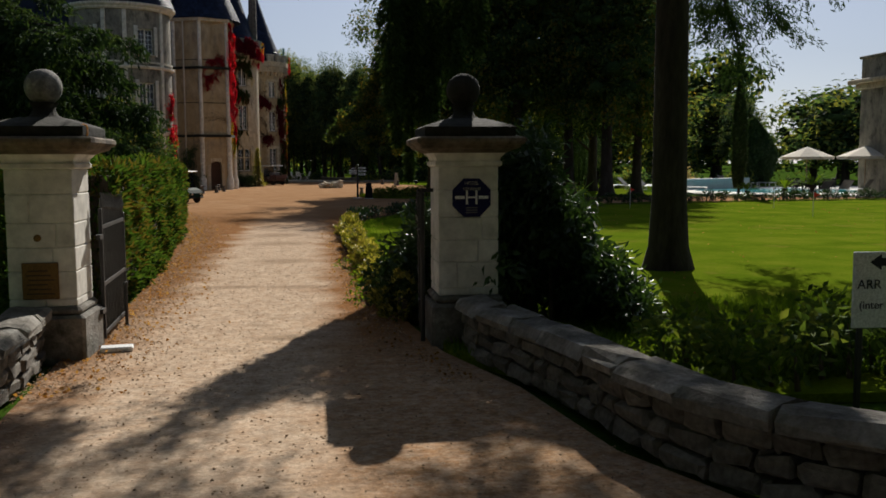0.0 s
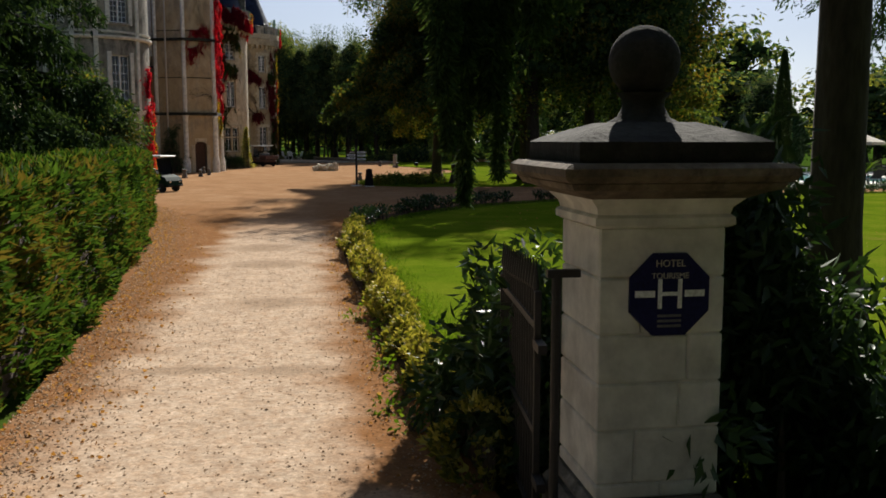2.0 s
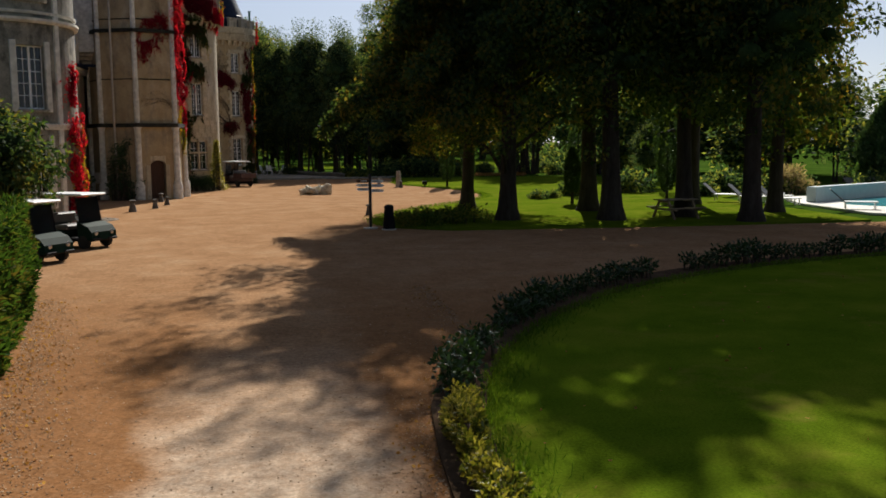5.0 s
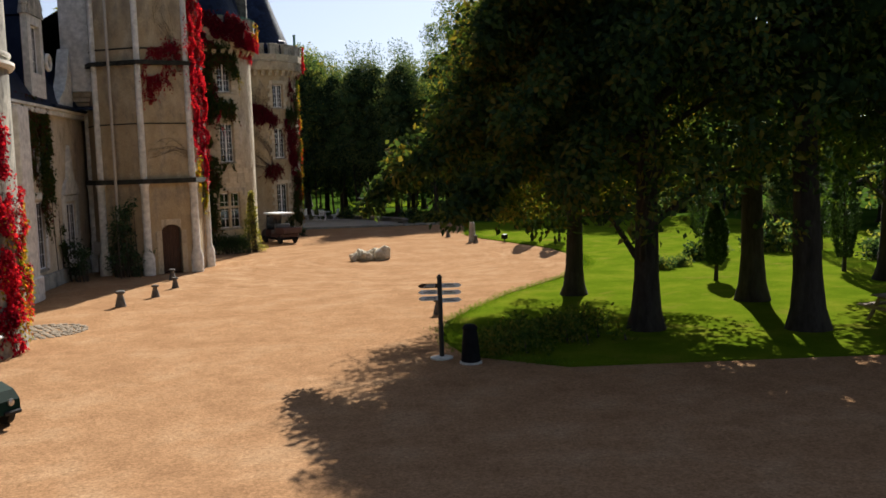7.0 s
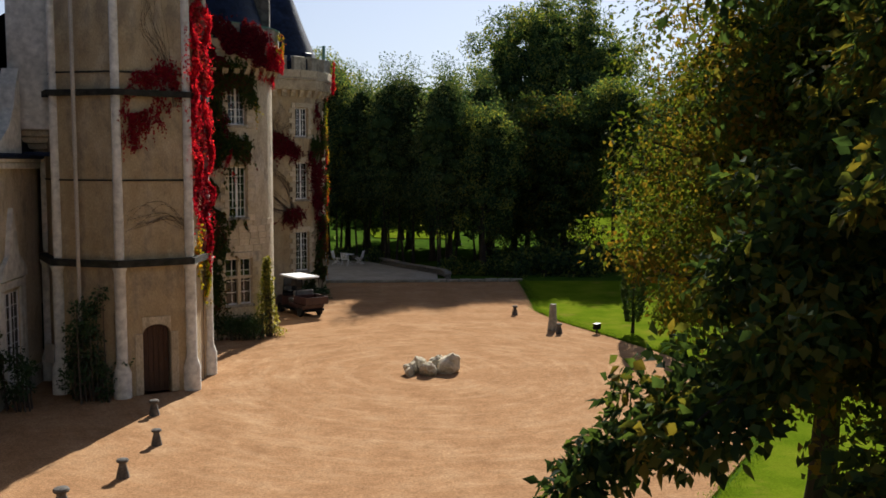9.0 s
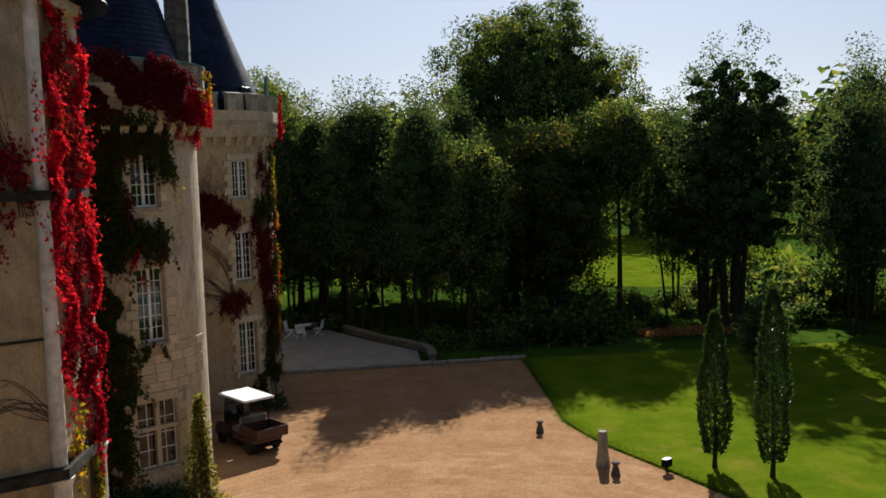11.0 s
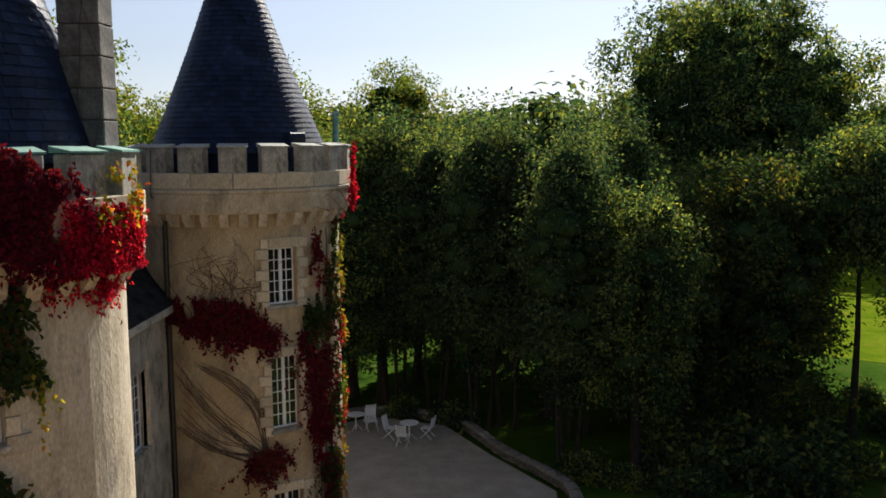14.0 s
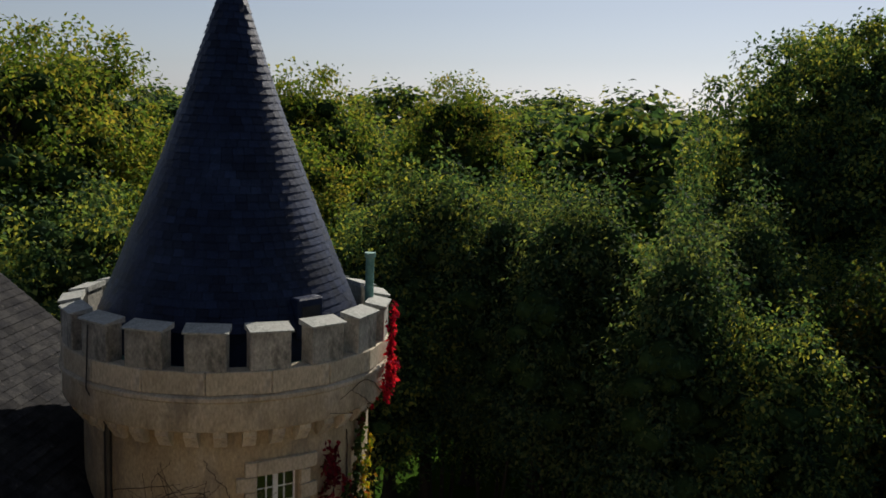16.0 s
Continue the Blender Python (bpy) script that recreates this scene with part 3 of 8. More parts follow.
def ring_wall(r, thick, z0, z1, openings, taper=0.0, step=6):
    """A round wall with real openings: (angle, width, low, high). Outer and inner skin and the reveals."""
    cuts = sorted({float(a) for a in range(0, 360, step)} | {(o[0] + s * math.degrees(o[1] / 2 / r)) % 360 for o in openings for s in (-1, 1)})
    keep = []
    for c in cuts:
        if not keep or c - keep[-1] > 0.8 or c not in range(0, 360, step):
            if keep and c - keep[-1] <= 0.8 and keep[-1] in range(0, 360, step):
                keep.pop()
            keep.append(c)
    cuts, lv = keep, sorted({z0, z1} | {z for o in openings for z in o[2:]} | {z0 + (z1 - z0) * k / 4 for k in range(5)})
    s = Shape()

    def pt(a, z, rr):
        rr = rr - taper * (z - z0)
        return (rr * math.cos(radians(a)), rr * math.sin(radians(a)), z)

    def is_open(a, z):
        return any(abs((a - o[0] + 180) % 360 - 180) < math.degrees(o[1] / 2 / r) and o[2] < z < o[3] for o in openings)
    for i, a in enumerate(cuts):
        b = cuts[(i + 1) % len(cuts)] + (360 if i + 1 == len(cuts) else 0)
        for z, w in zip(lv, lv[1:]):
            if is_open((a + b) / 2, (z + w) / 2):
                continue
            s.add([pt(a, z, r), pt(b, z, r), pt(b, w, r), pt(a, w, r)], [(0, 1, 2, 3)])
            s.add([pt(a, z, r - thick), pt(b, z, r - thick), pt(b, w, r - thick), pt(a, w, r - thick)], [(3, 2, 1, 0)])
    for a, w, lo, hi in openings:
        h = math.degrees(w / 2 / r)
        c = [(a - h, lo), (a + h, lo), (a + h, hi), (a - h, hi)]
        for j in range(4):
            p, q = c[j], c[(j + 1) % 4]
            s.add([pt(*p, r), pt(*q, r), pt(*q, r - thick), pt(*p, r - thick)], [(3, 2, 1, 0)])
    return s


def flat_wall(length, z0, z1, thick, openings):
    """A straight wall along x, its face at y = 0, with openings (x0, x1, low, high)."""
    xs = sorted({0.0, length} | {v for o in openings for v in o[:2]})
    zs = sorted({z0, z1} | {v for o in openings for v in o[2:]})
    s = Shape()
    for a, b in zip(xs, xs[1:]):
        for z, w in zip(zs, zs[1:]):
            if any(o[0] < (a + b) / 2 < o[1] and o[2] < (z + w) / 2 < o[3] for o in openings):
                continue
            s.add([(a, 0, z), (b, 0, z), (b, 0, w), (a, 0, w)], [(0, 1, 2, 3)])
            s.add([(a, thick, z), (b, thick, z), (b, thick, w), (a, thick, w)], [(3, 2, 1, 0)])
    for a, b, z, w in openings:
        c = [(a, z), (b, z), (b, w), (a, w)]
        for j in range(4):
            p, q = c[j], c[(j + 1) % 4]
            s.add([(p[0], 0, p[1]), (q[0], 0, q[1]), (q[0], thick, q[1]), (p[0], thick, p[1])], [(3, 2, 1, 0)])
    for x in (0, length):
        s.add([(x, 0, z0), (x, thick, z0), (x, thick, z1), (x, 0, z1)], [(0, 1, 2, 3)])
    s.add([(0, 0, z1), (length, 0, z1), (length, thick, z1), (0, thick, z1)], [(0, 1, 2, 3)])
    return s


PANES = {}


def pane_mesh(w, h):
    key = (round(w, 3), round(h, 3))
    if key not in PANES:
        PANES[key] = Shape().box(-w / 2, -0.004, 0, w / 2, 0.004, h).mesh("pane", GLASS)
    return PANES[key]


def window(parent, m, w, h, cols, rows, sill=True, depth=0.16, frame_material=None, split=True, panel=0.0):
    """A casement window in its opening: frame with glazing bars, panes, stone sill. cols and rows count the panes; panel: height of a solid foot."""
    fm = frame_material or WHITE_PAINT
    s, t, bar = Shape(), 0.05, 0.022
    ring = [(-w / 2, 0), (w / 2, 0), (w / 2, h), (-w / 2, h), (-w / 2 + t, t), (w / 2 - t, t), (w / 2 - t, h - t), (-w / 2 + t, h - t)]
    s.add([(x, depth - 0.03, z) for x, z in ring] + [(x, depth + 0.03, z) for x, z in ring],
          [q for k in range(4) for q in ((k, (k + 1) % 4, 4 + (k + 1) % 4, 4 + k), (8 + k, 12 + k, 12 + (k + 1) % 4, 8 + (k + 1) % 4), (k, 8 + k, 8 + (k + 1) % 4, (k + 1) % 4), (4 + k, 4 + (k + 1) % 4, 12 + (k + 1) % 4, 12 + k))])
    extra = []
    if split:
        extra.append(("meeting_stile", Shape().box(-0.045, depth - 0.04, t, 0.045, depth + 0.03, h - t, 0.008)))
    if panel:
        extra.append(("panel", Shape().box(-w / 2 + t, depth - 0.015, t, w / 2 - t, depth + 0.02, panel, 0.01)))
    lo = max(panel, t)
    pw, ph = (w - 2 * t) / cols, (h - t - lo) / rows
    for k in range(1, cols):
        x = -w / 2 + t + k * pw
        if not (split and abs(x) < 0.03):
            extra.append(("glazing_bar", Shape().box(x - bar / 2, depth - 0.018, lo, x + bar / 2, depth + 0.018, h - t)))
    for k in range(1, rows):
        z = lo + k * ph
        extra.append(("glazing_bar", Shape().box(-w / 2 + t, depth - 0.016, z - bar / 2, w / 2 - t, depth + 0.016, z + bar / 2)))
    ob = part("window", s, fm, parent, "white-painted casement with small panes" if fm is WHITE_PAINT else "stone-mullioned window", at=m)
    for nm, sh in extra:
        part(nm, sh, fm, ob)
    me = pane_mesh(pw, ph)
    for c in range(cols):
        for r in range(rows):
            part("pane", me, None, ob, at=pose(-w / 2 + t + (c + 0.5) * pw, depth, lo + r * ph))
    if sill:
        part("sill", Shape().box(-w / 2 - 0.08, -0.09, -0.11, w / 2 + 0.08, depth, -0.003, 0.02), STONE_GREY, ob)
    return ob


QUOIN = {}


def quoin_mesh(w, h, d=0.05):
    key = (w, h)
    if key not in QUOIN:
        QUOIN[key] = Shape().box(-w / 2, -d, 0, w / 2, 0.1, h, 0.012).mesh("quoin", STONE)
    return QUOIN[key]


def round_surround(parent, r, angle, w, lo, hi):
    """Toothed dressed stones on both sides of an opening in a round wall, and a lintel."""
    h, z, k = 0.27, lo - 0.15, 0
    while z < hi + 0.1:
        for side in (-1, 1):
            qw = 0.34 if (k + (side > 0)) % 2 else 0.2
            a = angle + side * math.degrees((w / 2 + 0.01 + qw / 2) / r)
            part("quoin", quoin_mesh(qw, h - 0.012), None, parent, at=facing((r + 0.012) * math.cos(radians(a)), (r + 0.012) * math.sin(radians(a)), z, a))
        z, k = z + h, k + 1
    part("lintel", Shape().box(-w / 2 - 0.02, -0.05, 0, w / 2 + 0.02, 0.1, 0.26, 0.015), STONE, parent, at=facing((r + 0.012) * math.cos(radians(angle)), (r + 0.012) * math.sin(radians(angle)), hi + 0.005, angle))


def slated_cone(r0, z0, z1, flare=0.0, row=0.14, width=0.2, bell=0.0, dome=False, seed=1):
    """Courses of single slates on a cone, each tilted a little out at its foot. flare: hollow sides; bell: a swept-out foot."""
    g, s = np.random.RandomState(seed), Shape()
    rows = int(math.hypot(r0, z1 - z0) / row)

    def rad(t):
        if dome:
            return r0 * math.sqrt(max(0.0, 1 - t ** 1.8))
        return (r0 - bell) * (1 - t) - flare * math.sin(math.pi * min(1, t)) + bell * math.exp(-9 * t) * (1 - t)
    for k in range(rows):
        t0, t1 = k / rows, min(1.0, (k + 1.35) / rows)
        a0, a1, za, zb = max(0.012, rad(t0) + 0.022), max(0.008, rad(t1)), z0 + (z1 - z0) * t0 - 0.004, z0 + (z1 - z0) * t1
        n = max(7, int(math.tau * a0 / width))
        off = g.rand()
        for j in range(n):
            j0, j1 = (j + off + 0.02) / n * math.tau, (j + off + 0.98) / n * math.tau
            lift = 0.006 * g.rand()
            s.add([((a0 + lift) * math.cos(j0), (a0 + lift) * math.sin(j0), za), ((a0 + lift) * math.cos(j1), (a0 + lift) * math.sin(j1), za - 0.008 * g.rand()),
                   (a1 * math.cos(j1), a1 * math.sin(j1), zb), (a1 * math.cos(j0), a1 * math.sin(j0), zb)], [(0, 1, 2, 3)])
    return s


def slated_slope(w, run, rise, row=0.16, width=0.24, seed=1):
    """Slates on a plane: x along the eave from 0 to w, rising along +y."""
    g, s = np.random.RandomState(seed), Shape()
    ln = math.hypot(run, rise)
    rows = int(ln / row)
    cy, cz = run / ln, rise / ln
    for k in range(rows):
        a, b = k * ln / rows, min(ln, (k + 1.3) * ln / rows)
        n, off = int(w / width), g.rand() * width
        for j in range(-1, n + 1):
            x0, x1 = max(0, j * width + off + 0.004), min(w, (j + 1) * width + off - 0.004)
            if x1 - x0 < 0.02:
                continue
            d = 0.02 + 0.006 * g.rand()
            s.add([(x0, a * cy - d * cz, a * cz + d * cy), (x1, a * cy - d * cz, a * cz + d * cy), (x1, b * cy, b * cz), (x0, b * cy, b * cz)], [(0, 1, 2, 3)])
    return s


MERLON = Shape().box(-0.34, -0.30, 0, 0.34, 0.02, 0.66, 0.02).mesh("merlon", STONE_GREY)
CAP = Shape().add([(-0.37, -0.34, 0), (0.37, -0.34, 0), (0.37, 0.06, 0), (-0.37, 0.06, 0), (-0.37, -0.34, 0.03), (0.37, -0.34, 0.03), (0.37, 0.06, 0.10), (-0.37, 0.06, 0.10)],
                  [(3, 2, 1, 0), (4, 5, 6, 7), (0, 1, 5, 4), (1, 2, 6, 5), (2, 3, 7, 6), (3, 0, 4, 7)])
CAP_GREEN, CAP_GREY = CAP.mesh("coping", LEAD), CAP.mesh("coping", GREY_COPING)
CORBEL = Shape().prism([(0, 0), (0.10, 0.0), (0.26, 0.22), (0.26, 0.34), (0, 0.34)], -0.11, 0.11, Matrix(((0, 0, 1, 0), (-1, 0, 0, 0), (0, 1, 0, 0), (0, 0, 0, 1)))).mesh("corbel", STONE)


def battlement(parent, r, rb, zc, count, zt, cope):
    """Corbels, a jutting parapet of dressed blocks, merlons with copings. r: the tower's radius, rb: the parapet's, zc: the corbels' foot, zt: the merlons' top."""
    nc = int(math.tau * r / 0.44)
    for k in range(nc):
        a = 360 * k / nc
        part("corbel", CORBEL, None, parent, at=facing((r - 0.01) * math.cos(radians(a)), (r - 0.01) * math.sin(radians(a)), zc, a))
    zb = zc + 0.34
    part("parapet_ring", Shape().lathe([(r - 0.3, zb), (rb - 0.03, zb), (rb, zb + 0.04), (rb, zb + 0.5), (rb + 0.05, zb + 0.54), (rb + 0.05, zb + 0.60), (rb - 0.02, zb + 0.64), (rb - 0.32, zb + 0.64), (rb - 0.34, zb)], 72, caps=False), STONE, parent, "jutting pale stone ring with a thin moulding", True)
    # one course of blocks over the moulding
    nb = count
    hb = zt - 0.78 - (zb + 0.64)
    blk = Shape().box(-math.pi * rb / nb + 0.006, -0.012, 0, math.pi * rb / nb - 0.006, 0.28, hb + 0.05, 0.015).mesh("block", STONE)
    for k in range(nb):
        a = 360 * (k + 0.5) / nb
        part("block", blk, None, parent, at=facing((rb - 0.02) * math.cos(radians(a)), (rb - 0.02) * math.sin(radians(a)), zb + 0.64, a))
    g = np.random.RandomState(int(rb * 100))
    for k in range(count):
        a = 360 * k / count
        m = facing((rb - 0.32) * math.cos(radians(a)), (rb - 0.32) * math.sin(radians(a)), zt - 0.75, a)
        part("merlon", MERLON, None, parent, at=m @ pose(0, 0, 0.03 * g.rand() - 0.02, 0, 0, 3 * g.rand() - 1.5))
        part("coping", cope, None, parent, at=m @ pose(0, 0, 0.65, 0, 3 * g.rand() - 1.5, 0))
    part("wall_walk", Shape().lathe([(0.02, zt - 0.95), (rb - 0.25, zt - 0.95), (rb - 0.25, zt - 0.88), (0.02, zt - 0.80)], 48, caps=False), LEAD, parent, "grey-green lead gutter floor")


# far round tower with the big slate cone
T2, R2 = (-5.45, 94.8), 2.7
tower = thing("round_tower", "round pale stone tower with battlements and tall blue slate cone", "tower", pose(*T2, 0))
A2 = -55.0
wins = [(A2, 0.76, 8.5, 9.98), (A2, 0.76, 5.2, 7.12), (A2, 0.8, 1.4, 3.47)]
part("wall", ring_wall(R2, 0.5, -0.1, 10.9, wins), STONE_WARM, tower, "ochre-stained pale stone wall", True)
for a, w, lo, hi in wins:
    window(tower, facing((R2 - 0.03) * math.cos(radians(a)), (R2 - 0.03) * math.sin(radians(a)), lo, a), w, hi - lo, 4, 6 if hi - lo > 1.6 else 5)
    round_surround(tower, R2, a, w, lo, hi)
battlement(tower, R2, 3.05, 10.55, 18, 12.65, CAP_GREY)
part("roof_deck", Shape().lathe([(2.3, 11.7), (2.25, 12.4), (1.0, 15.6), (0.3, 17.8), (0.02, 18.8)], 48), SLATE, tower, "dark boarding under the slates")
tagged(part("slate_covering", slated_cone(2.4, 12.4, 18.95, 0.1, seed=3), SLATE, tower, "tall cone of blue-grey slates"), kind="stuff")
hm = facing(2.2 * math.cos(radians(-38)), 2.2 * math.sin(radians(-38)), 12.2, -38)
hatch = part("roof_hatch", Shape().box(-0.28, -0.22, 0, 0.28, 0.5, 0.72, 0.03), SLATE, tower, "dark slated roof hatch", at=hm)
# solid black plate stands for the shade inside the hatch
part("hatch_opening", Shape().box(-0.2, -0.235, 0.12, 0.2, -0.21, 0.58, 0.008), RUBBER, hatch)
part("finial", Shape().lathe([(0.10, 18.7), (0.12, 18.9), (0.05, 19.05), (0.08, 19.2), (0.02, 19.7)], 12), LEAD, tower, smooth=True)
part("vent_pipe", Shape().lathe([(0.085, 11.8), (0.085, 13.4), (0.11, 13.42), (0.11, 13.5)], 14, 2.66, 0.2), LEAD, tower, "grey-green metal vent pipe", True)
part("downpipe", Shape().tube([(-1.42, -2.36, 10.7), (-1.42, -2.36, 0)], 0.07, 8), IRON, tower, "dark cast-iron downpipe")
part("stay_wire", Shape().tube([(-1.62, -2.60, 12.5), (-1.66, -2.62, 11.4), (-1.44, -2.40, 10.7)], 0.012, 5), IRON, tower)

# nearer round tower with battlements, ivy and a slate cone
T1, R1 = (-7.28, 83.2), 2.6
tower1 = thing("round_tower", "round pale stone tower with ivy-covered battlements, mullioned window and slate cone", "tower", pose(*T1, 0))
A1 = -57.0
wins = [(A1, 0.78, 8.62, 10.12), (A1, 0.78, 4.92, 6.95), (A1, 1.16, 1.38, 3.25)]
part("wall", ring_wall(R1, 0.5, -0.1, 10.9, wins), STONE, tower1, "pale limestone wall, grey with age", True)
for k, (a, w, lo, hi) in enumerate(wins):
    m = facing((R1 - 0.03) * math.cos(radians(a)), (R1 - 0.03) * math.sin(radians(a)), lo, a)
    if k < 2:
        window(tower1, m, w, hi - lo, 4, 6 if k else 5)
    else:
        window(tower1, m, w, hi - lo, 4, 4, split=False)
        part("mullion", Shape().box(-0.07, 0.0, 0, 0.07, 0.2, hi - lo, 0.02).box(-w / 2, 0.0, 1.05, w / 2, 0.19, 1.17, 0.02), STONE, tower1, "stone cross mullion", at=m)
    round_surround(tower1, R1, a, w, lo, hi)
battlement(tower1, R1, 2.93, 10.55, 17, 12.65, CAP_GREEN)
part("roof_deck", Shape().lathe([(2.28, 11.7), (2.25, 12.5), (1.72, 14.2), (0.02, 19.4)], 48), SLATE, tower1, "dark boarding under the slates")
tagged(part("slate_covering", slated_cone(2.36, 12.42, 19.6, -0.05, row=0.16, width=0.26, seed=4), SLATE, tower1, "steep cone of blue-grey slates"), kind="stuff")
# ashlar courses low on the tower
g = np.random.RandomState(8)
for row in range(5):
    z = 3.52 + row * 0.262
    a = -128 + (row % 2) * 6.0
    while a < -22:
        w = 0.42 + 0.12 * g.rand()
        da = math.degrees(w / R1)
        mid = a + da / 2
        if not (z + 0.25 > 4.6 and abs(mid - A1) < 16):
            part("block", Shape().box(-w / 2 + 0.006, -0.02, 0, w / 2 - 0.006, 0.06, 0.25, 0.01), STONE, tower1, at=facing((R1 + 0.005) * math.cos(radians(mid)), (R1 + 0.005) * math.sin(radians(mid)), z, mid))
        a += da
chimney = thing("chimney_stack", "tall weathered grey stone chimney stack with climbing stems", "chimney", pose(-5.08, 83.56, 11.6))
for k in range(16):
    w = 0.64 if k < 13 else 0.70 + 0.04 * (k - 13)
    part("course", Shape().box(-w / 2, -w * 0.46, 0, w / 2, w * 0.46, 0.475, 0.02), STADDLE, chimney, at=pose(0.01 * g.rand(), 0.01 * g.rand(), k * 0.48))

# stair tower, eight-sided
ST, SR, STURN = (-8.44, 74.42), 2.74, -41.9
stair = thing("stair_tower", "eight-sided ochre stone stair tower with pale corner shafts and slate roof", "tower", pose(*ST, 0))
corner = [(SR * math.cos(radians(STURN + 45 * k)), SR * math.sin(radians(STURN + 45 * k))) for k in range(8)]
corner[1], corner[2] = (corner[1][0] - 0.5, corner[1][1] + 0.12), (corner[2][0] - 0.45, corner[2][1])
for k in range(8):
    a, b = Vector(corner[k]), Vector(corner[(k + 1) % 8])
    ang, side_len = math.degrees(math.atan2(b.y - a.y, b.x - a.x)), (b - a).length
    op = [(0.62, 1.46, 0.0, 2.16)] if k == 7 else []
    part("wall", flat_wall(side_len, -0.1 if not op else 0.0, 12.7, 0.45, op), STONE_WARM, stair, "ochre-stained dressed stone wall", at=pose(a.x, a.y, 0, 0, 0, ang))
    part("shaft", Shape().lathe([(0.27, 0), (0.27, 0.75), (0.20, 0.95), (0.17, 1.05), (0.17, 3.8), (0.23, 3.98)], 14, a.x * 1.01, a.y * 1.01), STONE_WHITE, stair, "pale round corner column", True)
    part("shaft", Shape().lathe([(0.13, 4.2), (0.15, 4.5), (0.13, 9.0), (0.13, 12.5), (0.18, 12.68)], 10, a.x * 1.0, a.y * 1.0), STONE_WHITE, stair, "pale slender corner pier", True)
for z, h, d in ((3.98, 0.20, 0.26), (6.55, 0.05, 0.03), (9.08, 0.18, 0.22), (9.75, 0.05, 0.04), (12.62, 0.22, 0.30)):
    f = (SR + d) / SR
    part("string_course", Shape().prism([(x * f, y * f) for x, y in corner], z, z + h), CAP_MOSS if z < 12 else STONE, stair, "dark weathered string course" if z < 12 else "")
f = 3.02 / SR
apex = (0, 0, 19.6)
rs = Shape()
for k in range(8):
    a, b = corner[k], corner[(k + 1) % 8]
    rs.add([(a[0] * f, a[1] * f, 12.85), (b[0] * f, b[1] * f, 12.85), apex], [(0, 1, 2)])
part("roof_deck", rs, SLATE, stair, "dark roof boarding")
tagged(part("slate_covering", slated_cone(3.0, 12.87, 19.65, seed=6), SLATE, stair, "steep blue slate roof"), kind="stuff")
# arched door
a, b = Vector(corner[7]), Vector(corner[0])
dm = pose(a.x, a.y, 0, 0, 0, math.degrees(math.atan2(b.y - a.y, b.x - a.x)))
door = part("door", Shape().box(0.64, 0.2, 0.02, 1.44, 0.26, 2.14, 0.01), DARK_WOOD, stair, "dark brown arched plank door", at=dm)
for k in range(5):
    part("plank", Shape().box(0.655 + k * 0.156, 0.178, 0.04, 0.80 + k * 0.156, 0.2, 2.1, 0.006), DARK_WOOD, door)
part("handle", Shape().lathe([(0.03, 0), (0.03, 0.02), (0.012, 0.03), (0.012, 0.07), (0.03, 0.075), (0.03, 0.10)], 10, m=pose(1.34, 0.18, 1.02, 90)), IRON, door)
for k in range(9):
    t0, t1 = math.pi * k / 9, math.pi * (k + 1) / 9
    x0, z0, x1, z1 = 1.04 - 0.43 * math.cos(t0), 1.86 + 0.31 * math.sin(t0), 1.04 - 0.43 * math.cos(t1), 1.86 + 0.31 * math.sin(t1)
    part("voussoir", Shape().add([(x0, -0.03, z0), (x1, -0.03, z1), (x1, -0.03, 2.4), (x0, -0.03, 2.4), (x0, 0.17, z0), (x1, 0.17, z1), (x1, 0.17, 2.4), (x0, 0.17, 2.4)],
             [(0, 1, 2, 3), (1, 0, 4, 5), (3, 2, 6, 7)]), STONE, stair, at=dm)
for x in (0.50, 1.58):
    part("jamb", Shape().box(x - 0.12, -0.03, 0, x + 0.12, 0.05, 1.9, 0.02), STONE, stair, at=dm)
part("downpipe", Shape().tube([(-1.05, -2.72, 12.6), (-1.05, -2.72, 0.1)], 0.06, 8), LEAD_PIPE, stair, "pale painted downpipe")
part("service_hatch", Shape().box(-0.25, -0.03, 0, 0.25, 0.05, 0.6, 0.02), LEAD_PIPE, stair, "grey metal meter box", at=pose(-2.25, -1.78, 0.9, 0, 0, -45))

# long wing behind the stair tower
wing = thing("chateau_wing", "pale limestone chateau wing with tall French windows and steep slate roof", "building", pose(-11.5, 57, 0, 0, 0, 90))
ops = [(14.2, 15.5, 0.12, 3.25), (10.0, 11.3, 0.85, 3.45), (4.0, 5.2, 0.85, 3.45), (10.05, 11.25, 4.6, 6.6), (4.0, 5.2, 4.6, 6.6)]
part("wall", flat_wall(17.5, -0.1, 7.15, 0.5, ops), STONE, wing, "stained pale limestone wall")
for x0, x1, lo, hi in ops:
    tall = hi - lo > 2.9
    window(wing, pose((x0 + x1) / 2, 0.02, lo), x1 - x0, hi - lo, 4, 6 if tall else 5, sill=not tall, panel=0.75 if tall else 0, depth=0.05)
    for side in (-1, 1):
        xx = (x0 + x1) / 2 + side * ((x1 - x0) / 2 + 0.14)
        part("jamb", Shape().box(xx - 0.13, -0.06, lo - 0.05, xx + 0.13, 0.1, hi + 0.1, 0.02), STONE_WHITE, wing)
    part("lintel", Shape().box(x0 - 0.3, -0.08, hi + 0.1, x1 + 0.3, 0.1, hi + 0.36, 0.02), STONE_WHITE, wing, "pale moulded lintel")
part("plinth", Shape().box(0, -0.12, -0.1, 14.1, 0.02, 0.6, 0.03).box(15.6, -0.12, -0.1, 17.5, 0.02, 0.6, 0.03), STONE_GREY, wing)
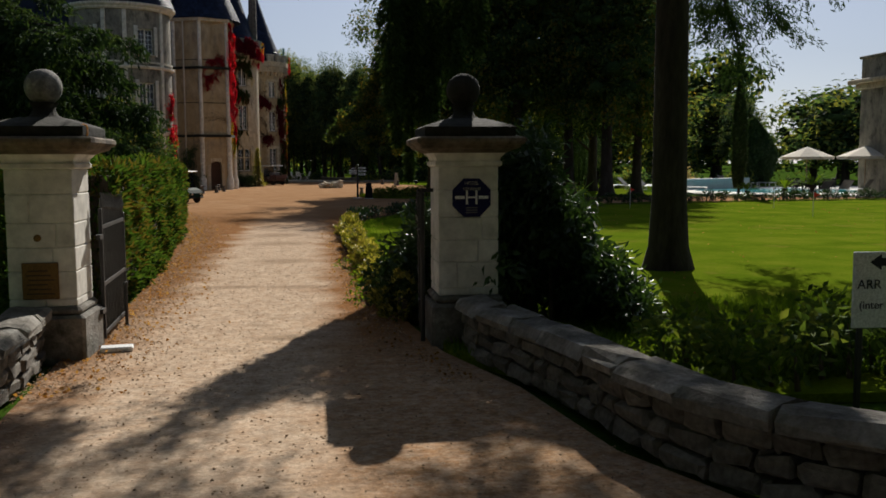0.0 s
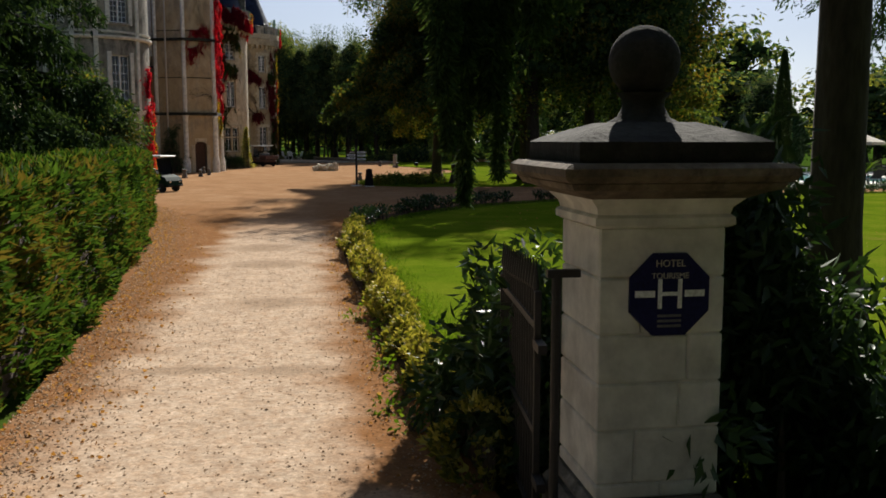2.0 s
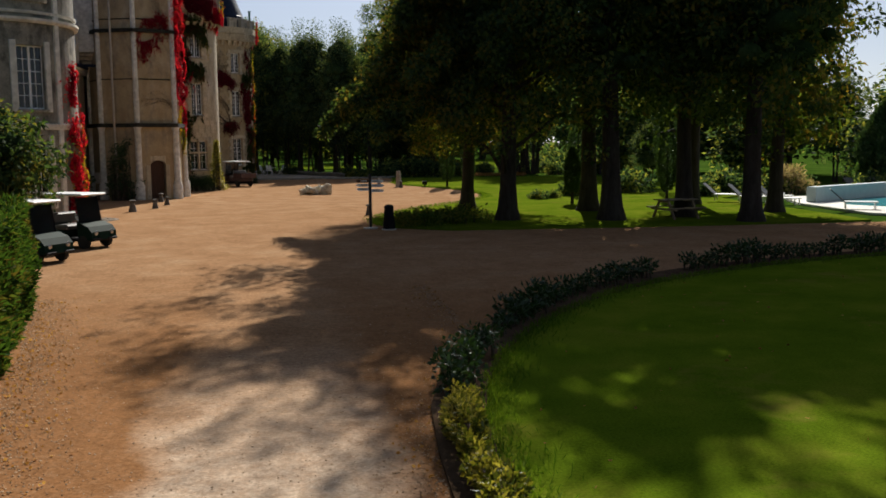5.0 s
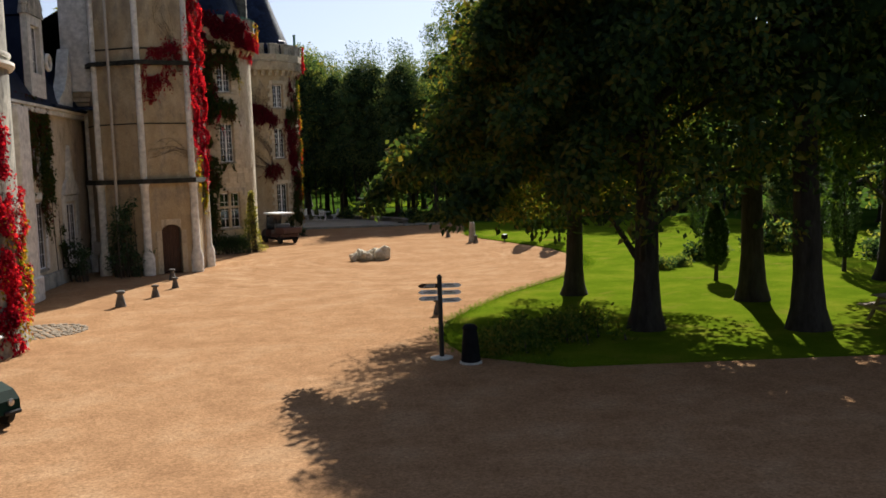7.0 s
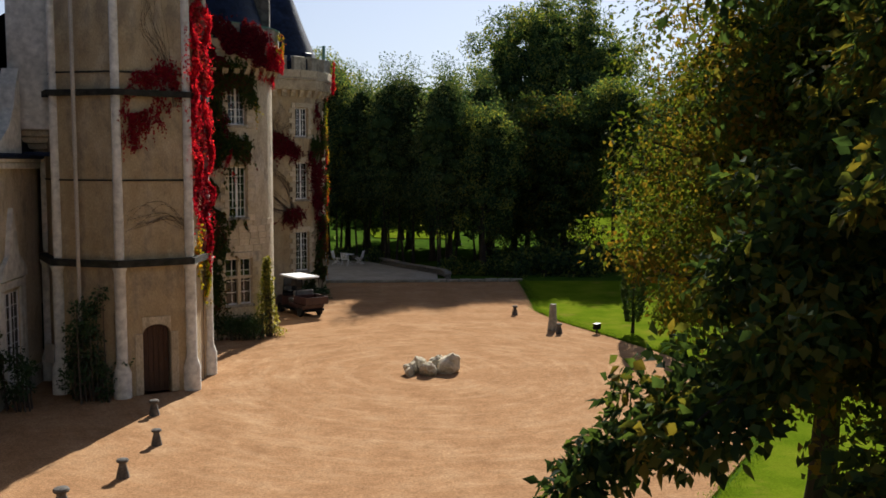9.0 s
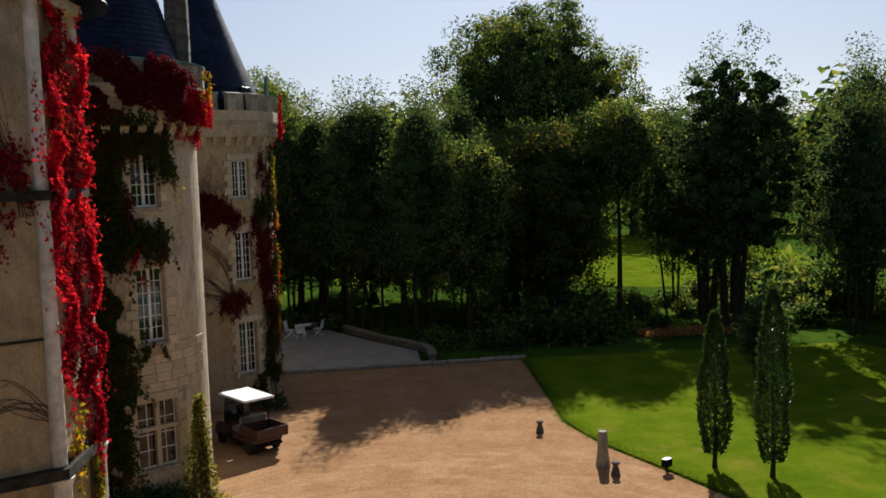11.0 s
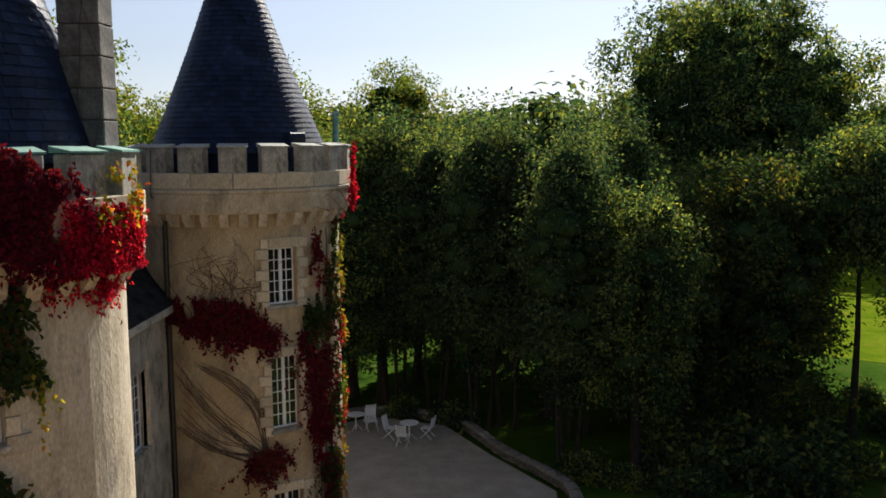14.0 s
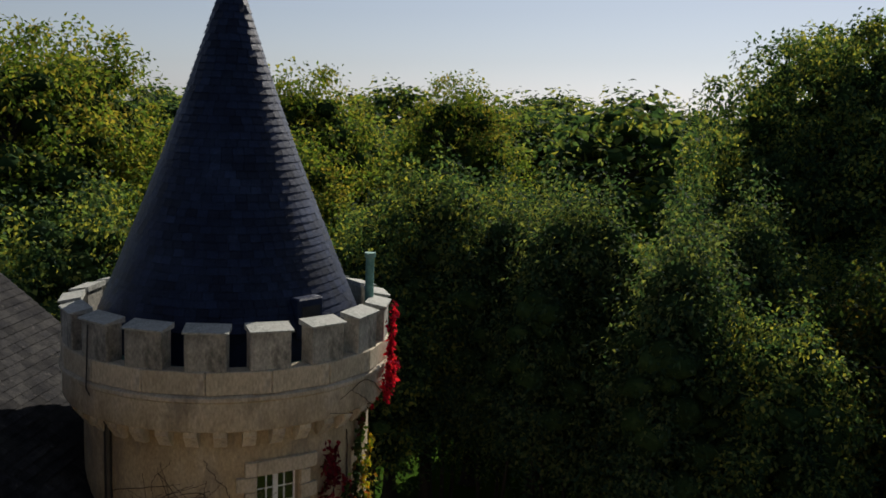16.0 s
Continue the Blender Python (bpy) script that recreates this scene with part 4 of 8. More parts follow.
part("cornice", Shape().box(0, -0.3, 7.1, 17.5, 0.3, 7.22, 0.02).box(0, -0.22, 6.9, 17.5, 0.3, 7.1, 0.03), STONE_WHITE, wing, "pale stone eaves cornice")
part("pier", Shape().box(6.7, -0.95, 0, 8.0, 0.1, 0.9, 0.05).box(6.8, -0.85, 0.9, 7.9, 0.1, 6.9, 0.03), STONE_WHITE, wing, "pale projecting buttress pier")
part("roof_deck", Shape().add([(0, -0.25, 7.22), (17.5, -0.25, 7.22), (17.5, 4.4, 15.0), (0, 4.4, 15.0), (0, 9, 7.22), (17.5, 9, 7.22)], [(0, 1, 2, 3), (3, 2, 5, 4), (0, 3, 4), (1, 5, 2)]), SLATE, wing)
tagged(part("slate_covering", slated_slope(17.5, 4.65, 7.78, 0.2, 0.3, 9), SLATE, wing, "steep blue slate slope", at=pose(0, -0.25, 7.24)), kind="stuff")
part("back_wall", Shape().box(0, 8.4, -0.1, 17.5, 9, 7.2), STONE, wing)
for x in (5.6, 11.6):
    dz = 7.24
    dormer = part("dormer", flat_wall(1.7, 0, 3.4, 0.25, [(0.35, 1.35, 1.2, 3.05)]), STONE_WHITE, wing, "carved pale stone dormer with a pointed gable", at=pose(x - 0.85, -0.1, dz))
    part("cheek", Shape().box(0.02, 0.1, 0, 0.16, 2.3, 3.3).box(1.54, 0.1, 0, 1.68, 2.3, 3.3), SLATE, dormer)
    window(wing, pose(x, -0.06, dz + 1.2), 1.0, 1.85, 4, 4, sill=False)
    part("gable", Shape().add([(-0.1, -0.06, 3.4), (1.8, -0.06, 3.4), (0.85, -0.06, 5.3), (-0.1, 0.3, 3.4), (1.8, 0.3, 3.4), (0.85, 0.3, 5.3)], [(0, 1, 2), (5, 4, 3), (0, 2, 5, 3), (2, 1, 4, 5)]), STONE_GREY, dormer)
    for xx in (0.0, 1.7):
        part("pinnacle", Shape().lathe([(0.14, 3.4), (0.14, 3.7), (0.18, 3.75), (0.03, 4.5), (0.06, 4.55), (0.0, 4.7)], 8, xx, 0.1), STONE_GREY, dormer)
    part("ridge", Shape().add([(-0.05, 0.3, 3.35), (1.75, 0.3, 3.35), (0.85, 0.3, 5.1), (0.85, 3.0, 5.1), (-0.05, 2.0, 3.35), (1.75, 2.0, 3.35)], [(0, 2, 3, 4), (1, 5, 3, 2)]), SLATE, dormer)
part("gutter", Shape().box(12.5, -0.42, 7.2, 17.2, -0.2, 7.36, 0.05), SLATE, wing, "dark lead gutter")
ym = Matrix(((1, 0, 0, 0), (0, 0, 1, 0), (0, 1, 0, 0), (0, 0, 0, 1)))
part("volute", Shape().prism([(13.6, 7.36), (15.6, 7.36), (15.6, 9.9), (15.3, 9.4), (15.05, 8.7), (14.6, 8.1), (14.0, 7.75)], -0.2, 0.3, ym), STONE_WHITE, wing, "pale curved stone volute")
part("scroll", Shape().tube([(12.75 + 0.26 * math.cos(math.tau * k / 18), -0.16, 9.0 + 0.3 * math.sin(math.tau * k / 18)) for k in range(19)], 0.075, 8), STONE_WHITE, wing, "carved stone scroll", True)
part("pediment", Shape().prism([(13.75, 3.65), (15.95, 3.65), (15.75, 4.0), (15.25, 4.35), (15.05, 5.2), (14.85, 5.75), (14.65, 5.2), (14.45, 4.35), (13.95, 4.0)], -0.14, 0.06, ym), STONE_WHITE, wing, "carved pointed stone pediment")
for x in (13.85, 15.85):
    part("pilaster", Shape().box(x - 0.1, -0.07, 0.6, x + 0.1, 0.06, 3.64, 0.02), STONE_WHITE, wing)
# corbelled corner turret beside the stair tower
bartizan = thing("corner_turret", "pale corbelled wall turret beside the stair tower", "turret", pose(-10.95, 74.3, 0))
part("wall", Shape().box(-0.85, -1.25, 8.1, 0.8, 1.6, 14.2, 0.03), STONE_WHITE, bartizan, "pale smooth limestone wall")
for k in range(5):
    part("corbel_course", Shape().box(-0.75 + 0.0, -0.3 - 0.19 * k, 7.1 + 0.2 * k, 0.55 + 0.05 * k, 1.6, 7.29 + 0.2 * k, 0.03), STONE, bartizan)
part("gutter", Shape().box(-0.4, -1.5, 7.28, 0.45, -1.28, 7.42, 0.04), SLATE, bartizan, "dark lead gutter")
tagged(part("slate_covering", slated_cone(1.9, 14.2, 18.5, seed=12), SLATE, bartizan), kind="stuff")
part("roof_deck", Shape().lathe([(1.85, 14.1), (0.02, 18.4)], 24), SLATE, bartizan)
# main block behind
block = thing("chateau_block", "pale stone chateau block with a steep slate roof between the towers", "building", pose(0, 0, 0))
wm = pose(-6.95, 85.2, 0, 0, 0, 90)
wo = [(4.5, 5.5, 5.35, 7.25), (4.5, 5.5, 1.6, 3.6)]
# this wall's shade is put into its darker grey stone
part("wall", flat_wall(7.9, -0.1, 8.45, 0.5, wo), STONE_GREY, block, "limestone wall coloured darker grey for its shade", at=wm)
for x0, x1, lo, hi in wo:
    window(block, wm @ pose((x0 + x1) / 2, 0.02, lo), x1 - x0, hi - lo, 4, 6)
    for side in (-1, 1):
        xx = (x0 + x1) / 2 + side * 0.62
        part("jamb", Shape().box(xx - 0.12, -0.04, lo, xx + 0.12, 0.1, hi + 0.2, 0.02), STONE, block, at=wm)
part("cornice", Shape().box(0, -0.28, 8.35, 7.9, 0.3, 8.55, 0.03), STONE_GREY, block, at=wm)
part("wall", Shape().box(-10.2, 76.6, -0.1, -9.4, 85.6, 11.8), STONE, block)
part("wall", Shape().box(-17.6, 73, -0.1, -17, 97, 8.2).box(-17, 96.4, -0.1, -7.5, 97, 8.2), STONE, block)
part("roof_deck", Shape().add([(-6.7, 85.2, 8.55), (-6.7, 97, 8.55), (-11.8, 97, 12.6), (-11.8, 76, 12.6), (-17.8, 97, 8.3), (-17.8, 73, 8.3), (-9.3, 76, 11.0), (-9.3, 85.2, 11.0)], [(0, 1, 2, 7), (7, 2, 3, 6), (2, 4, 5, 3), (1, 4, 2)]), OLD_SLATE, block)
tagged(part("slate_covering", slated_slope(11.8, 5.1, 4.05, 0.2, 0.3, 15), OLD_SLATE, block, "steep dark slate slope", at=pose(-6.7, 85.2, 8.58, 0, 0, 90)), kind="stuff")
dm2 = pose(-6.98, 84.8, 8.5, 0, 0, 90)
dorm = part("dormer", flat_wall(3.95, 0, 3.4, 0.35, [(1.45, 2.5, 0.8, 2.8)]), LICHEN, block, "wide carved lichened stone dormer", at=dm2)
window(block, dm2 @ pose(1.975, 0.04, 0.8), 1.05, 2.0, 4, 4, sill=False)
part("gable", Shape().add([(-0.15, -0.08, 3.4), (4.15, -0.08, 3.4), (4.2, -0.08, 3.95), (2.0, -0.08, 6.35), (-0.2, -0.08, 3.95), (-0.15, 0.4, 3.4), (4.15, 0.4, 3.4), (4.2, 0.4, 3.95), (2.0, 0.4, 6.35), (-0.2, 0.4, 3.95)],
                          [(0, 1, 2, 3, 4), (9, 8, 7, 6, 5), (1, 6, 7, 2), (2, 7, 8, 3), (3, 8, 9, 4), (4, 9, 5, 0)]), LICHEN, dorm, "lichen-speckled pointed gable")
gg = np.random.RandomState(61)
for k in range(9):
    for side in (-1, 1):
        q = (k + 0.5) / 9
        part("crocket", Shape().lathe([(0.03, -0.1), (0.09, -0.02), (0.11, 0.05), (0.05, 0.13), (0.01, 0.16)], 7), LICHEN, dorm, at=pose(2.0 + side * 2.2 * (1 - q), 0.0, 3.98 + 2.4 * q, 20 * gg.rand(), 30 * side, 0))
for xx in (0.25, 3.7):
    part("pinnacle", Shape().lathe([(0.24, 1.6), (0.24, 2.3), (0.32, 2.36), (0.26, 2.45), (0.2, 2.7), (0.24, 2.78), (0.15, 3.1), (0.19, 3.18), (0.10, 3.6), (0.13, 3.66), (0.04, 4.1), (0.08, 4.16), (0.0, 4.4)], 8, xx, -0.2), MOSSY, dorm, "crocketed dark pinnacle")
part("dormer_roof", Shape().add([(-0.05, 0.3, 3.5), (4.0, 0.3, 3.5), (2.0, 0.3, 6.0), (2.0, 5.0, 6.0), (-0.05, 4.0, 3.5), (4.0, 4.0, 3.5), (-0.05, 0.3, 0), (4.0, 0.3, 0)], [(0, 2, 3, 4), (1, 5, 3, 2), (0, 4, 6), (1, 7, 5)]), OLD_SLATE, dorm)

# first round tower
T0 = (-10.65, 54.95)
tower0 = thing("round_tower", "round grey limestone tower with tall windows and slate cone", "tower", pose(*T0, 0))
A0 = -50.0
wins = [(A0, 0.95, 7.95, 9.3), (A0, 0.95, 4.25, 6.4), (A0, 0.95, 0.9, 3.2), (-120, 0.95, 7.95, 9.3), (-120, 0.95, 4.25, 6.4)]
# darker grey than the other towers: shade painted into the wall colour
part("wall", ring_wall(2.7, 0.5, -0.1, 10.5, wins), STONE_GREY, tower0, "limestone wall coloured darker grey for its shade", True)
for a, w, lo, hi in wins:
    window(tower0, facing(2.66 * math.cos(radians(a)), 2.66 * math.sin(radians(a)), lo, a), w, hi - lo, 4, 5)
    for side in (-1, 1):
        aa = a + side * math.degrees((w / 2 + 0.12) / 2.7)
        part("jamb", Shape().box(-0.11, -0.06, 0, 0.11, 0.08, hi - lo + 0.25, 0.02), STONE_WHITE, tower0, at=facing(2.7 * math.cos(radians(aa)), 2.7 * math.sin(radians(aa)), lo - 0.1, aa))
for z, h, d in ((3.55, 0.2, 0.1), (7.15, 0.16, 0.16), (7.45, 0.1, 0.08), (10.3, 0.14, 0.16), (10.44, 0.2, 0.3)):
    part("string_course", Shape().lathe([(2.6, z), (2.7 + d * 0.6, z), (2.7 + d, z + h * 0.5), (2.7 + d, z + h), (2.6, z + h + 0.03)], 64, caps=False), STONE_WHITE, tower0, "pale moulded band", True)
for a in (-28, -75, -98):
    part("pilaster", Shape().box(-0.11, -0.07, 0, 0.11, 0.1, 10.3, 0.02), STONE_WHITE, tower0, at=facing(2.7 * math.cos(radians(a)), 2.7 * math.sin(radians(a)), 0, a))
part("roof_deck", Shape().lathe([(2.95, 10.62), (0.02, 18)], 48), SLATE, tower0)
tagged(part("slate_covering", slated_cone(2.98, 10.66, 18.1, seed=21), SLATE, tower0, "blue-grey slate cone"), kind="stuff")

# ---- trees and plants ----


bm = bmesh.new()
bmesh.ops.create_icosphere(bm, subdivisions=1, radius=1.0)
LOBE_V, LOBE_F = np.array([v.co[:] for v in bm.verts]), np.array([[v.index for v in f.verts] for f in bm.faces])
bm.free()


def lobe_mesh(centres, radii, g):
    """Ragged lumps added inside a crown, their dark colour standing for the shade among the leaves."""
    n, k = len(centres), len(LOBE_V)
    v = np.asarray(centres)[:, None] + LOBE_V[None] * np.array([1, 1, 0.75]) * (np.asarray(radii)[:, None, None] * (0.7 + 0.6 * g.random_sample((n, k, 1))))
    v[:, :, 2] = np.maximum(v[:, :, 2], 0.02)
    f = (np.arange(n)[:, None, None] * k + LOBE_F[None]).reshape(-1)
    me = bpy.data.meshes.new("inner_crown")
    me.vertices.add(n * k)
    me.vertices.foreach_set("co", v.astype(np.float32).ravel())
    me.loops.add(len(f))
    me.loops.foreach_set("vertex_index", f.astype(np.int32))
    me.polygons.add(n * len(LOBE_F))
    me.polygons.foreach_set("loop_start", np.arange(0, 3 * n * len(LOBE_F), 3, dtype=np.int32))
    me.materials.append(CROWN_SHADE)
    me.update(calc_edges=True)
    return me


def broad_tree(name, label, h, trunk_r, base, crown_r, clumps, per, leaf, material, seed, at, lean=0.0, shape=0.55, parent_group="", droop=0.0, clump_r=0.85, stems=1, boughs=()):
    """Trunk with root flare and limbs, and a crown of many leaf clumps with gaps. base: height of the lowest leaves; boughs: tips of hanging limbs."""
    g = np.random.RandomState(seed)
    t = thing(name, label, "tree", at, parent_group)
    mid, half = base + (h - base) * 0.5, (h - base) * 0.5
    d = unit(g.normal(size=(clumps, 3)))
    lump = np.array([noise.noise(Vector(v * 2.3) + Vector((seed * 3.1, 0, 0))) for v in d])
    rad = (0.82 + 0.3 * lump) * g.random_sample(clumps) ** 0.38
    d = d / (np.hypot(d[:, 0], d[:, 1]) ** 3 + np.abs(d[:, 2]) ** 3)[:, None] ** (1 / 3)
    c = d * rad[:, None] * np.array([crown_r, crown_r, half])
    taper = np.where(c[:, 2] < 0, 1.0, 1.0 - (1 - shape) * (c[:, 2] / half) ** 2)
    c[:, :2] *= taper[:, None]
    c[:, 2] += mid - droop * (np.hypot(c[:, 0], c[:, 1]) / crown_r) ** 2 * half * 0.5
    c[:, 2] = np.maximum(c[:, 2], base * 0.8)
    s = Shape()
    for k in range(stems):
        a = math.tau * k / max(1, stems) + seed
        ox, oy = (0, 0) if stems == 1 else (0.45 * math.cos(a), 0.45 * math.sin(a))
        top = (ox * 3 + lean, oy * 3, h * 0.82)
        path = [(ox + (top[0] - ox) * q + 0.12 * math.sin(3 * q + seed), oy + (top[1] - oy) * q + 0.1 * math.cos(4 * q + seed), h * 0.82 * q) for q in (0, 0.03, 0.08, 0.2, 0.4, 0.65, 1)]
        tr = trunk_r if stems == 1 else trunk_r * 0.5
        s.tube(path, [tr * 1.75, tr * 1.3, tr * 1.05, tr * 0.92, tr * 0.72, tr * 0.45, tr * 0.1], 12)
    part("trunk", s, BARK, t, "dark furrowed trunk", True)
    pick = g.choice(clumps, min(clumps, 36), False)
    s = Shape()
    for k in pick:
        e = Vector(c[k])
        z0 = max(base * 0.9, min(h * 0.7, e.z - 0.45 * math.hypot(e.x, e.y)))
        a = Vector((lean * z0 / h, 0, z0))
        m1 = a.lerp(e, 0.5) + Vector((0, 0, 0.25 + 0.3 * g.rand()))
        s.tube([a, m1, e], [trunk_r * 0.34, trunk_r * 0.2, trunk_r * 0.05], 6)
    extra = []
    for tip in boughs:
        e = Vector(tip)
        a = Vector((0, 0, min(h * 0.8, e.z + 1.5)))
        pts = [a.lerp(e, q) + Vector((0, 0, 1.0 * math.sin(math.pi * q))) for q in (0, 0.25, 0.5, 0.75, 1)]
        s.tube(pts, [trunk_r * 0.3, trunk_r * 0.22, trunk_r * 0.15, trunk_r * 0.08, 0.012], 6)
        for q in np.linspace(0.3, 1, 15):
            b = a.lerp(e, q) + Vector((0, 0, 1.0 * math.sin(math.pi * q)))
            w = 0.75 * (1.15 - q)
            extra += [b + Vector(g.normal(size=3)) * w for _ in range(3)]
    if extra:
        c = np.concatenate([c, np.array(extra)])
        clumps = len(c)
    part("branchwork", s, BARK, t, "spreading dark limbs", True)
    p, w, face = clumped(c, clump_r * (0.55 + 0.8 * g.random_sample(clumps)) * np.where(np.arange(clumps) < clumps - len(extra), 1.0, 0.55), per, g, heart=(0, 0, mid - half * 0.5))
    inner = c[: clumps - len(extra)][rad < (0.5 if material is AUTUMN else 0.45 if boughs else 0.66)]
    part("inner_crown", lobe_mesh(inner, clump_r * 0.6 * (0.7 + 0.5 * g.random_sample(len(inner))), g), None, t, "added lumps coloured dark for the crown's shaded inside")
    part("crown", leaf_mesh("crown", p, w, leaf * (0.6 + 0.8 * g.random_sample(len(p))), leaf * 0.62 * (0.6 + 0.8 * g.random_sample(len(p))), material, g, face), None, t)
    return t


def conifer(name, label, h, trunk_r, branches, material, seed, at, per=90, leaf=0.16, curtains=()):
    """A bare tall trunk with drooping boughs: (height, angle, length, droop, where the sprays begin). curtains: dense hanging sprays (x, y, top, foot, spread, count)."""
    g = np.random.RandomState(seed)
    t = thing(name, label, "conifer", at)
    s = Shape().tube([(0, 0, h * q) for q in (0, 0.02, 0.06, 0.2, 0.5, 0.8, 1)], [trunk_r * 1.6, trunk_r * 1.2, trunk_r * 1.02, trunk_r * 0.95, trunk_r * 0.7, trunk_r * 0.4, 0.02], 14)
    part("trunk", s, BARK, t, "straight dark trunk", True)
    P, W = [], []
    for z, ang, ln, drop, *first in branches:
        q0 = first[0] if first else 0.15
        a = radians(ang)
        d = Vector((math.cos(a), math.sin(a), 0))
        pts = [Vector((0, 0, z)) + d * ln * q + Vector((0, 0, 0.12 * ln * q - drop * q * q)) for q in (0, 0.25, 0.5, 0.75, 1)]
        part("bough", Shape().tube(pts, [0.09, 0.07, 0.05, 0.03, 0.012], 6), BARK, t, smooth=True)
        n = int(ln * 8.5 * (1 - q0) / 0.85)
        for k in range(n):
            q = q0 + (1 - q0) * (k + g.rand()) / n
            c = Vector((0, 0, z)) + d * ln * q + Vector((0, 0, 0.12 * ln * q - drop * q * q))
            spread = 0.28 + 0.5 * (1 - abs(q - 0.55))
            side = Vector((-d.y, d.x, 0)) * (g.rand() * 2 - 1) * spread * 1.6
            e = c + side + d * 0.3 + Vector((0, 0, -0.15 - 0.75 * g.rand() * (0.4 + drop / 3)))
            m = per // 2
            u = g.random_sample((m, 1))
            line = np.array(c)[None] * (1 - u) + np.array(e)[None] * u
            P.append(line + g.normal(size=(m, 3)) * 0.075)
            W.append(unit((np.array(e - c) / max((e - c).length, 0.01))[None] * 0.7 + g.normal(size=(m, 3)) * 0.55 + np.array([0, 0, -0.35])))
    for cx, cy, top, foot, rad, m in curtains:
        u, a = g.random_sample(m), g.random_sample(m) * math.tau
        ragged = 1 + 0.5 * np.sin(9 * u + 3 * a) * np.sin(17 * u)
        rr = rad * (1.05 - 0.75 * u) * np.sqrt(g.random_sample(m)) * ragged
        P.append(np.stack([cx + rr * np.cos(a), cy + rr * np.sin(a), top + (foot - top) * u], 1))
        W.append(unit(np.stack([np.cos(a) * 0.7, np.sin(a) * 0.7, -0.9 * np.ones(m)], 1) + 0.4 * g.normal(size=(m, 3))))
    p, w = np.concatenate(P), np.concatenate(W)
    part("foliage", leaf_mesh("foliage", p, w, leaf * (0.6 + 0.8 * g.random_sample(len(p))), leaf * 0.28 * (0.7 + 0.6 * g.random_sample(len(p))), material, g), None, t, "dense dark drooping needle sprays")
    return t


def column_tree(label, h, r, at, seed, foot=0.5, material=None, group="", leaf=0.11, n=5200):
    """A narrow clipped cypress: short stem and a dense spindle of upright sprays."""
    g = np.random.RandomState(seed)
    t = thing("cypress", label, "cypress", at, group)
    part("trunk", Shape().tube([(0, 0, 0), (0.02, 0, foot), (0, 0, h * 0.7)], [0.09, 0.07, 0.02], 8), BARK, t)
    u = g.random_sample(n)
    a = g.random_sample(n) * math.tau
    prof = r * np.clip(np.sin(np.pi * np.clip(u * 0.93 + 0.07, 0, 1)) ** 0.6 * (1.08 - 0.45 * u), 0.03, None)
    lump = np.array([noise.noise(Vector((math.cos(x) * 1.5, math.sin(x) * 1.5, y * 5 + seed))) for x, y in zip(a, u)])
    rr = prof * (1 + 0.35 * lump) * (0.55 + 0.45 * g.random_sample(n) ** 0.4)
    p = np.stack([rr * np.cos(a), rr * np.sin(a), foot + u * (h - foot)], 1)
    w = unit(np.stack([np.cos(a) * 0.6, np.sin(a) * 0.6, np.ones(n) * 0.9], 1) + g.normal(size=(n, 3)) * 0.35)
    part("crown", leaf_mesh("crown", p, w, leaf * (0.8 + 0.9 * g.random_sample(n)), leaf * 0.5 * (0.7 + 0.6 * g.random_sample(n)), material or CYPRESS, g), None, t)
    return t


def shrub(name, label, spots, per, leaf, width, material, seed, at=None, category="shrub", squash=0.9, group="", upward=0.1):
    """A bush of leaf clumps: spots are (x, y, z, radius). Stems run from the ground."""
    g = np.random.RandomState(seed)
    t = thing(name, label, category, at, group)
    s = Shape()
    for x, y, z, r in spots[:: max(1, len(spots) // 24)]:
        s.tube([(x + 0.05, y + 0.02, -0.03), (x + 0.02, y, z * 0.5), (x, y, z)], [0.03, 0.02, 0.006], 5)
    part("stemwork", s, TWIG, t)
    sp = np.array(spots, float)
    p, w = clumped(sp[:, :3], sp[:, 3], per, g, squash)
    w = unit(w + np.array([0, 0, upward]))
    p[:, 2] = np.maximum(p[:, 2], 0.03)
    part("foliage", leaf_mesh("foliage", p, w, leaf * (0.6 + 0.8 * g.random_sample(len(p))), leaf * width * (0.6 + 0.8 * g.random_sample(len(p))), material, g), None, t)
    return t


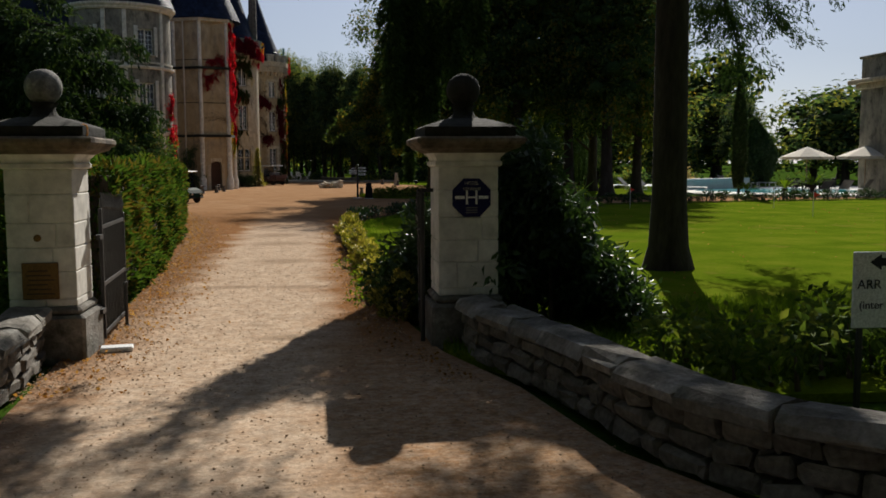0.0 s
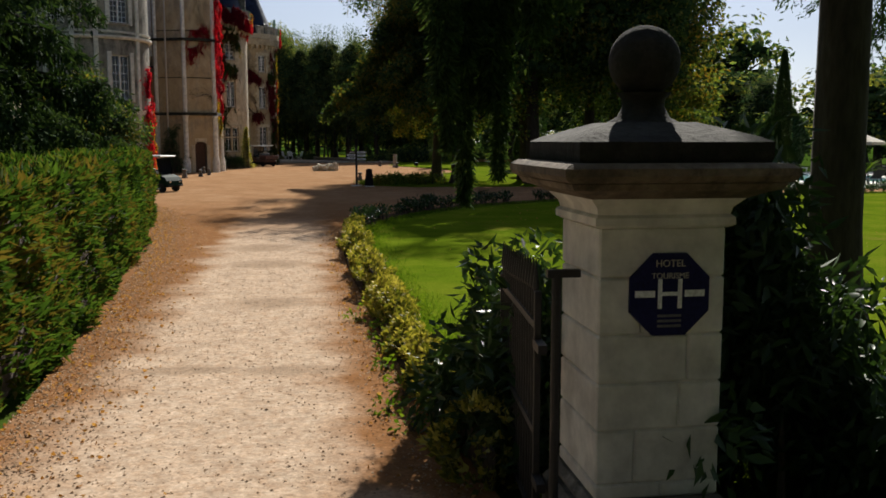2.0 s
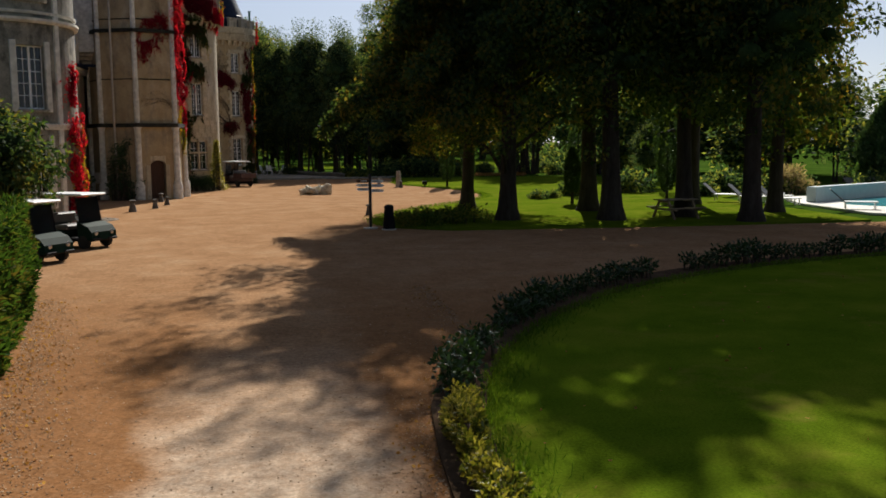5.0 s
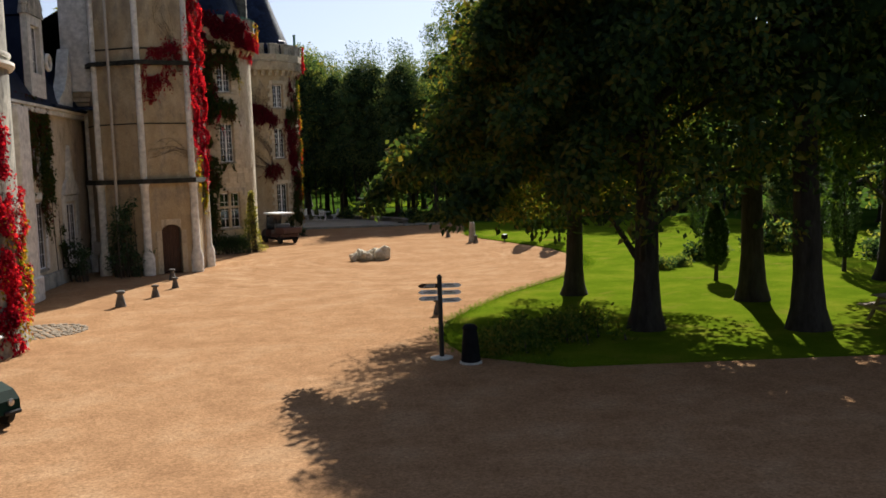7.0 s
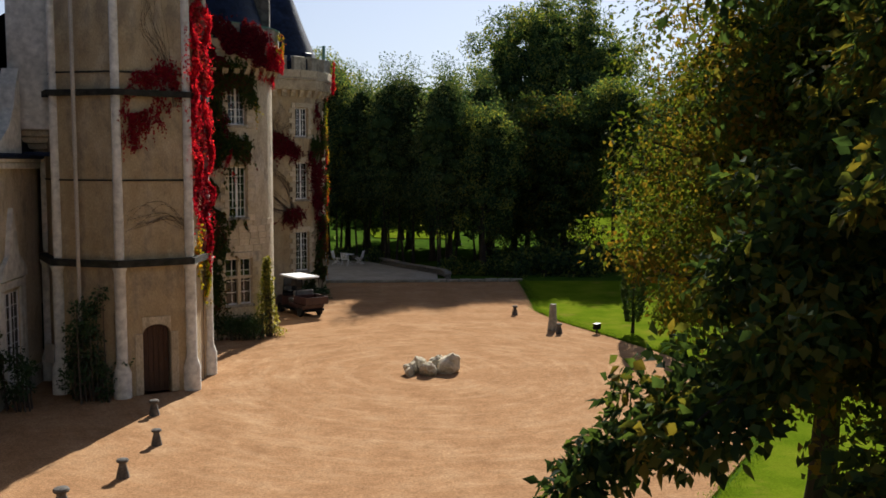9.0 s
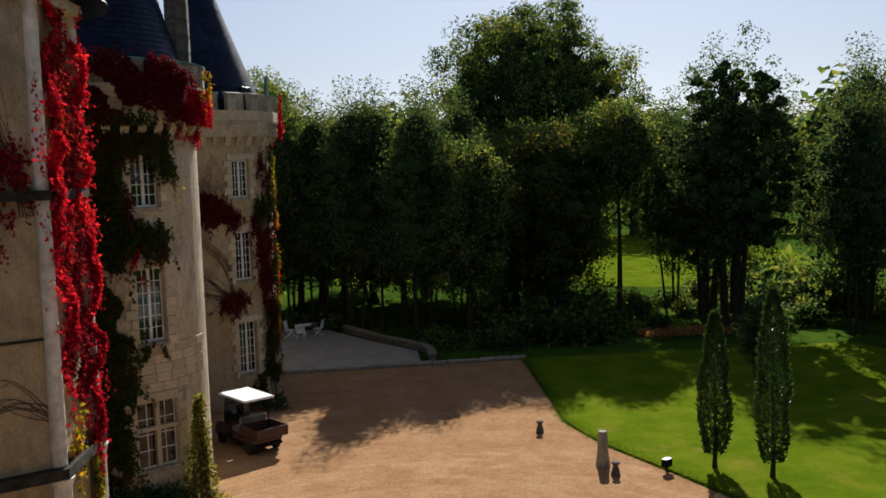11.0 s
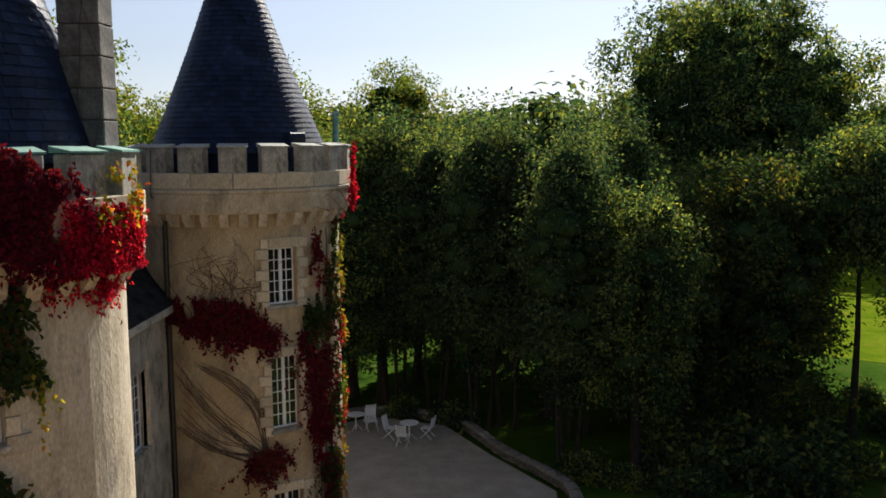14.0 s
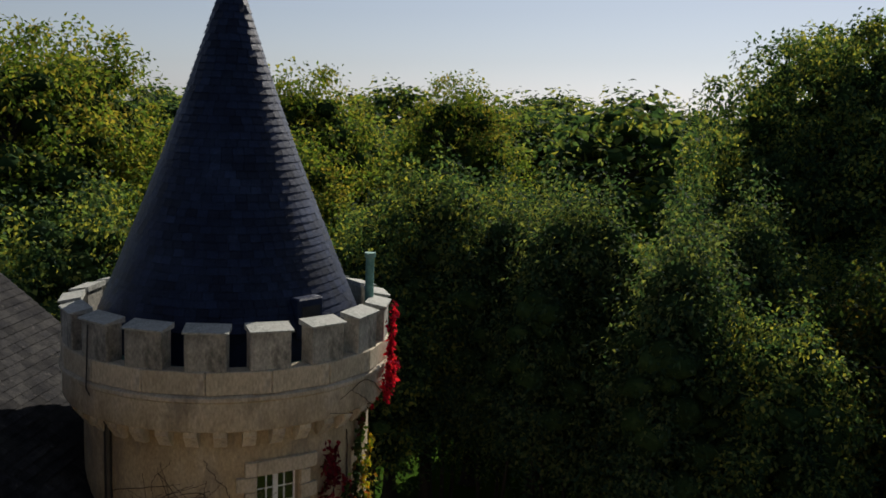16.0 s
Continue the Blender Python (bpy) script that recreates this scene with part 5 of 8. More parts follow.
def hedge(name, label, line, height, depth, density, leaf, material, seed, ragged=0.08, category="hedge", width=0.4, up=0.6, side=1):
    """A clipped hedge along a line: sprays over its faces and top, a dark core inside. depth runs to one side of the line."""
    g = np.random.RandomState(seed)
    t = thing(name, label, category)
    pts = np.array(smooth_line(line, 0.4))
    seg = np.diff(pts, axis=0)
    ln = np.hypot(*seg.T)
    tot = ln.sum()
    n = int(tot * (2 * height + depth) * density)
    at = np.sort(g.random_sample(n)) * tot
    cum = np.r_[0, np.cumsum(ln)]
    k = np.clip(np.searchsorted(cum, at) - 1, 0, len(seg) - 1)
    f = (at - cum[k]) / ln[k]
    base = pts[k] + seg[k] * f[:, None]
    nrm = np.stack([-seg[k][:, 1], seg[k][:, 0]], 1) / ln[k][:, None] * side
    which = g.random_sample(n) * (2 * height + depth)
    z = np.where(which < height, which, np.where(which < height + depth, height, which - height - depth))
    inn = np.where(which < height, 0.0, np.where(which < height + depth, which - height, depth))
    lump = np.array([noise.noise(Vector((a * 0.9, b * 1.6, c * 1.2 + seed))) + 0.5 * noise.noise(Vector((a * 3, b * 4, c * 3))) for a, b, c in zip(at, z, inn)])
    push = lump * ragged - 0.06 * g.random_sample(n)
    out = np.where(which < height, -1.0, np.where(which < height + depth, 0.0, 1.0))
    p = np.concatenate([base + nrm * (inn + out * push)[:, None], (z + np.where(out == 0, push, 0))[:, None]], 1)
    ends = int(2 * depth * height * density)
    pick = g.random_sample(ends) < 0.5
    e0 = np.where(pick[:, None], pts[0], pts[-1])
    n0 = np.where(pick[:, None], nrm[0], nrm[-1])
    o0 = np.where(pick[:, None], -seg[0] / ln[0], seg[-1] / ln[-1])
    pe = np.concatenate([e0 + n0 * depth * g.random_sample((ends, 1)) + o0 * (0.05 * g.normal(size=(ends, 1))), height * g.random_sample((ends, 1))], 1)
    p, nrm, out, n = np.concatenate([p, pe]), np.concatenate([nrm, o0]), np.concatenate([out, np.ones(ends)]), n + ends
    p[:, 2] = np.maximum(p[:, 2], 0.02)
    w = unit(np.concatenate([nrm * out[:, None] * 0.8, np.ones((n, 1)) * up], 1) + g.normal(size=(n, 3)) * 0.5)
    part("foliage", leaf_mesh("foliage", p, w, leaf * (0.6 + 0.9 * g.random_sample(n)), leaf * width * (0.6 + 0.8 * g.random_sample(n)), material, g), None, t)
    core = Shape()
    for q0, q1 in zip(pts, pts[1:]):
        d = (q1 - q0) / np.linalg.norm(q1 - q0)
        nn = np.array([-d[1], d[0]]) * side
        a, b, c, e = q0 + nn * 0.1, q1 + nn * 0.1, q1 + nn * (depth - 0.1), q0 + nn * (depth - 0.1)
        h = height - 0.1
        core.add([(*a, 0), (*b, 0), (*c, 0), (*e, 0), (*a, h), (*b, h), (*c, h), (*e, h)], [(4, 5, 6, 7), (0, 1, 5, 4), (1, 2, 6, 5), (2, 3, 7, 6), (3, 0, 4, 7)])
    part("core", core, TWIG, t, "dense dark inner twigs")
    return t


# thuja hedge along the drive
hedge("hedge", "tall clipped green thuja hedge with browned patches", [(-2.62, 13.2), (-2.72, 15.5), (-2.95, 19), (-3.25, 22.5), (-3.75, 27), (-4.5, 32.5), (-5.2, 36.5), (-6.0, 39.6)], 1.86, 1.5, 560, 0.12, THUJA, 2, 0.24, up=0.6, side=1)
# low golden hedge round the putting green
hedge("hedge", "low golden variegated hedge round the lawn", [(0.98, 11.2), (0.93, 14), (0.86, 18), (0.78, 22.5), (0.86, 26.5), (1.12, 28.7)], 0.36, 0.25, 1700, 0.06, EUONYMUS, 3, 0.34, width=0.6, up=0.5, side=-1)
g = np.random.RandomState(31)
row = smooth_line([(1.3, 29.6), (2.0, 31.4), (3.0, 33.4), (5.6, 36.7), (9.6, 39.2), (14, 40.6), (20, 41.6), (30, 42.3), (40, 42.8)], 0.55)
for k, (x, y) in enumerate(row):
    if k in (4, 5, 18, 19):
        continue
    r = 0.17 + 0.07 * g.rand()
    if k < 6:
        bush = shrub("low_shrub", "small dark green border shrub on bare soil", [(dx, dy, 0.16 + 0.2 * g.rand(), r) for dx, dy in g.normal(size=(4, 2)) * 0.1], 60, 0.085, 0.6, LAUREL, 40 + k, pose(x, y, 0.04), "shrub", group="shrubs along the lawn edge", upward=0.5)
    else:
        copy_thing(bush, pose(x, y, 0.04, 0, 0, 360 * g.rand()) @ Matrix.Scale(0.75 + 0.5 * g.rand(), 4))
# glossy bush behind the gate pillar
g = np.random.RandomState(17)
spots = []
for k in range(250):
    q = g.rand()
    top = 2.15 - 1.75 * min(1.0, max(0.0, (q - 0.28) / 0.55))
    spots.append((2.2 + 1.5 * q + 0.12 * g.normal(), 11.15 + 0.35 * g.normal() - 0.35 * q, 0.2 + (top - 0.2) * g.rand() ** 0.75, 0.22 + 0.12 * g.rand()))
for k in range(70):
    q = g.rand()
    spots.append((1.25 + 0.35 * q + 0.16 * g.normal(), 12.1 + 0.5 * g.normal(), 0.15 + (0.6 + 0.75 * q) * g.rand(), 0.24))
for k in range(50):
    spots.append((2.05 + 0.25 * g.normal(), 11.2 + 0.4 * g.normal(), 0.2 + 1.1 * g.rand(), 0.27))
shrub("rhododendron", "large glossy dark green laurel-leaved bush by the gate", spots, 92, 0.13, 0.36, LAUREL, 6, None, "bush")
spots = [(2.9 + 0.55 * k + 0.2 * g.normal(), 7.3 + 0.25 * g.normal() + 0.10 * k, 0.2 + 0.35 * g.rand(), 0.3) for k in range(10) for _ in range(6)]
shrub("ground_shrub", "low leafy green shrubs behind the boundary wall", spots, 70, 0.10, 0.5, BROAD, 7, None, "shrub")
shrub("yellow_weeds", "low green weeds along the drive edge", [(0.75 + 0.1 * g.normal(), 12.5 + k * 0.5, 0.06, 0.14) for k in range(12)], 40, 0.06, 0.5, GRASS_BLADE, 71, None, "weeds")

# tall conifer beside the gate, its boughs over the drive
g = np.random.RandomState(23)
# some boughs stay out of view, added only to shade the drive
br = [(6.4, 190, 4.45, 3.5, 0.88), (6.6, 186, 4.4, 3.5, 0.88), (6.8, 192, 4.3, 3.6, 0.88), (6.3, 184, 4.2, 3.2, 0.9), (8.4, 187, 6.2, 3.6),
      (7.0, 150, 3.6, 2.0), (7.2, 160, 4.0, 2.2), (7.0, 142, 3.8, 2.0), (6.0, 52, 5.6, 2.6), (6.6, 45, 5.8, 2.4), (6.4, 60, 5.2, 2.3), (6.6, 15, 3.4, 1.6), (7.2, -20, 4.0, 1.9), (7.6, 200, 2.2, 0.8), (8.0, 240, 2.0, 0.6), (8.2, 220, 2.4, 0.9)]
br += [(9 + 0.55 * k, 360 * g.rand(), 5.6 - 0.25 * k, 2.2) for k in range(18)]
# sprays footed above 5 m are unseen, added to shade the drive
conifer("tall_conifer", "tall dark conifer with bare trunk and drooping boughs", 21, 0.30, br, NEEDLE, 12, pose(6.22, 15.7, 0), 230, 0.105,
        curtains=[(-4.75, -1.15, 5.2, 3.0, 0.34, 5200), (-4.4, -0.9, 5.0, 2.6, 0.3, 4200), (-5.0, -1.5, 4.4, 2.7, 0.22, 1800), (-4.67, -0.85, 3.4, 1.66, 0.11, 1500), (-4.3, -0.8, 3.2, 1.9, 0.1, 1000), (-4.9, -1.2, 3.2, 2.2, 0.12, 900), (-5.6, -0.6, 6.7, 5.6, 0.6, 1500), (-6.1, -0.7, 6.6, 5.4, 0.5, 1200), (-4.5, -0.3, 6.5, 5.9, 0.3, 500), (-3.95, -1.0, 5.0, 3.3, 0.26, 1900), (-3.6, -0.9, 5.2, 3.6, 0.26, 1700)])
# cedar and laurel tree behind the thuja hedge
br = [(1.6 + 0.24 * k + 0.3 * g.rand(), 360 * g.rand(), 5.6 - 0.065 * k, 1.3) for k in range(62)]
br += [(2.6 + 0.26 * k, -48 + 58 * g.rand(), 5.5 + 0.7 * g.rand(), 1.1) for k in range(14)]
conifer("cedar", "broad dark cedar behind the hedge", 18, 0.42, br, NEEDLE, 13, pose(-10.7, 28.4, 0), 90, 0.2)
broad_tree("laurel_tree", "rounded glossy laurel tree in front of the tower", 5.3, 0.16, 0.5, 2.5, 210, 60, 0.17, GROVE_DARK, 14, pose(-9.1, 45.9, 0), clump_r=0.55)
broad_tree("laurel_tree", "rounded glossy laurel tree behind the hedge", 4.6, 0.16, 0.6, 2.4, 170, 55, 0.17, BROAD, 15, pose(-12.2, 36, 0), clump_r=0.55)

# grove of tall trees between court and pool
GROVE = [(7.7, 60.0, 13.2, 0.27, AUTUMN, 2.6, 4.5), (7.85, 53.5, 18.8, 0.3, GROVE_DARK, 2.6, 6.4), (12.35, 57.3, 20.0, 0.32, GROVE_DARK, 3.4, 5.0), (11.7, 52.6, 20.0, 0.34, GROVE_DARK, 3.2, 5.2), (15.1, 53.3, 19.0, 0.3, BROAD, 3.4, 4.8), (16.6, 50.6, 18.5, 0.32, GROVE_DARK, 3.4, 4.8),
         (19.7, 54.4, 15.0, 0.28, AUTUMN, 3.2, 3.2), (18.5, 60.0, 17.0, 0.3, BROAD, 3.8, 4.4)]
TIPS = [(1.0, 53.4, 3.6), (1.9, 52.4, 4.4), (2.8, 51.1, 3.3), (2.9, 53.5, 5.8), (3.6, 52.0, 6.8), (4.4, 53.5, 8.2), (3.4, 51.0, 7.2), (4.0, 50.0, 5.2), (4.5, 50.0, 8.2), (5.0, 52.5, 9.8), (5.0, 50.0, 3.8), (5.4, 54.5, 11.2), (5.0, 52.0, 12.6), (3.2, 54.6, 4.2), (5.5, 50.2, 10.2), (6.4, 49.4, 6.0), (4.8, 55.4, 7.0)]
for k, (x, y, h, r, mat, base, cr) in enumerate(GROVE):
    broad_tree("grove_tree", "tall broadleaf tree with dark trunk, leaves turning yellow" if mat is AUTUMN else "tall broadleaf tree with dense dark green crown", h * 1.08, r, base - 0.9, cr, (520, 420)[k] if k < 2 else 330, (250, 70)[k] if k < 2 else 56, (0.11, 0.18)[k] if k < 2 else 0.23, mat, 50 + k, pose(x, y, 0), parent_group="grove trees", shape=0.78 if k else 0.45, droop=0.5, clump_r=0.8,
               boughs=[(a - x, b - y, c) for a, b, c in TIPS] if k == 1 else ())

# clipped cypresses and conifers on the lawns
column_tree("narrow dark green cypress on the lawn", 2.7, 0.42, pose(13.2, 61.8, 0), 81, 0.55, group="cypresses")
column_tree("narrow dark green cypress on the lawn", 4.6, 0.5, pose(18.4, 62.6, 0), 82, 0.5, group="cypresses")
column_tree("narrow dark green cypress beside the court", 4.8, 0.52, pose(10.5, 80.9, 0), 83, 0.45, group="cypresses")
column_tree("narrow dark green cypress beside the court", 5.6, 0.55, pose(11.75, 79.7, 0), 84, 0.45, group="cypresses")
column_tree("tall dark cypress beside the pool", 6.6, 0.42, pose(23.3, 48.3, 0), 85, 0.4, group="cypresses", n=11000)
column_tree("tall dark cypress among the trees", 7.5, 0.7, pose(21.5, 70, 0), 86, 0.5, group="cypresses")
column_tree("tall dark cypress among the trees", 6.0, 0.7, pose(17.2, 73, 0), 87, 0.5, group="cypresses")
column_tree("clipped dark conifer cone behind the pool", 5.0, 1.7, pose(33, 66, 0), 88, 0.2, group="cypresses", leaf=0.2, n=15000)

# woodland beyond the court: a few kinds, copied
W1 = broad_tree("woodland_tree", "tall woodland tree with dense green crown", 15.5, 0.26, 1.7, 3.9, 330, 82, 0.2, WOOD_FAR, 90, pose(-3.2, 113, 0), shape=0.6, clump_r=0.85, parent_group="woodland trees")
W2 = broad_tree("woodland_tree", "slender woodland tree with loose green crown", 14.5, 0.16, 2.0, 2.7, 180, 110, 0.17, POPLAR, 91, pose(2.9, 109, 0), shape=0.3, clump_r=0.95, parent_group="woodland trees", stems=3)
W3 = broad_tree("woodland_tree", "round-topped woodland tree touched with yellow", 16.5, 0.3, 0.8, 4.6, 340, 92, 0.2, WOOD_GOLD, 92, pose(-11, 121, 0), shape=0.8, clump_r=0.95, parent_group="woodland trees")
FAR = broad_tree("distant_tree", "round-topped green tree in the woods round the park", 16.0, 0.4, 0.5, 5.2, 120, 20, 0.7, WOOD_FAR, 97, pose(6.5, 190, -1), shape=0.75, clump_r=1.4, parent_group="distant trees")
broad_tree("great_plane_tree", "very tall spreading tree with bright green leafy crown", 22.8, 0.55, 3.4, 9.8, 1350, 105, 0.22, WOOD_FAR, 98, pose(16.6, 124, 0), shape=0.95, clump_r=0.95, droop=0.2)
ALDER = broad_tree("alder_clump", "many-stemmed tall alder with loose grey-green leaves", 17.6, 0.34, 1.2, 5.0, 430, 46, 0.18, POPLAR, 99, pose(23.0, 104, 0), shape=0.45, clump_r=0.75, stems=5)
W4 = broad_tree("woodland_tree", "dense dark woodland tree at the lawn's end", 13.0, 0.26, 0.4, 3.6, 300, 74, 0.2, GROVE_DARK, 94, pose(12.9, 106.6, 0), shape=0.7, clump_r=0.85, parent_group="woodland trees")
# invented tree, its high crown placed to throw shade on the lawn
broad_tree("woodland_tree", "added woodland tree with a high dark green crown on a bare trunk", 13.4, 0.17, 6.8, 2.7, 210, 84, 0.2, WOOD_FAR, 95, pose(17.3, 107.5, 0), shape=0.7, clump_r=0.8, parent_group="woodland trees")
g = np.random.RandomState(7)
NEAR_WOOD = [(W1, -6.5, 117, 0.8), (W2, -0.3, 111.5, 0.97), (W2, 5.6, 107.5, 0.98), (W1, 1.4, 115.5, 0.94), (W1, 6.2, 112.5, 0.8), (W2, 8.2, 110, 1.0), (FAR, 3.6, 120, 0.72), (W3, -4.1, 138, 1.22), (FAR, 8, 123, 0.68),
             (W2, 30.5, 103, 1.1), (FAR, 33, 108, 1.0), (W2, 27.5, 99, 0.95), (FAR, 36, 99, 1.0), (W1, -9.5, 110, 0.92), (W1, -13.5, 105, 0.95), (W3, -22.5, 122, 1.3), (W3, -21.2, 115, 1.26), (W3, -12.2, 131, 1.22), (W1, -1.5, 116, 0.94), (W1, -4.6, 113.8, 0.92), (W1, 4.6, 110.5, 0.8), (FAR, 9.5, 114, 0.8), (W2, -2.4, 112, 0.97),
             (W1, -5, 110.5, 0.85), (FAR, 0, 121, 0.7), (FAR, -8, 125, 0.74), (W3, 3.4, 129, 0.72), (W3, -12, 112, 0.95), (FAR, 40, 106, 1.0), (FAR, 45, 98, 1.0), (W2, 4.9, 104.3, 0.97), (W1, 7.4, 103.6, 0.78), (W2, 1.6, 108.8, 1.0), (W3, -16, 121, 1.0), (W1, 12.2, 112.5, 0.82), (W1, 14.4, 109.8, 0.85), (W2, 21.8, 110, 0.95), (W4, 10.4, 108.2, 0.9)]
# extra alder copy added to shade the lawn
NEAR_WOOD += [(ALDER, 22.4, 106.0, 0.8)]
for src, x, y, s in NEAR_WOOD:
    copy_thing(src, pose(x, y, 0, 0, 0, 360 * g.rand()) @ Matrix.Diagonal((s * (0.92 + 0.16 * g.rand()), s * (0.92 + 0.16 * g.rand()), s, 1)))
for k in range(46):
    x, y = -70 + 150 * (k + g.rand()) / 46, 165 + 70 * g.rand()
    s = 0.95 + 0.35 * g.rand()
    copy_thing(FAR, pose(x, y, -1, 0, 0, 360 * g.rand()) @ Matrix.Diagonal((1.3 * s, 1.3 * s, s, 1)))
for x, y, s in ((38, 78, 0.9), (43, 70, 0.85), (33, 84, 0.8), (27, 86, 0.75), (48, 64, 0.9), (40, 88, 1.0), (54, 72, 1.0), (30, 76, 0.55), (36, 71, 0.5), (46, 80, 0.9), (23, 76, 0.5), (60, 60, 1.0), (17, 90, 0.42), (55, 90, 1.1)):
    copy_thing((FAR, FAR, W2)[int(x) % 3], pose(x, y, 0, 0, 0, 360 * g.rand()) @ Matrix.Diagonal((s * 0.95, s * 0.95, s * 0.62, 1)))
# includes unseen trees added round the gate to block sky light
for x, y, s in ((-22, 20, 1), (-18, 40, 1.0), (-20, 8, 1.1), (-24, 50, 1.0), (-12, -18, 1.1), (12, -22, 1.1), (26, -12, 1.0), (30, 6, 0.9), (-26, -8, 1), (-9.5, 3, 0.8), (-10.5, 13, 0.85), (-2, -16, 1.0), (10, -8, 1.0), (-8, -7, 1.2), (4, -12, 1.2), (17, -2, 1.1), (7.8, -3.0, 1.2), (-7.9, -2.2, 1.15), (9.5, 2.5, 1.15), (21, 4, 1.0), (-14, -3, 1.2)):
    copy_thing(FAR, pose(x, y, 0, 0, 0, 360 * g.rand()) @ Matrix.Scale(s, 4))
for k in range(24):
    x, y = -170 + 300 * (k + g.rand()) / 24, 255 + 70 * g.rand()
    copy_thing(FAR, pose(x, y, -1, 0, 0, 360 * g.rand()) @ Matrix.Diagonal((2.2, 2.2, 1.25 + 0.3 * g.rand(), 1)))
# undergrowth along the woodland edge
UNDER = shrub("undergrowth", "low leafy green undergrowth at the woodland edge", [(1.6 * (g.rand() - 0.5), 1.2 * (g.rand() - 0.5), 0.15 + 0.7 * g.rand() ** 1.5, 0.4) for _ in range(26)], 46, 0.2, 0.55, WOOD_FAR, 95, pose(5.2, 102.5, 0), group="undergrowth")
for x, y, s in ((15, 112.4, 1.6), (17.6, 112, 1.1), (20.2, 112.6, 1.0), (22.6, 112, 1.1), (25.2, 112.8, 1.5), (27.8, 112.2, 2.4), (30.6, 112, 2.5), (33.4, 111.5, 2.4), (16.2, 108, 1.2), (19.2, 108.4, 1.0), (22, 108, 1.0), (25.4, 107.6, 1.3), (28.4, 107, 2.2), (31.5, 106, 2.3), (15.4, 103.2, 1.1), (18.6, 104.6, 0.7), (22.6, 104.2, 0.7), (24.8, 102.5, 1.2), (6.8, 101.8, 0.8), (8.8, 101, 1.0), (10.4, 102.6, 1.4), (12.0, 102.0, 1.6), (13.6, 101.6, 1.5), (9.2, 103.8, 1.5), (14.4, 103.4, 1.7), (11.4, 104.2, 1.8), (0.4, 109, 1.0), (-2, 110.5, 1), (27, 103, 1.4), (19.5, 70.5, 1.3), (24.6, 69, 1.4), (28.5, 68, 1.3), 
                (12.6, 65.8, 0.5), (13.6, 66.4, 0.45), (22, 66, 1.0), (26.5, 66.5, 1.1), (31, 64.5, 1.2), (15.5, 68.5, 0.9)):
    copy_thing(UNDER, pose(x, y, 0, 0, 0, 360 * g.rand()) @ Matrix.Scale(s, 4))

# ---- things ----


def lettering(words, size, material, parent, at, name="lettering"):
    c = bpy.data.curves.new(name, "FONT")
    c.body, c.size, c.extrude, c.align_x, c.align_y = words, size, 0.002, "CENTER", "CENTER"
    c.materials.append(material)
    ob = new(name, c)
    ob.parent = parent
    ob.matrix_basis = at
    return ob


def gate_pillar(label, at, seed, ball_stone):
    """Square pillar of dressed blocks on a plinth, a wide moulded cornice, a dark stepped top and a stone ball."""
    g = np.random.RandomState(seed)
    t = thing("gate_pillar", label, "gate pillar", at)
    part("plinth", Shape().box(-0.40, -0.40, -0.05, 0.40, 0.40, 0.44, 0.03).box(-0.36, -0.36, 0.44, 0.36, 0.36, 0.52, 0.03), MOSSY, t, "dark weathered plinth")
    h = 0.318
    levels = (0.52, 0.60, 0.87, 1.105, 1.345, 1.625, 1.87)
    for k, (z0, z1) in enumerate(zip(levels, levels[1:])):
        cut = (0.02, -0.12, 0.1, 0.14, -0.1, 0.6)[k]
        for x0, x1 in ((-h, min(cut, h) - 0.003), (cut + 0.003, h)):
            if x1 - x0 > 0.05:
                part("block", Shape().box(x0, -h, z0 + 0.003, x1, h, z1 - 0.003, 0.009), STONE_WHITE, t)
    part("core", Shape().box(-h + 0.012, -h + 0.012, 0.4, h - 0.012, h - 0.012, 1.87), STONE_WHITE, t)

    def square(profile):
        s = Shape()
        v = [(sx * r, sy * r, z) for r, z in profile for sx, sy in ((-1, -1), (1, -1), (1, 1), (-1, 1))]
        n = len(profile)
        s.add(v, [(3, 2, 1, 0), tuple(4 * (n - 1) + j for j in range(4))] + [(4 * k + j, 4 * k + (j + 1) % 4, 4 * k + 4 + (j + 1) % 4, 4 * k + 4 + j) for k in range(n - 1) for j in range(4)])
        return s
    part("cornice", square([(0.322, 1.865), (0.35, 1.88), (0.35, 1.915), (0.33, 1.93), (0.34, 1.965), (0.385, 2.01)]), STONE_WHITE, t, "pale swept moulding under the cap", True)
    part("cornice_top", square([(0.385, 2.009), (0.45, 2.04), (0.50, 2.055), (0.52, 2.085)]), STAINED, t, "brown-stained moulding under the cap", True)
    part("cap", square([(0.52, 2.088), (0.545, 2.10), (0.56, 2.12), (0.56, 2.155), (0.53, 2.175), (0.46, 2.18)]), STAINED, t, "stained projecting cap slab")
    part("pedestal", square([(0.46, 2.178), (0.47, 2.20), (0.47, 2.275), (0.42, 2.30), (0.28, 2.345), (0.20, 2.37)]).lathe([(0.20, 2.36), (0.13, 2.40), (0.105, 2.45), (0.11, 2.49), (0.14, 2.52)], 20), CAP_MOSS, t, "dark stepped ball foot", True)
    ball = Shape().lathe([(0.178 * math.sin(math.pi * k / 16) + 0.001, 2.675 - 0.178 * math.cos(math.pi * k / 16)) for k in range(17)], 32)
    part("ball", ball, ball_stone, t, "lichened stone ball", True)
    return t


pr = gate_pillar("white limestone gate pillar with mossy cap and stone ball", pose(1.63, 10.03, 0), 1, CAP_MOSS)
pl = gate_pillar("white limestone gate pillar with brass plaque and stone ball", pose(-2.60, 9.93, 0), 2, LICHEN_BALL)
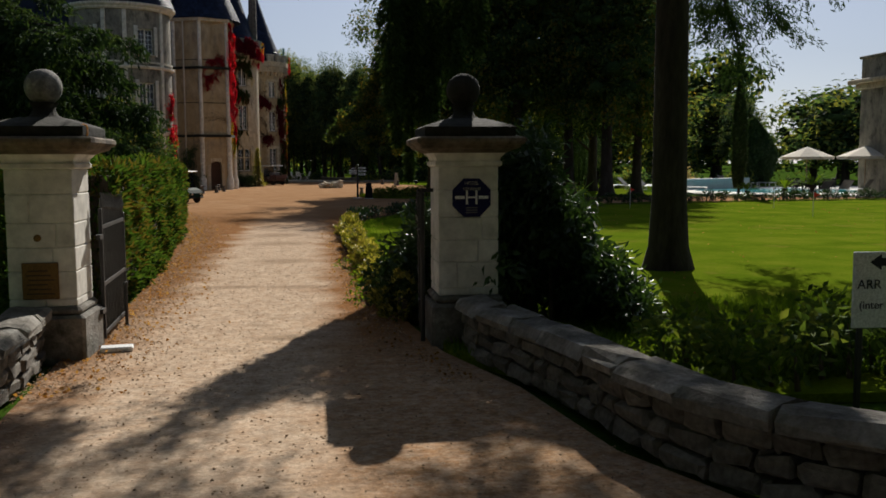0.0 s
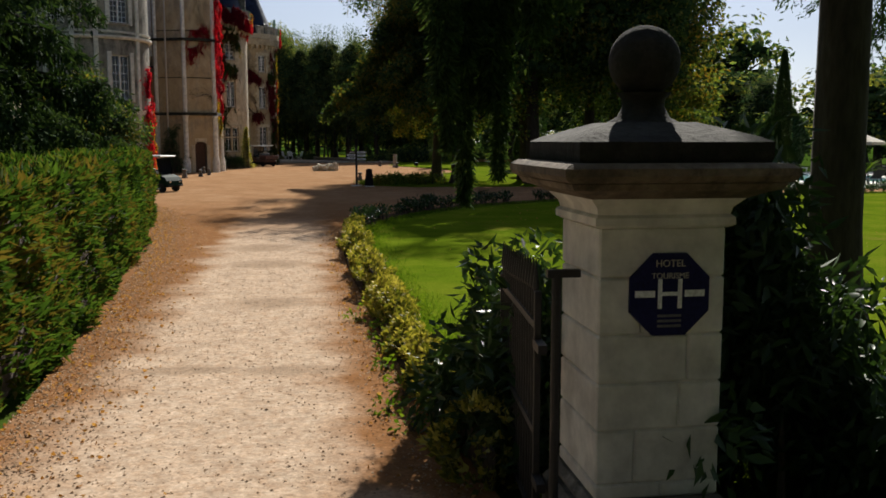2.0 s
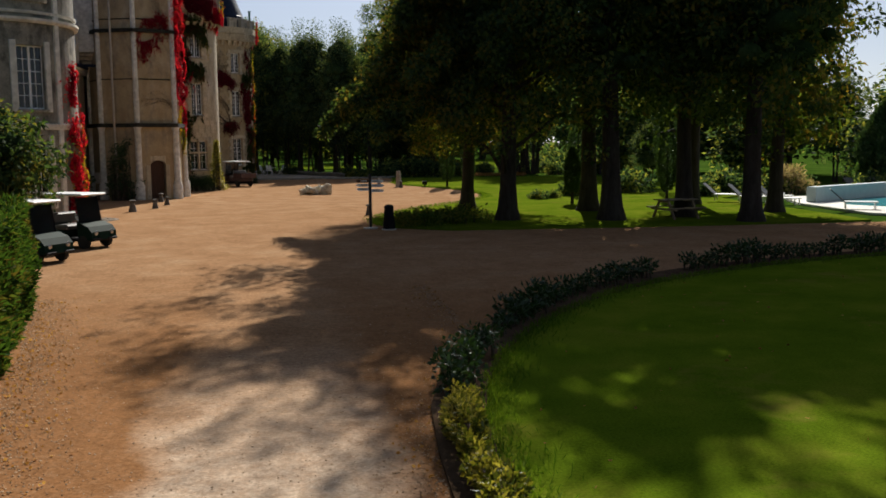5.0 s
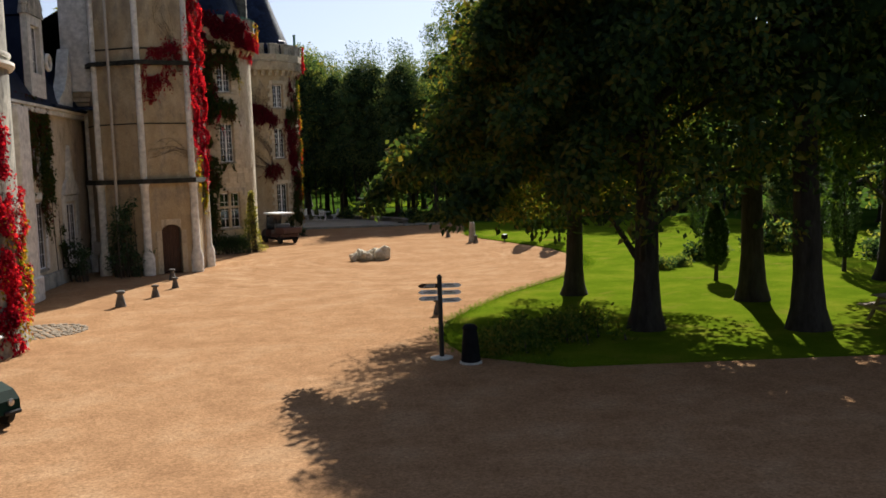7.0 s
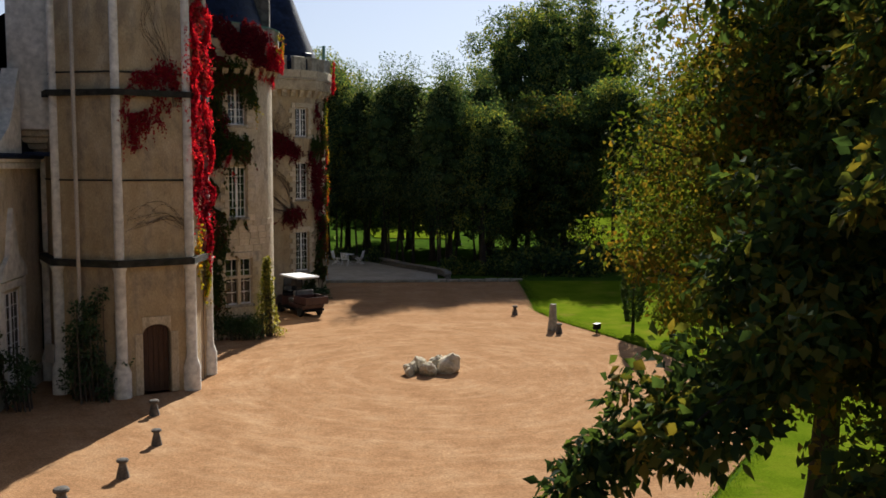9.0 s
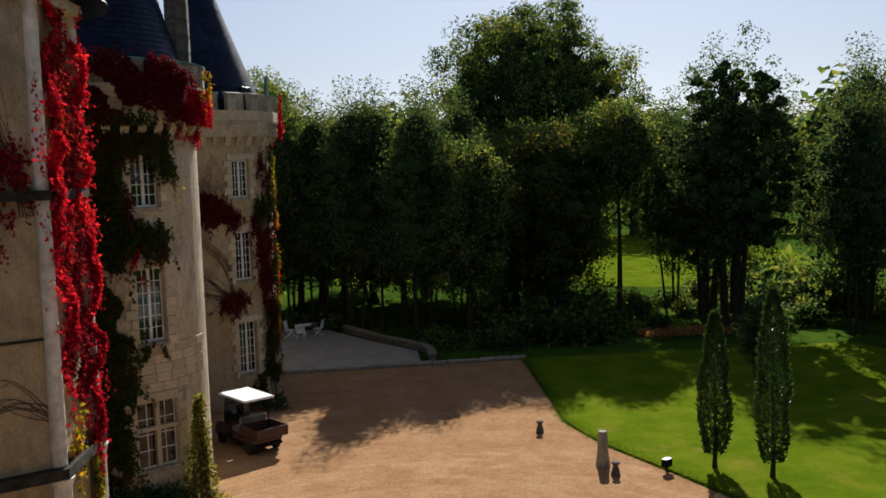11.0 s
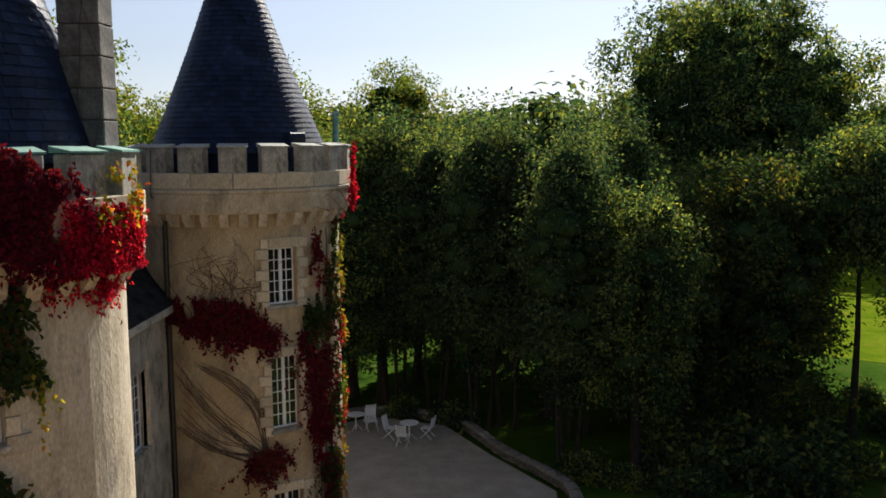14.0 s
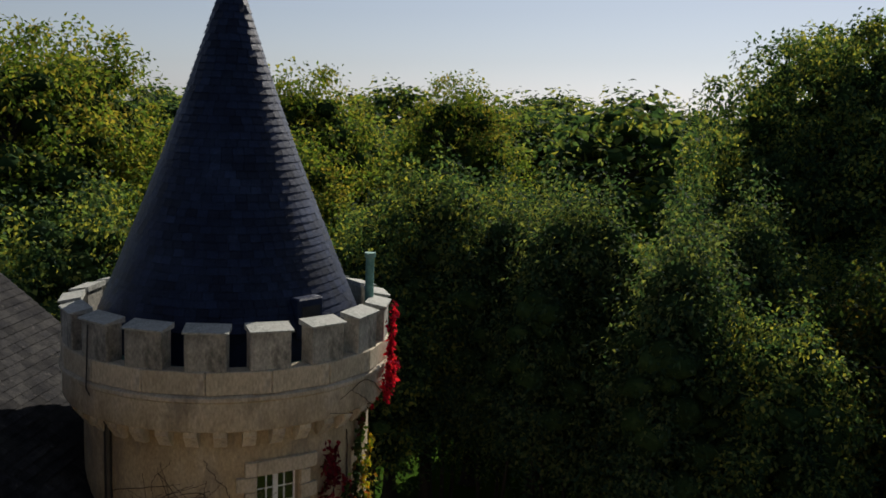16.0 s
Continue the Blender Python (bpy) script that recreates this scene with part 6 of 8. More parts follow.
# enamel hotel plaque
octo = [(0.2 * math.cos(math.tau * (k + 0.5) / 8) / math.cos(math.pi / 8), 0.2 * math.sin(math.tau * (k + 0.5) / 8) / math.cos(math.pi / 8)) for k in range(8)]
plaque = thing("hotel_plaque", "octagonal navy enamel plaque with a white letter H", "sign", pose(1.66, 9.708, 1.545))
FLAT = Matrix(((1, 0, 0, 0), (0, 0, -1, 0), (0, 1, 0, 0), (0, 0, 0, 1)))
part("plate", Shape().prism(octo, 0, 0.018, FLAT), PLAQUE_BLUE, plaque)
up = lambda x, z: Matrix.Translation((x, -0.021, z)) @ FLAT
lettering("H", 0.21, WHITE_PAINT, plaque, up(0, -0.005))
lettering("HOTEL", 0.048, LEAD_PIPE, plaque, up(0, 0.15))
lettering("TOURISME", 0.04, LEAD_PIPE, plaque, up(0, 0.09))
for x in (-0.125, 0.125):
    part("bar", Shape().box(x - 0.05, -0.022, -0.012, x + 0.05, -0.018, 0.02), WHITE_PAINT, plaque)
for z in (-0.11, -0.135, -0.16):
    part("bar", Shape().box(-0.06, -0.021, z, 0.06, -0.018, z + 0.012), VINYL, plaque)
bp = thing("wall_plaque", "square tarnished brass plaque with worn lettering", "sign", pose(-2.615, 9.588, 0.60))
part("plate", Shape().box(-0.17, 0, 0, 0.17, 0.022, 0.36, 0.006), BRASS, bp)
for k in range(6):
    part("bar", Shape().box(-0.13 + 0.02 * (k % 2), -0.003, 0.05 + 0.045 * k, 0.13 - 0.03 * (k % 3), 0.001, 0.062 + 0.045 * k), DARK_WOOD, bp)
single("bell_push", Shape().lathe([(0.035, 0), (0.035, 0.012), (0.015, 0.02), (0.015, 0.028)], 16, m=pose(-2.63, 9.612, 1.2, 90)), BRASS, "round dark bell push on the pillar", "bell push", True)
lamp = thing("beacon_lamp", "amber warning beacon on the gate pillar", "lamp", pose(-2.16, 9.62, 2.155))
part("base", Shape().lathe([(0.05, 0), (0.05, 0.03)], 16), IRON, lamp)
part("lens", Shape().lathe([(0.042, 0.03), (0.042, 0.11), (0.03, 0.14), (0.005, 0.15)], 16), AMBER, lamp, smooth=True)


def gate_leaf(label, at, w=1.55, h=1.45):
    """A wrought-iron gate leaf, open: stiles, rails, pointed bars, lower sheet."""
    t = thing("iron_gate", label, "gate", at)
    part("stile", Shape().box(0, -0.02, 0.06, 0.04, 0.02, h, 0.004), IRON, t)
    part("stile", Shape().box(w - 0.04, -0.02, 0.06, w, 0.02, h - 0.12, 0.004), IRON, t)
    for z in (0.1, 0.62, h - 0.22):
        part("rail", Shape().box(0.04, -0.016, z, w - 0.04, 0.016, z + 0.04), IRON, t)
    bar = Shape().lathe([(0.010, 0.1), (0.010, h - 0.05), (0.022, h - 0.02), (0.003, h + 0.14)], 6).mesh("bar", IRON)
    n = int((w - 0.1) / 0.095)
    for k in range(n):
        part("bar", bar, None, t, at=pose(0.09 + k * (w - 0.13) / (n - 1), 0, 0.03 * math.cos(4 * k / n)))
    part("hinge", Shape().box(-0.16, -0.025, 0.35, 0.03, 0.025, 0.4), IRON, t)
    part("hinge", Shape().box(-0.16, -0.025, h - 0.32, 0.03, 0.025, h - 0.27), IRON, t)
    return t


gate_leaf("open black wrought-iron gate leaf with pointed bars", pose(1.2, 10.42, 0, 0, 0, 85))
gate_leaf("open black wrought-iron gate leaf with pointed bars", pose(-2.2, 10.32, 0, 0, 0, 93))
single("gate_stop_plate", Shape().box(-0.16, -0.09, 0, 0.16, 0.09, 0.05, 0.01), WHITE_PAINT, "white painted metal ground plate at the gate", "plate", at=pose(-2.0, 9.95, 0, 0, 0, 8))
bol = thing("bollard_light", "slim dark metal post beside the hedge", "post", pose(-2.2, 11.5, 0))
part("pole", Shape().lathe([(0.035, 0), (0.02, 0.02), (0.02, 0.46), (0.026, 0.47), (0.026, 0.52)], 12), IRON, bol)
post = thing("gate_post", "black iron gate stay post by the pillar", "post", pose(1.17, 9.95, 0))
part("pole", Shape().lathe([(0.025, 0), (0.025, 1.62)], 10), IRON, post)
part("arm", Shape().box(-0.05, -0.02, 1.6, 0.12, 0.02, 1.64), IRON, post)


def rubble_wall(label, line, h, thick, seed, side):
    """A low curving wall: rough stones in courses under rounded cope stones."""
    g = np.random.RandomState(seed)
    t = thing("low_wall", label, "wall")
    pts = [Vector((*p, 0)) for p in smooth_line(line, 0.12)]
    dist = [0.0]
    for a, b in zip(pts, pts[1:]):
        dist.append(dist[-1] + (b - a).length)

    def at(s):
        k = min(max(int(np.searchsorted(dist, s)) - 1, 0), len(pts) - 2)
        d = pts[k + 1] - pts[k]
        return pts[k] + d * ((s - dist[k]) / max(dist[k + 1] - dist[k], 1e-6)), math.degrees(math.atan2(d.y, d.x))
    for row in range(3):
        s, z, hh = 0.0, row * h * 0.26, h * 0.26
        while s < dist[-1] - 0.1:
            w = 0.22 + 0.22 * g.rand()
            p, a = at(min(s + w / 2, dist[-1]))
            inset = 0.035 * g.rand()
            st = Shape().box(-w / 2 + 0.008, inset, 0.006, w / 2 - 0.008, thick - inset, hh - 0.006, 0.03)
            st.v = [tuple(np.array(q) + 0.011 * g.normal(size=3)) for q in st.v]
            part("stone", st, MOSSY, t, at=pose(p.x, p.y, z, 0, 0, a + (0 if side > 0 else 180)))
            s += w
    s = 0.0
    while s < dist[-1] - 0.1:
        w = 0.5 + 0.3 * g.rand()
        p, a = at(min(s + w / 2, dist[-1]))
        y0, y1, z0 = -0.05, thick + 0.05, h * 0.78
        prof = [(y0, z0), (y0, z0 + 0.05), (y0 + 0.06, h - 0.01), (y0 + 0.14, h), (y1 - 0.14, h), (y1 - 0.06, h - 0.01), (y1, z0 + 0.05), (y1, z0)]
        m = Matrix(((0, 0, 1, 0), (1, 0, 0, 0), (0, 1, 0, 0), (0, 0, 0, 1)))
        cs = Shape().prism(prof, -w / 2 + 0.006, w / 2 - 0.006, m)
        cs.v = [tuple(np.array(q) + 0.013 * g.normal(size=3)) for q in cs.v]
        part("cope_stone", cs, MOSSY, t, at=pose(p.x, p.y, 0.012 * g.rand(), g.rand() - 0.5, 0, a + (0 if side > 0 else 180)))
        s += w
    return t


rubble_wall("low curving wall of mossy weathered stone", [(7.5, 2.9), (5.2, 3.3), (3.9, 3.8), (3.0, 4.4), (2.4, 5.1), (2.12, 5.9), (1.98, 6.8), (1.78, 7.8), (1.55, 8.8), (1.5, 9.55)], 0.55, 0.32, 3, -1)
rubble_wall("low curving wall of pale weathered stone", [(-2.55, 9.5), (-2.42, 8.4), (-2.42, 7.2), (-2.75, 5.8), (-3.4, 4.4), (-4.6, 3.2)], 0.55, 0.34, 4, -1)

# arrival board on posts behind the wall
board = thing("arrival_board", "white arrival sign board with dark lettering on posts", "sign", pose(4.36, 6.55, 0, 0, 0, -3))
part("panel", Shape().box(-0.36, -0.012, 0.66, 0.36, 0.012, 1.23, 0.004), WHITE_PAINT, board)
for x in (-0.28, 0.28):
    part("post", Shape().box(x - 0.02, 0.013, 0, x + 0.02, 0.05, 1.2, 0.004), IRON, board)
bw = lambda x, z: Matrix.Translation((x, -0.016, z)) @ FLAT
part("arrow", Shape().prism([(-0.24, 0), (-0.15, 0.06), (-0.15, 0.03), (0.05, 0.03), (0.05, -0.03), (-0.15, -0.03), (-0.15, -0.06)], 0, 0.003, Matrix.Translation((0, -0.0125, 1.155)) @ FLAT), INK, board)
lettering("ARR", 0.10, INK, board, bw(-0.24, 0.985))
lettering("(inter", 0.085, INK, board, bw(-0.22, 0.83))
lettering("in", 0.085, INK, board, bw(-0.07, 0.71))

# finger post and bin on the court's corner
fp = thing("finger_post", "black finger post with white direction boards", "signpost", pose(2.42, 51.4, 0))
part("foot", Shape().lathe([(0.26, 0), (0.26, 0.03), (0.07, 0.05)], 18), STONE_WHITE, fp)
part("pole", Shape().lathe([(0.055, 0.03), (0.055, 1.84), (0.07, 1.86), (0.02, 1.93)], 12), IRON, fp)
for k, (z, side, mat) in enumerate(((1.62, -1, DARK_WOOD), (1.48, -1, WHITE_PAINT), (1.62, 1, WHITE_PAINT), (1.46, 1, WHITE_PAINT), (1.34, -1, WHITE_PAINT), (1.28, 1, WHITE_PAINT))):
    b = part("arm", Shape().prism([(0.05, 0), (0.42, 0), (0.5, 0.05), (0.42, 0.10), (0.05, 0.10)], -0.01, 0.01, pose(0, 0, 0, 90)), mat, fp, "white painted direction board" if mat is WHITE_PAINT else "dark direction board", at=pose(0, 0, z, 0, 0, (-14 if side > 0 else 172) + 3 * k))
    for j in range(2):
        part("bar", Shape().box(0.1, -0.0125, 0.03 + 0.035 * j, 0.36 - 0.06 * j, 0.0125, 0.045 + 0.035 * j), INK if mat is WHITE_PAINT else WHITE_PAINT, b)
bn = thing("litter_bin", "dark green metal litter bin beside the signpost", "bin", pose(3.0, 50.75, 0))
part("foot", Shape().lathe([(0.25, 0), (0.25, 0.04)], 20), STONE_WHITE, bn)
part("body", Shape().lathe([(0.2, 0.04), (0.22, 0.06), (0.19, 0.4), (0.16, 0.72), (0.15, 0.76)], 20), CART_BLACK, bn, smooth=True)
part("lid", Shape().lathe([(0.17, 0.76), (0.17, 0.80), (0.12, 0.86), (0.03, 0.88)], 20), CART_BLACK, bn, smooth=True)

# staddle stones round the court
g = np.random.RandomState(77)
STADDLES = [(-7.3, 62.35, 0), (-6.58, 64.4, 0), (-6.32, 66.8, 0), (-6.95, 69.6, 0), (6.35, 85.9, 1), (7.35, 81.0, 1), (2.95, 57.6, 1)]
first = None
for x, y, kk in STADDLES:
    if first is None:
        first = thing("staddle_stone", "grey tapering staddle stone with a small round head", "staddle stone", pose(x, y, 0, 0, 0, 20) @ Matrix.Scale(0.8, 4), "staddle stones")
        part("shaft", Shape().lathe([(0.23, -0.02), (0.22, 0.08), (0.17, 0.30), (0.115, 0.50), (0.12, 0.54)], 10), STADDLE, first, smooth=True)
        part("head", Shape().lathe([(0.12, 0.53), (0.19, 0.56), (0.21, 0.61), (0.18, 0.66), (0.06, 0.69)], 16), STADDLE, first, "mushroom-shaped head", True)
    else:
        copy_thing(first, pose(x, y, 0, 0, 0, 90 * g.rand()) @ Matrix.Scale(0.76 + 0.1 * g.rand(), 4))
single("stone_column", Shape().lathe([(0.24, -0.02), (0.22, 0.1), (0.17, 0.5), (0.15, 1.0), (0.13, 1.1)], 12), STONE_GREY, "short dark tapering stone column by the lawn", "stone column", True, pose(7.3, 82.0, 0))
sp = thing("flood_light", "small box-shaped garden floodlight on the grass edge", "lamp", pose(8.95, 80.9, 0, 0, 0, 30))
part("foot", Shape().box(-0.03, -0.03, 0, 0.03, 0.03, 0.2), IRON, sp)
part("housing", Shape().box(-0.16, -0.1, 0.18, 0.16, 0.1, 0.42, 0.02), CART_BLACK, sp)
part("lens", Shape().box(-0.14, -0.09, 0.421, 0.14, 0.09, 0.43), WHITE_PAINT, sp)
# round patch of pale cobbles set in the gravel
cob = thing("cobble_patch", "round patch of pale cobbles set in the gravel", "paving", pose(-8.5, 57.9, 0), kind="structure")
gc = np.random.RandomState(19)
stone = Shape().lathe([(0.10, -0.02), (0.11, 0.01), (0.085, 0.03), (0.02, 0.036)], 7).mesh("cobble", COBBLE)
for ring in range(7):
    m = max(1, 6 * ring)
    for k in range(m):
        a = math.tau * (k + 0.3 * gc.rand()) / m
        part("cobble", stone, None, cob, at=pose((0.2 * ring + 0.05 * gc.rand()) * math.cos(a), (0.2 * ring + 0.05 * gc.rand()) * math.sin(a), -0.018 * gc.rand(), 0, 0, 360 * gc.rand()))
# rock pile in the court
for k, (x, y, r, h, rz) in enumerate(((0.62, 74.15, 0.27, 0.36, 10), (0.95, 74.45, 0.36, 0.46, 60), (1.2, 73.95, 0.42, 0.36, 120), (1.55, 74.5, 0.34, 0.50, 200), (1.95, 74.25, 0.50, 0.52, 30), (0.55, 73.9, 0.22, 0.26, 80))):
    gg = np.random.RandomState(300 + k)
    bm = bmesh.new()
    bmesh.ops.create_icosphere(bm, subdivisions=3, radius=1.0)
    cuts = unit(gg.normal(size=(9, 3)))
    for v in bm.verts:
        p = np.array(v.co)
        for c in cuts:
            over = p @ c - (0.62 + 0.1 * abs(c[0]))
            if over > 0:
                p = p - c * over * 0.85
        p *= 1 + 0.2 * noise.noise(Vector(p) * 2.6 + Vector((k * 5.0, 0, 0)))
        v.co = (p[0] * r, p[1] * r * 0.85, (p[2] + 0.62) * h * 0.84)
    me = bpy.data.meshes.new("boulder")
    bm.to_mesh(me)
    bm.free()
    me.materials.append(ROCK)
    single("boulder", me, ROCK, "pale angular boulder in a pile on the gravel", "boulder", at=pose(x, y, -0.02, 0, 0, rz), group="rock pile")


def wheel(parent, x, y, r=0.23, w=0.16):
    m = pose(x, y, r, 0, 90, 0)
    t = part("wheel", Shape().lathe([(r * 0.55, -w / 2), (r * 0.93, -w / 2), (r, -w / 2 + 0.03), (r, w / 2 - 0.03), (r * 0.93, w / 2), (r * 0.55, w / 2)], 24, m=m), RUBBER, parent, "black rubber tyre", True)
    part("rim", Shape().lathe([(r * 0.56, -w * 0.4), (r * 0.5, -w * 0.3), (r * 0.15, -w * 0.36), (0.01, -w * 0.38)], 16, m=m).lathe([(r * 0.56, w * 0.4), (r * 0.5, w * 0.3), (r * 0.15, w * 0.36), (0.01, w * 0.38)], 16, m=m), CHROME, t)


def golf_cart(label, at, paint, flatbed=False):
    """Open golf cart facing -y: chassis, cowl, seats, roof on struts, screen, wheels; flatbed: a load box behind."""
    t = thing("golf_cart", label, "golf cart", at, "golf carts")
    L = 1.45 if flatbed else 1.15
    part("chassis", Shape().box(-0.56, -1.1, 0.24, 0.56, L, 0.36, 0.03), CART_BLACK, t)
    cowl = Shape().prism([(-1.22, 0.30), (-1.20, 0.56), (-1.05, 0.74), (-0.72, 0.86), (-0.60, 0.86), (-0.62, 0.36), (-0.75, 0.30)], -0.57, 0.57, Matrix(((0, 0, 1, 0), (1, 0, 0, 0), (0, 1, 0, 0), (0, 0, 0, 1))))
    part("cowl", cowl, paint, t, "curved painted front cowl")
    for x in (-0.36, 0.36):
        part("headlight", Shape().lathe([(0.075, 0), (0.07, 0.02), (0.02, 0.03)], 14, m=pose(x, -1.205, 0.52, 90)), CHROME, t)
        part("bumper", Shape().box(x - 0.2, -1.28, 0.28, x + 0.2, -1.2, 0.36, 0.02), RUBBER, t)
    part("fender", Shape().box(-0.58, 0.0, 0.36, 0.58, L, 0.60, 0.06), paint, t)
    part("seat", Shape().box(-0.52, -0.12, 0.60, 0.52, 0.42, 0.78, 0.05), VINYL, t)
    part("backrest", Shape().box(-0.52, 0.40, 0.80, 0.52, 0.52, 1.16, 0.05), VINYL, t)
    part("dash", Shape().box(-0.5, -0.64, 0.78, 0.5, -0.5, 0.92, 0.03), CART_BLACK, t)
    part("steering_wheel", Shape().lathe([(0.15, -0.012), (0.17, 0), (0.15, 0.012), (0.14, 0)], 20, m=pose(-0.25, -0.38, 0.98, 55)), RUBBER, t)
    for x in (-0.5, 0.5):
        part("strut", Shape().tube([(x, -0.66, 0.85), (x * 0.98, -0.5, 1.74)], 0.018, 6), CART_BLACK, t)
        part("strut", Shape().tube([(x, 0.7, 0.6), (x * 0.98, 0.66, 1.74)], 0.018, 6), CART_BLACK, t)
    part("windscreen", Shape().add([(-0.48, -0.65, 0.88), (0.48, -0.65, 0.88), (0.47, -0.52, 1.68), (-0.47, -0.52, 1.68), (-0.48, -0.643, 0.88), (0.48, -0.643, 0.88), (0.47, -0.513, 1.68), (-0.47, -0.513, 1.68)], [(0, 1, 2, 3), (7, 6, 5, 4), (0, 4, 5, 1), (2, 6, 7, 3)]), GLASS, t)
    part("roof", Shape().box(-0.60, -0.85, 1.74, 0.60, 0.98 if not flatbed else 1.0, 1.82, 0.05), WHITE_PAINT, t, "white moulded canopy roof")
    if flatbed:
        for x0, x1, y0, y1 in ((-0.6, -0.56, 0.62, 1.75), (0.56, 0.6, 0.62, 1.75), (-0.6, 0.6, 1.72, 1.76), (-0.6, 0.6, 0.6, 0.64)):
            part("box_side", Shape().box(x0, y0, 0.62, x1, y1, 0.95, 0.008), CART_BROWN, t)
        part("box_floor", Shape().box(-0.58, 0.62, 0.6, 0.58, 1.74, 0.64), CART_BLACK, t)
    else:
        part("bag_rack", Shape().box(-0.45, 0.78, 0.62, 0.45, 1.2, 0.72, 0.03).box(-0.45, 0.76, 0.72, 0.45, 0.8, 1.15, 0.01), CART_BLACK, t)
    for x in (-0.50, 0.50):
        for y in (-0.82, 0.78 if not flatbed else 1.05):
            wheel(t, x, y)
    return t


golf_cart("dark green golf cart with white canopy roof", pose(-7.2, 44.4, 0, 0, 0, 60) @ Matrix.Scale(0.88, 4), CART_GREEN)
golf_cart("very dark green golf cart with white canopy roof", pose(-6.7, 47.85, 0, 0, 0, 58) @ Matrix.Scale(0.88, 4), CART_GREEN)
golf_cart("dark green golf cart with white canopy roof", pose(-7.7, 41.6, 0, 0, 0, 58) @ Matrix.Scale(0.88, 4), CART_GREEN)
golf_cart("maroon utility golf cart with load box and white roof", pose(-3.85, 87.2, 0, 0, 0, 212), CART_BROWN, True)

# picnic table under the grove
pt = thing("picnic_table", "weathered wooden picnic table with benches under the trees", "picnic table", pose(14.4, 52.6, 0, 0, 0, 12))
for k in range(5):
    part("plank", Shape().box(-0.8, -0.36 + k * 0.146, 0.71, 0.8, -0.225 + k * 0.146, 0.75, 0.006), PLANK, pt)
for y in (-0.72, 0.72):
    part("bench", Shape().box(-0.8, y - 0.13, 0.41, 0.8, y + 0.13, 0.45, 0.006), PLANK, pt)
for x in (-0.55, 0.55):
    part("crossbar", Shape().box(x - 0.04, -0.8, 0.33, x + 0.04, 0.8, 0.41, 0.005).box(x - 0.04, -0.34, 0.63, x + 0.04, 0.34, 0.71, 0.005), PLANK, pt)
    for s in (-1, 1):
        part("leg", Shape().tube([(x, s * 0.7, 0), (x, s * 0.28, 0.7)], 0.05, 4), PLANK, pt)

# pool with raised end wall, loungers, parasols
sheet("pool_deck", [(22.6, 52.5), (23.2, 58.6), (25, 63), (38, 66), (42, 62), (40, 46), (27, 46)], 0.06, STONE_WHITE, "pale stone pool surround", "paving", 0.1)
pool = thing("swimming_pool", "turquoise swimming pool with a pale raised end wall", "pool", pose(0, 0, 0))
pb = [(24.6, 57.0), (26.6, 60.6), (33.5, 62.2), (34.5, 51.2), (27.5, 51.0)]
part("water", Shape().prism(pb, 0.02, 0.075), WATER, pool, "clear turquoise water")
a, b = Vector((24.1, 58.6)), Vector((30.9, 62.2))
part("end_wall", Shape().box(0, 0, 0, (b - a).length, 0.5, 0.72, 0.03), POOL_TILE, pool, "low pale tiled wall", at=pose(a.x, a.y, 0.06, 0, 0, math.degrees(math.atan2(b.y - a.y, b.x - a.x))))


def lounger(at):
    t = thing("sun_lounger", "white sun lounger with raised back beside the pool", "sun lounger", at, "sun loungers")
    part("frame", Shape().box(-0.32, -0.95, 0.28, 0.32, 0.4, 0.33, 0.01), WHITE_PAINT, t)
    part("backrest", Shape().box(-0.3, 0, 0, 0.3, 0.75, 0.05, 0.01), VINYL, t, "dark fabric back", at=pose(0, 0.38, 0.31, 42))
    for x in (-0.28, 0.28):
        for y in (-0.85, 0.3):
            part("leg", Shape().box(x - 0.02, y - 0.02, 0, x + 0.02, y + 0.02, 0.28), WHITE_PAINT, t)
    return t


g = np.random.RandomState(9)
l0 = lounger(pose(23.2, 54.4, 0.06, 0, 0, 60))
for x, y, a in ((21.6, 57.6, 40), (21.0, 59.2, 45), (22.4, 59.6, 42), (20.6, 61.0, 50), (22.9, 61.2, 40), (27.6, 47.4, 185), (29.0, 47.7, 178), (30.6, 48.0, 182), (32.2, 48.3, 180), (33.8, 48.5, 176), (30.2, 64.2, 10), (31.8, 64.5, 12), (33.4, 64.8, 10)):
    copy_thing(l0, pose(x, y, 0.07, 0, 0, a))


def parasol(at):
    t = thing("parasol", "open cream canvas parasol over the pool terrace", "parasol", at, "parasols")
    part("foot", Shape().lathe([(0.3, 0), (0.3, 0.06), (0.05, 0.1)], 16), STONE_GREY, t)
    part("pole", Shape().lathe([(0.03, 0.08), (0.03, 2.66)], 8), PLANK, t)
    c, n = Shape(), 8
    ring = [(1.5 * math.cos(math.tau * k / n), 1.5 * math.sin(math.tau * k / n), 2.12) for k in range(n)]
    c.add([(0, 0, 2.7)] + ring + [(x * 0.99, y * 0.99, 1.97) for x, y, z in ring] + [(0, 0, 2.66)] + [(x * 0.985, y * 0.985, 2.09) for x, y, z in ring],
          [(0, 1 + k, 1 + (k + 1) % n) for k in range(n)] + [(1 + k, 9 + k, 9 + (k + 1) % n, 1 + (k + 1) % n) for k in range(n)] + [(17, 18 + (k + 1) % n, 18 + k) for k in range(n)])
    part("canopy", c, CANVAS, t, "cream canvas canopy")
    for k in range(n):
        x, y, z = ring[k]
        part("rib", Shape().tube([(0, 0, 2.64), (x * 0.97, y * 0.97, 2.08)], 0.012, 5), PLANK, t)
    return t


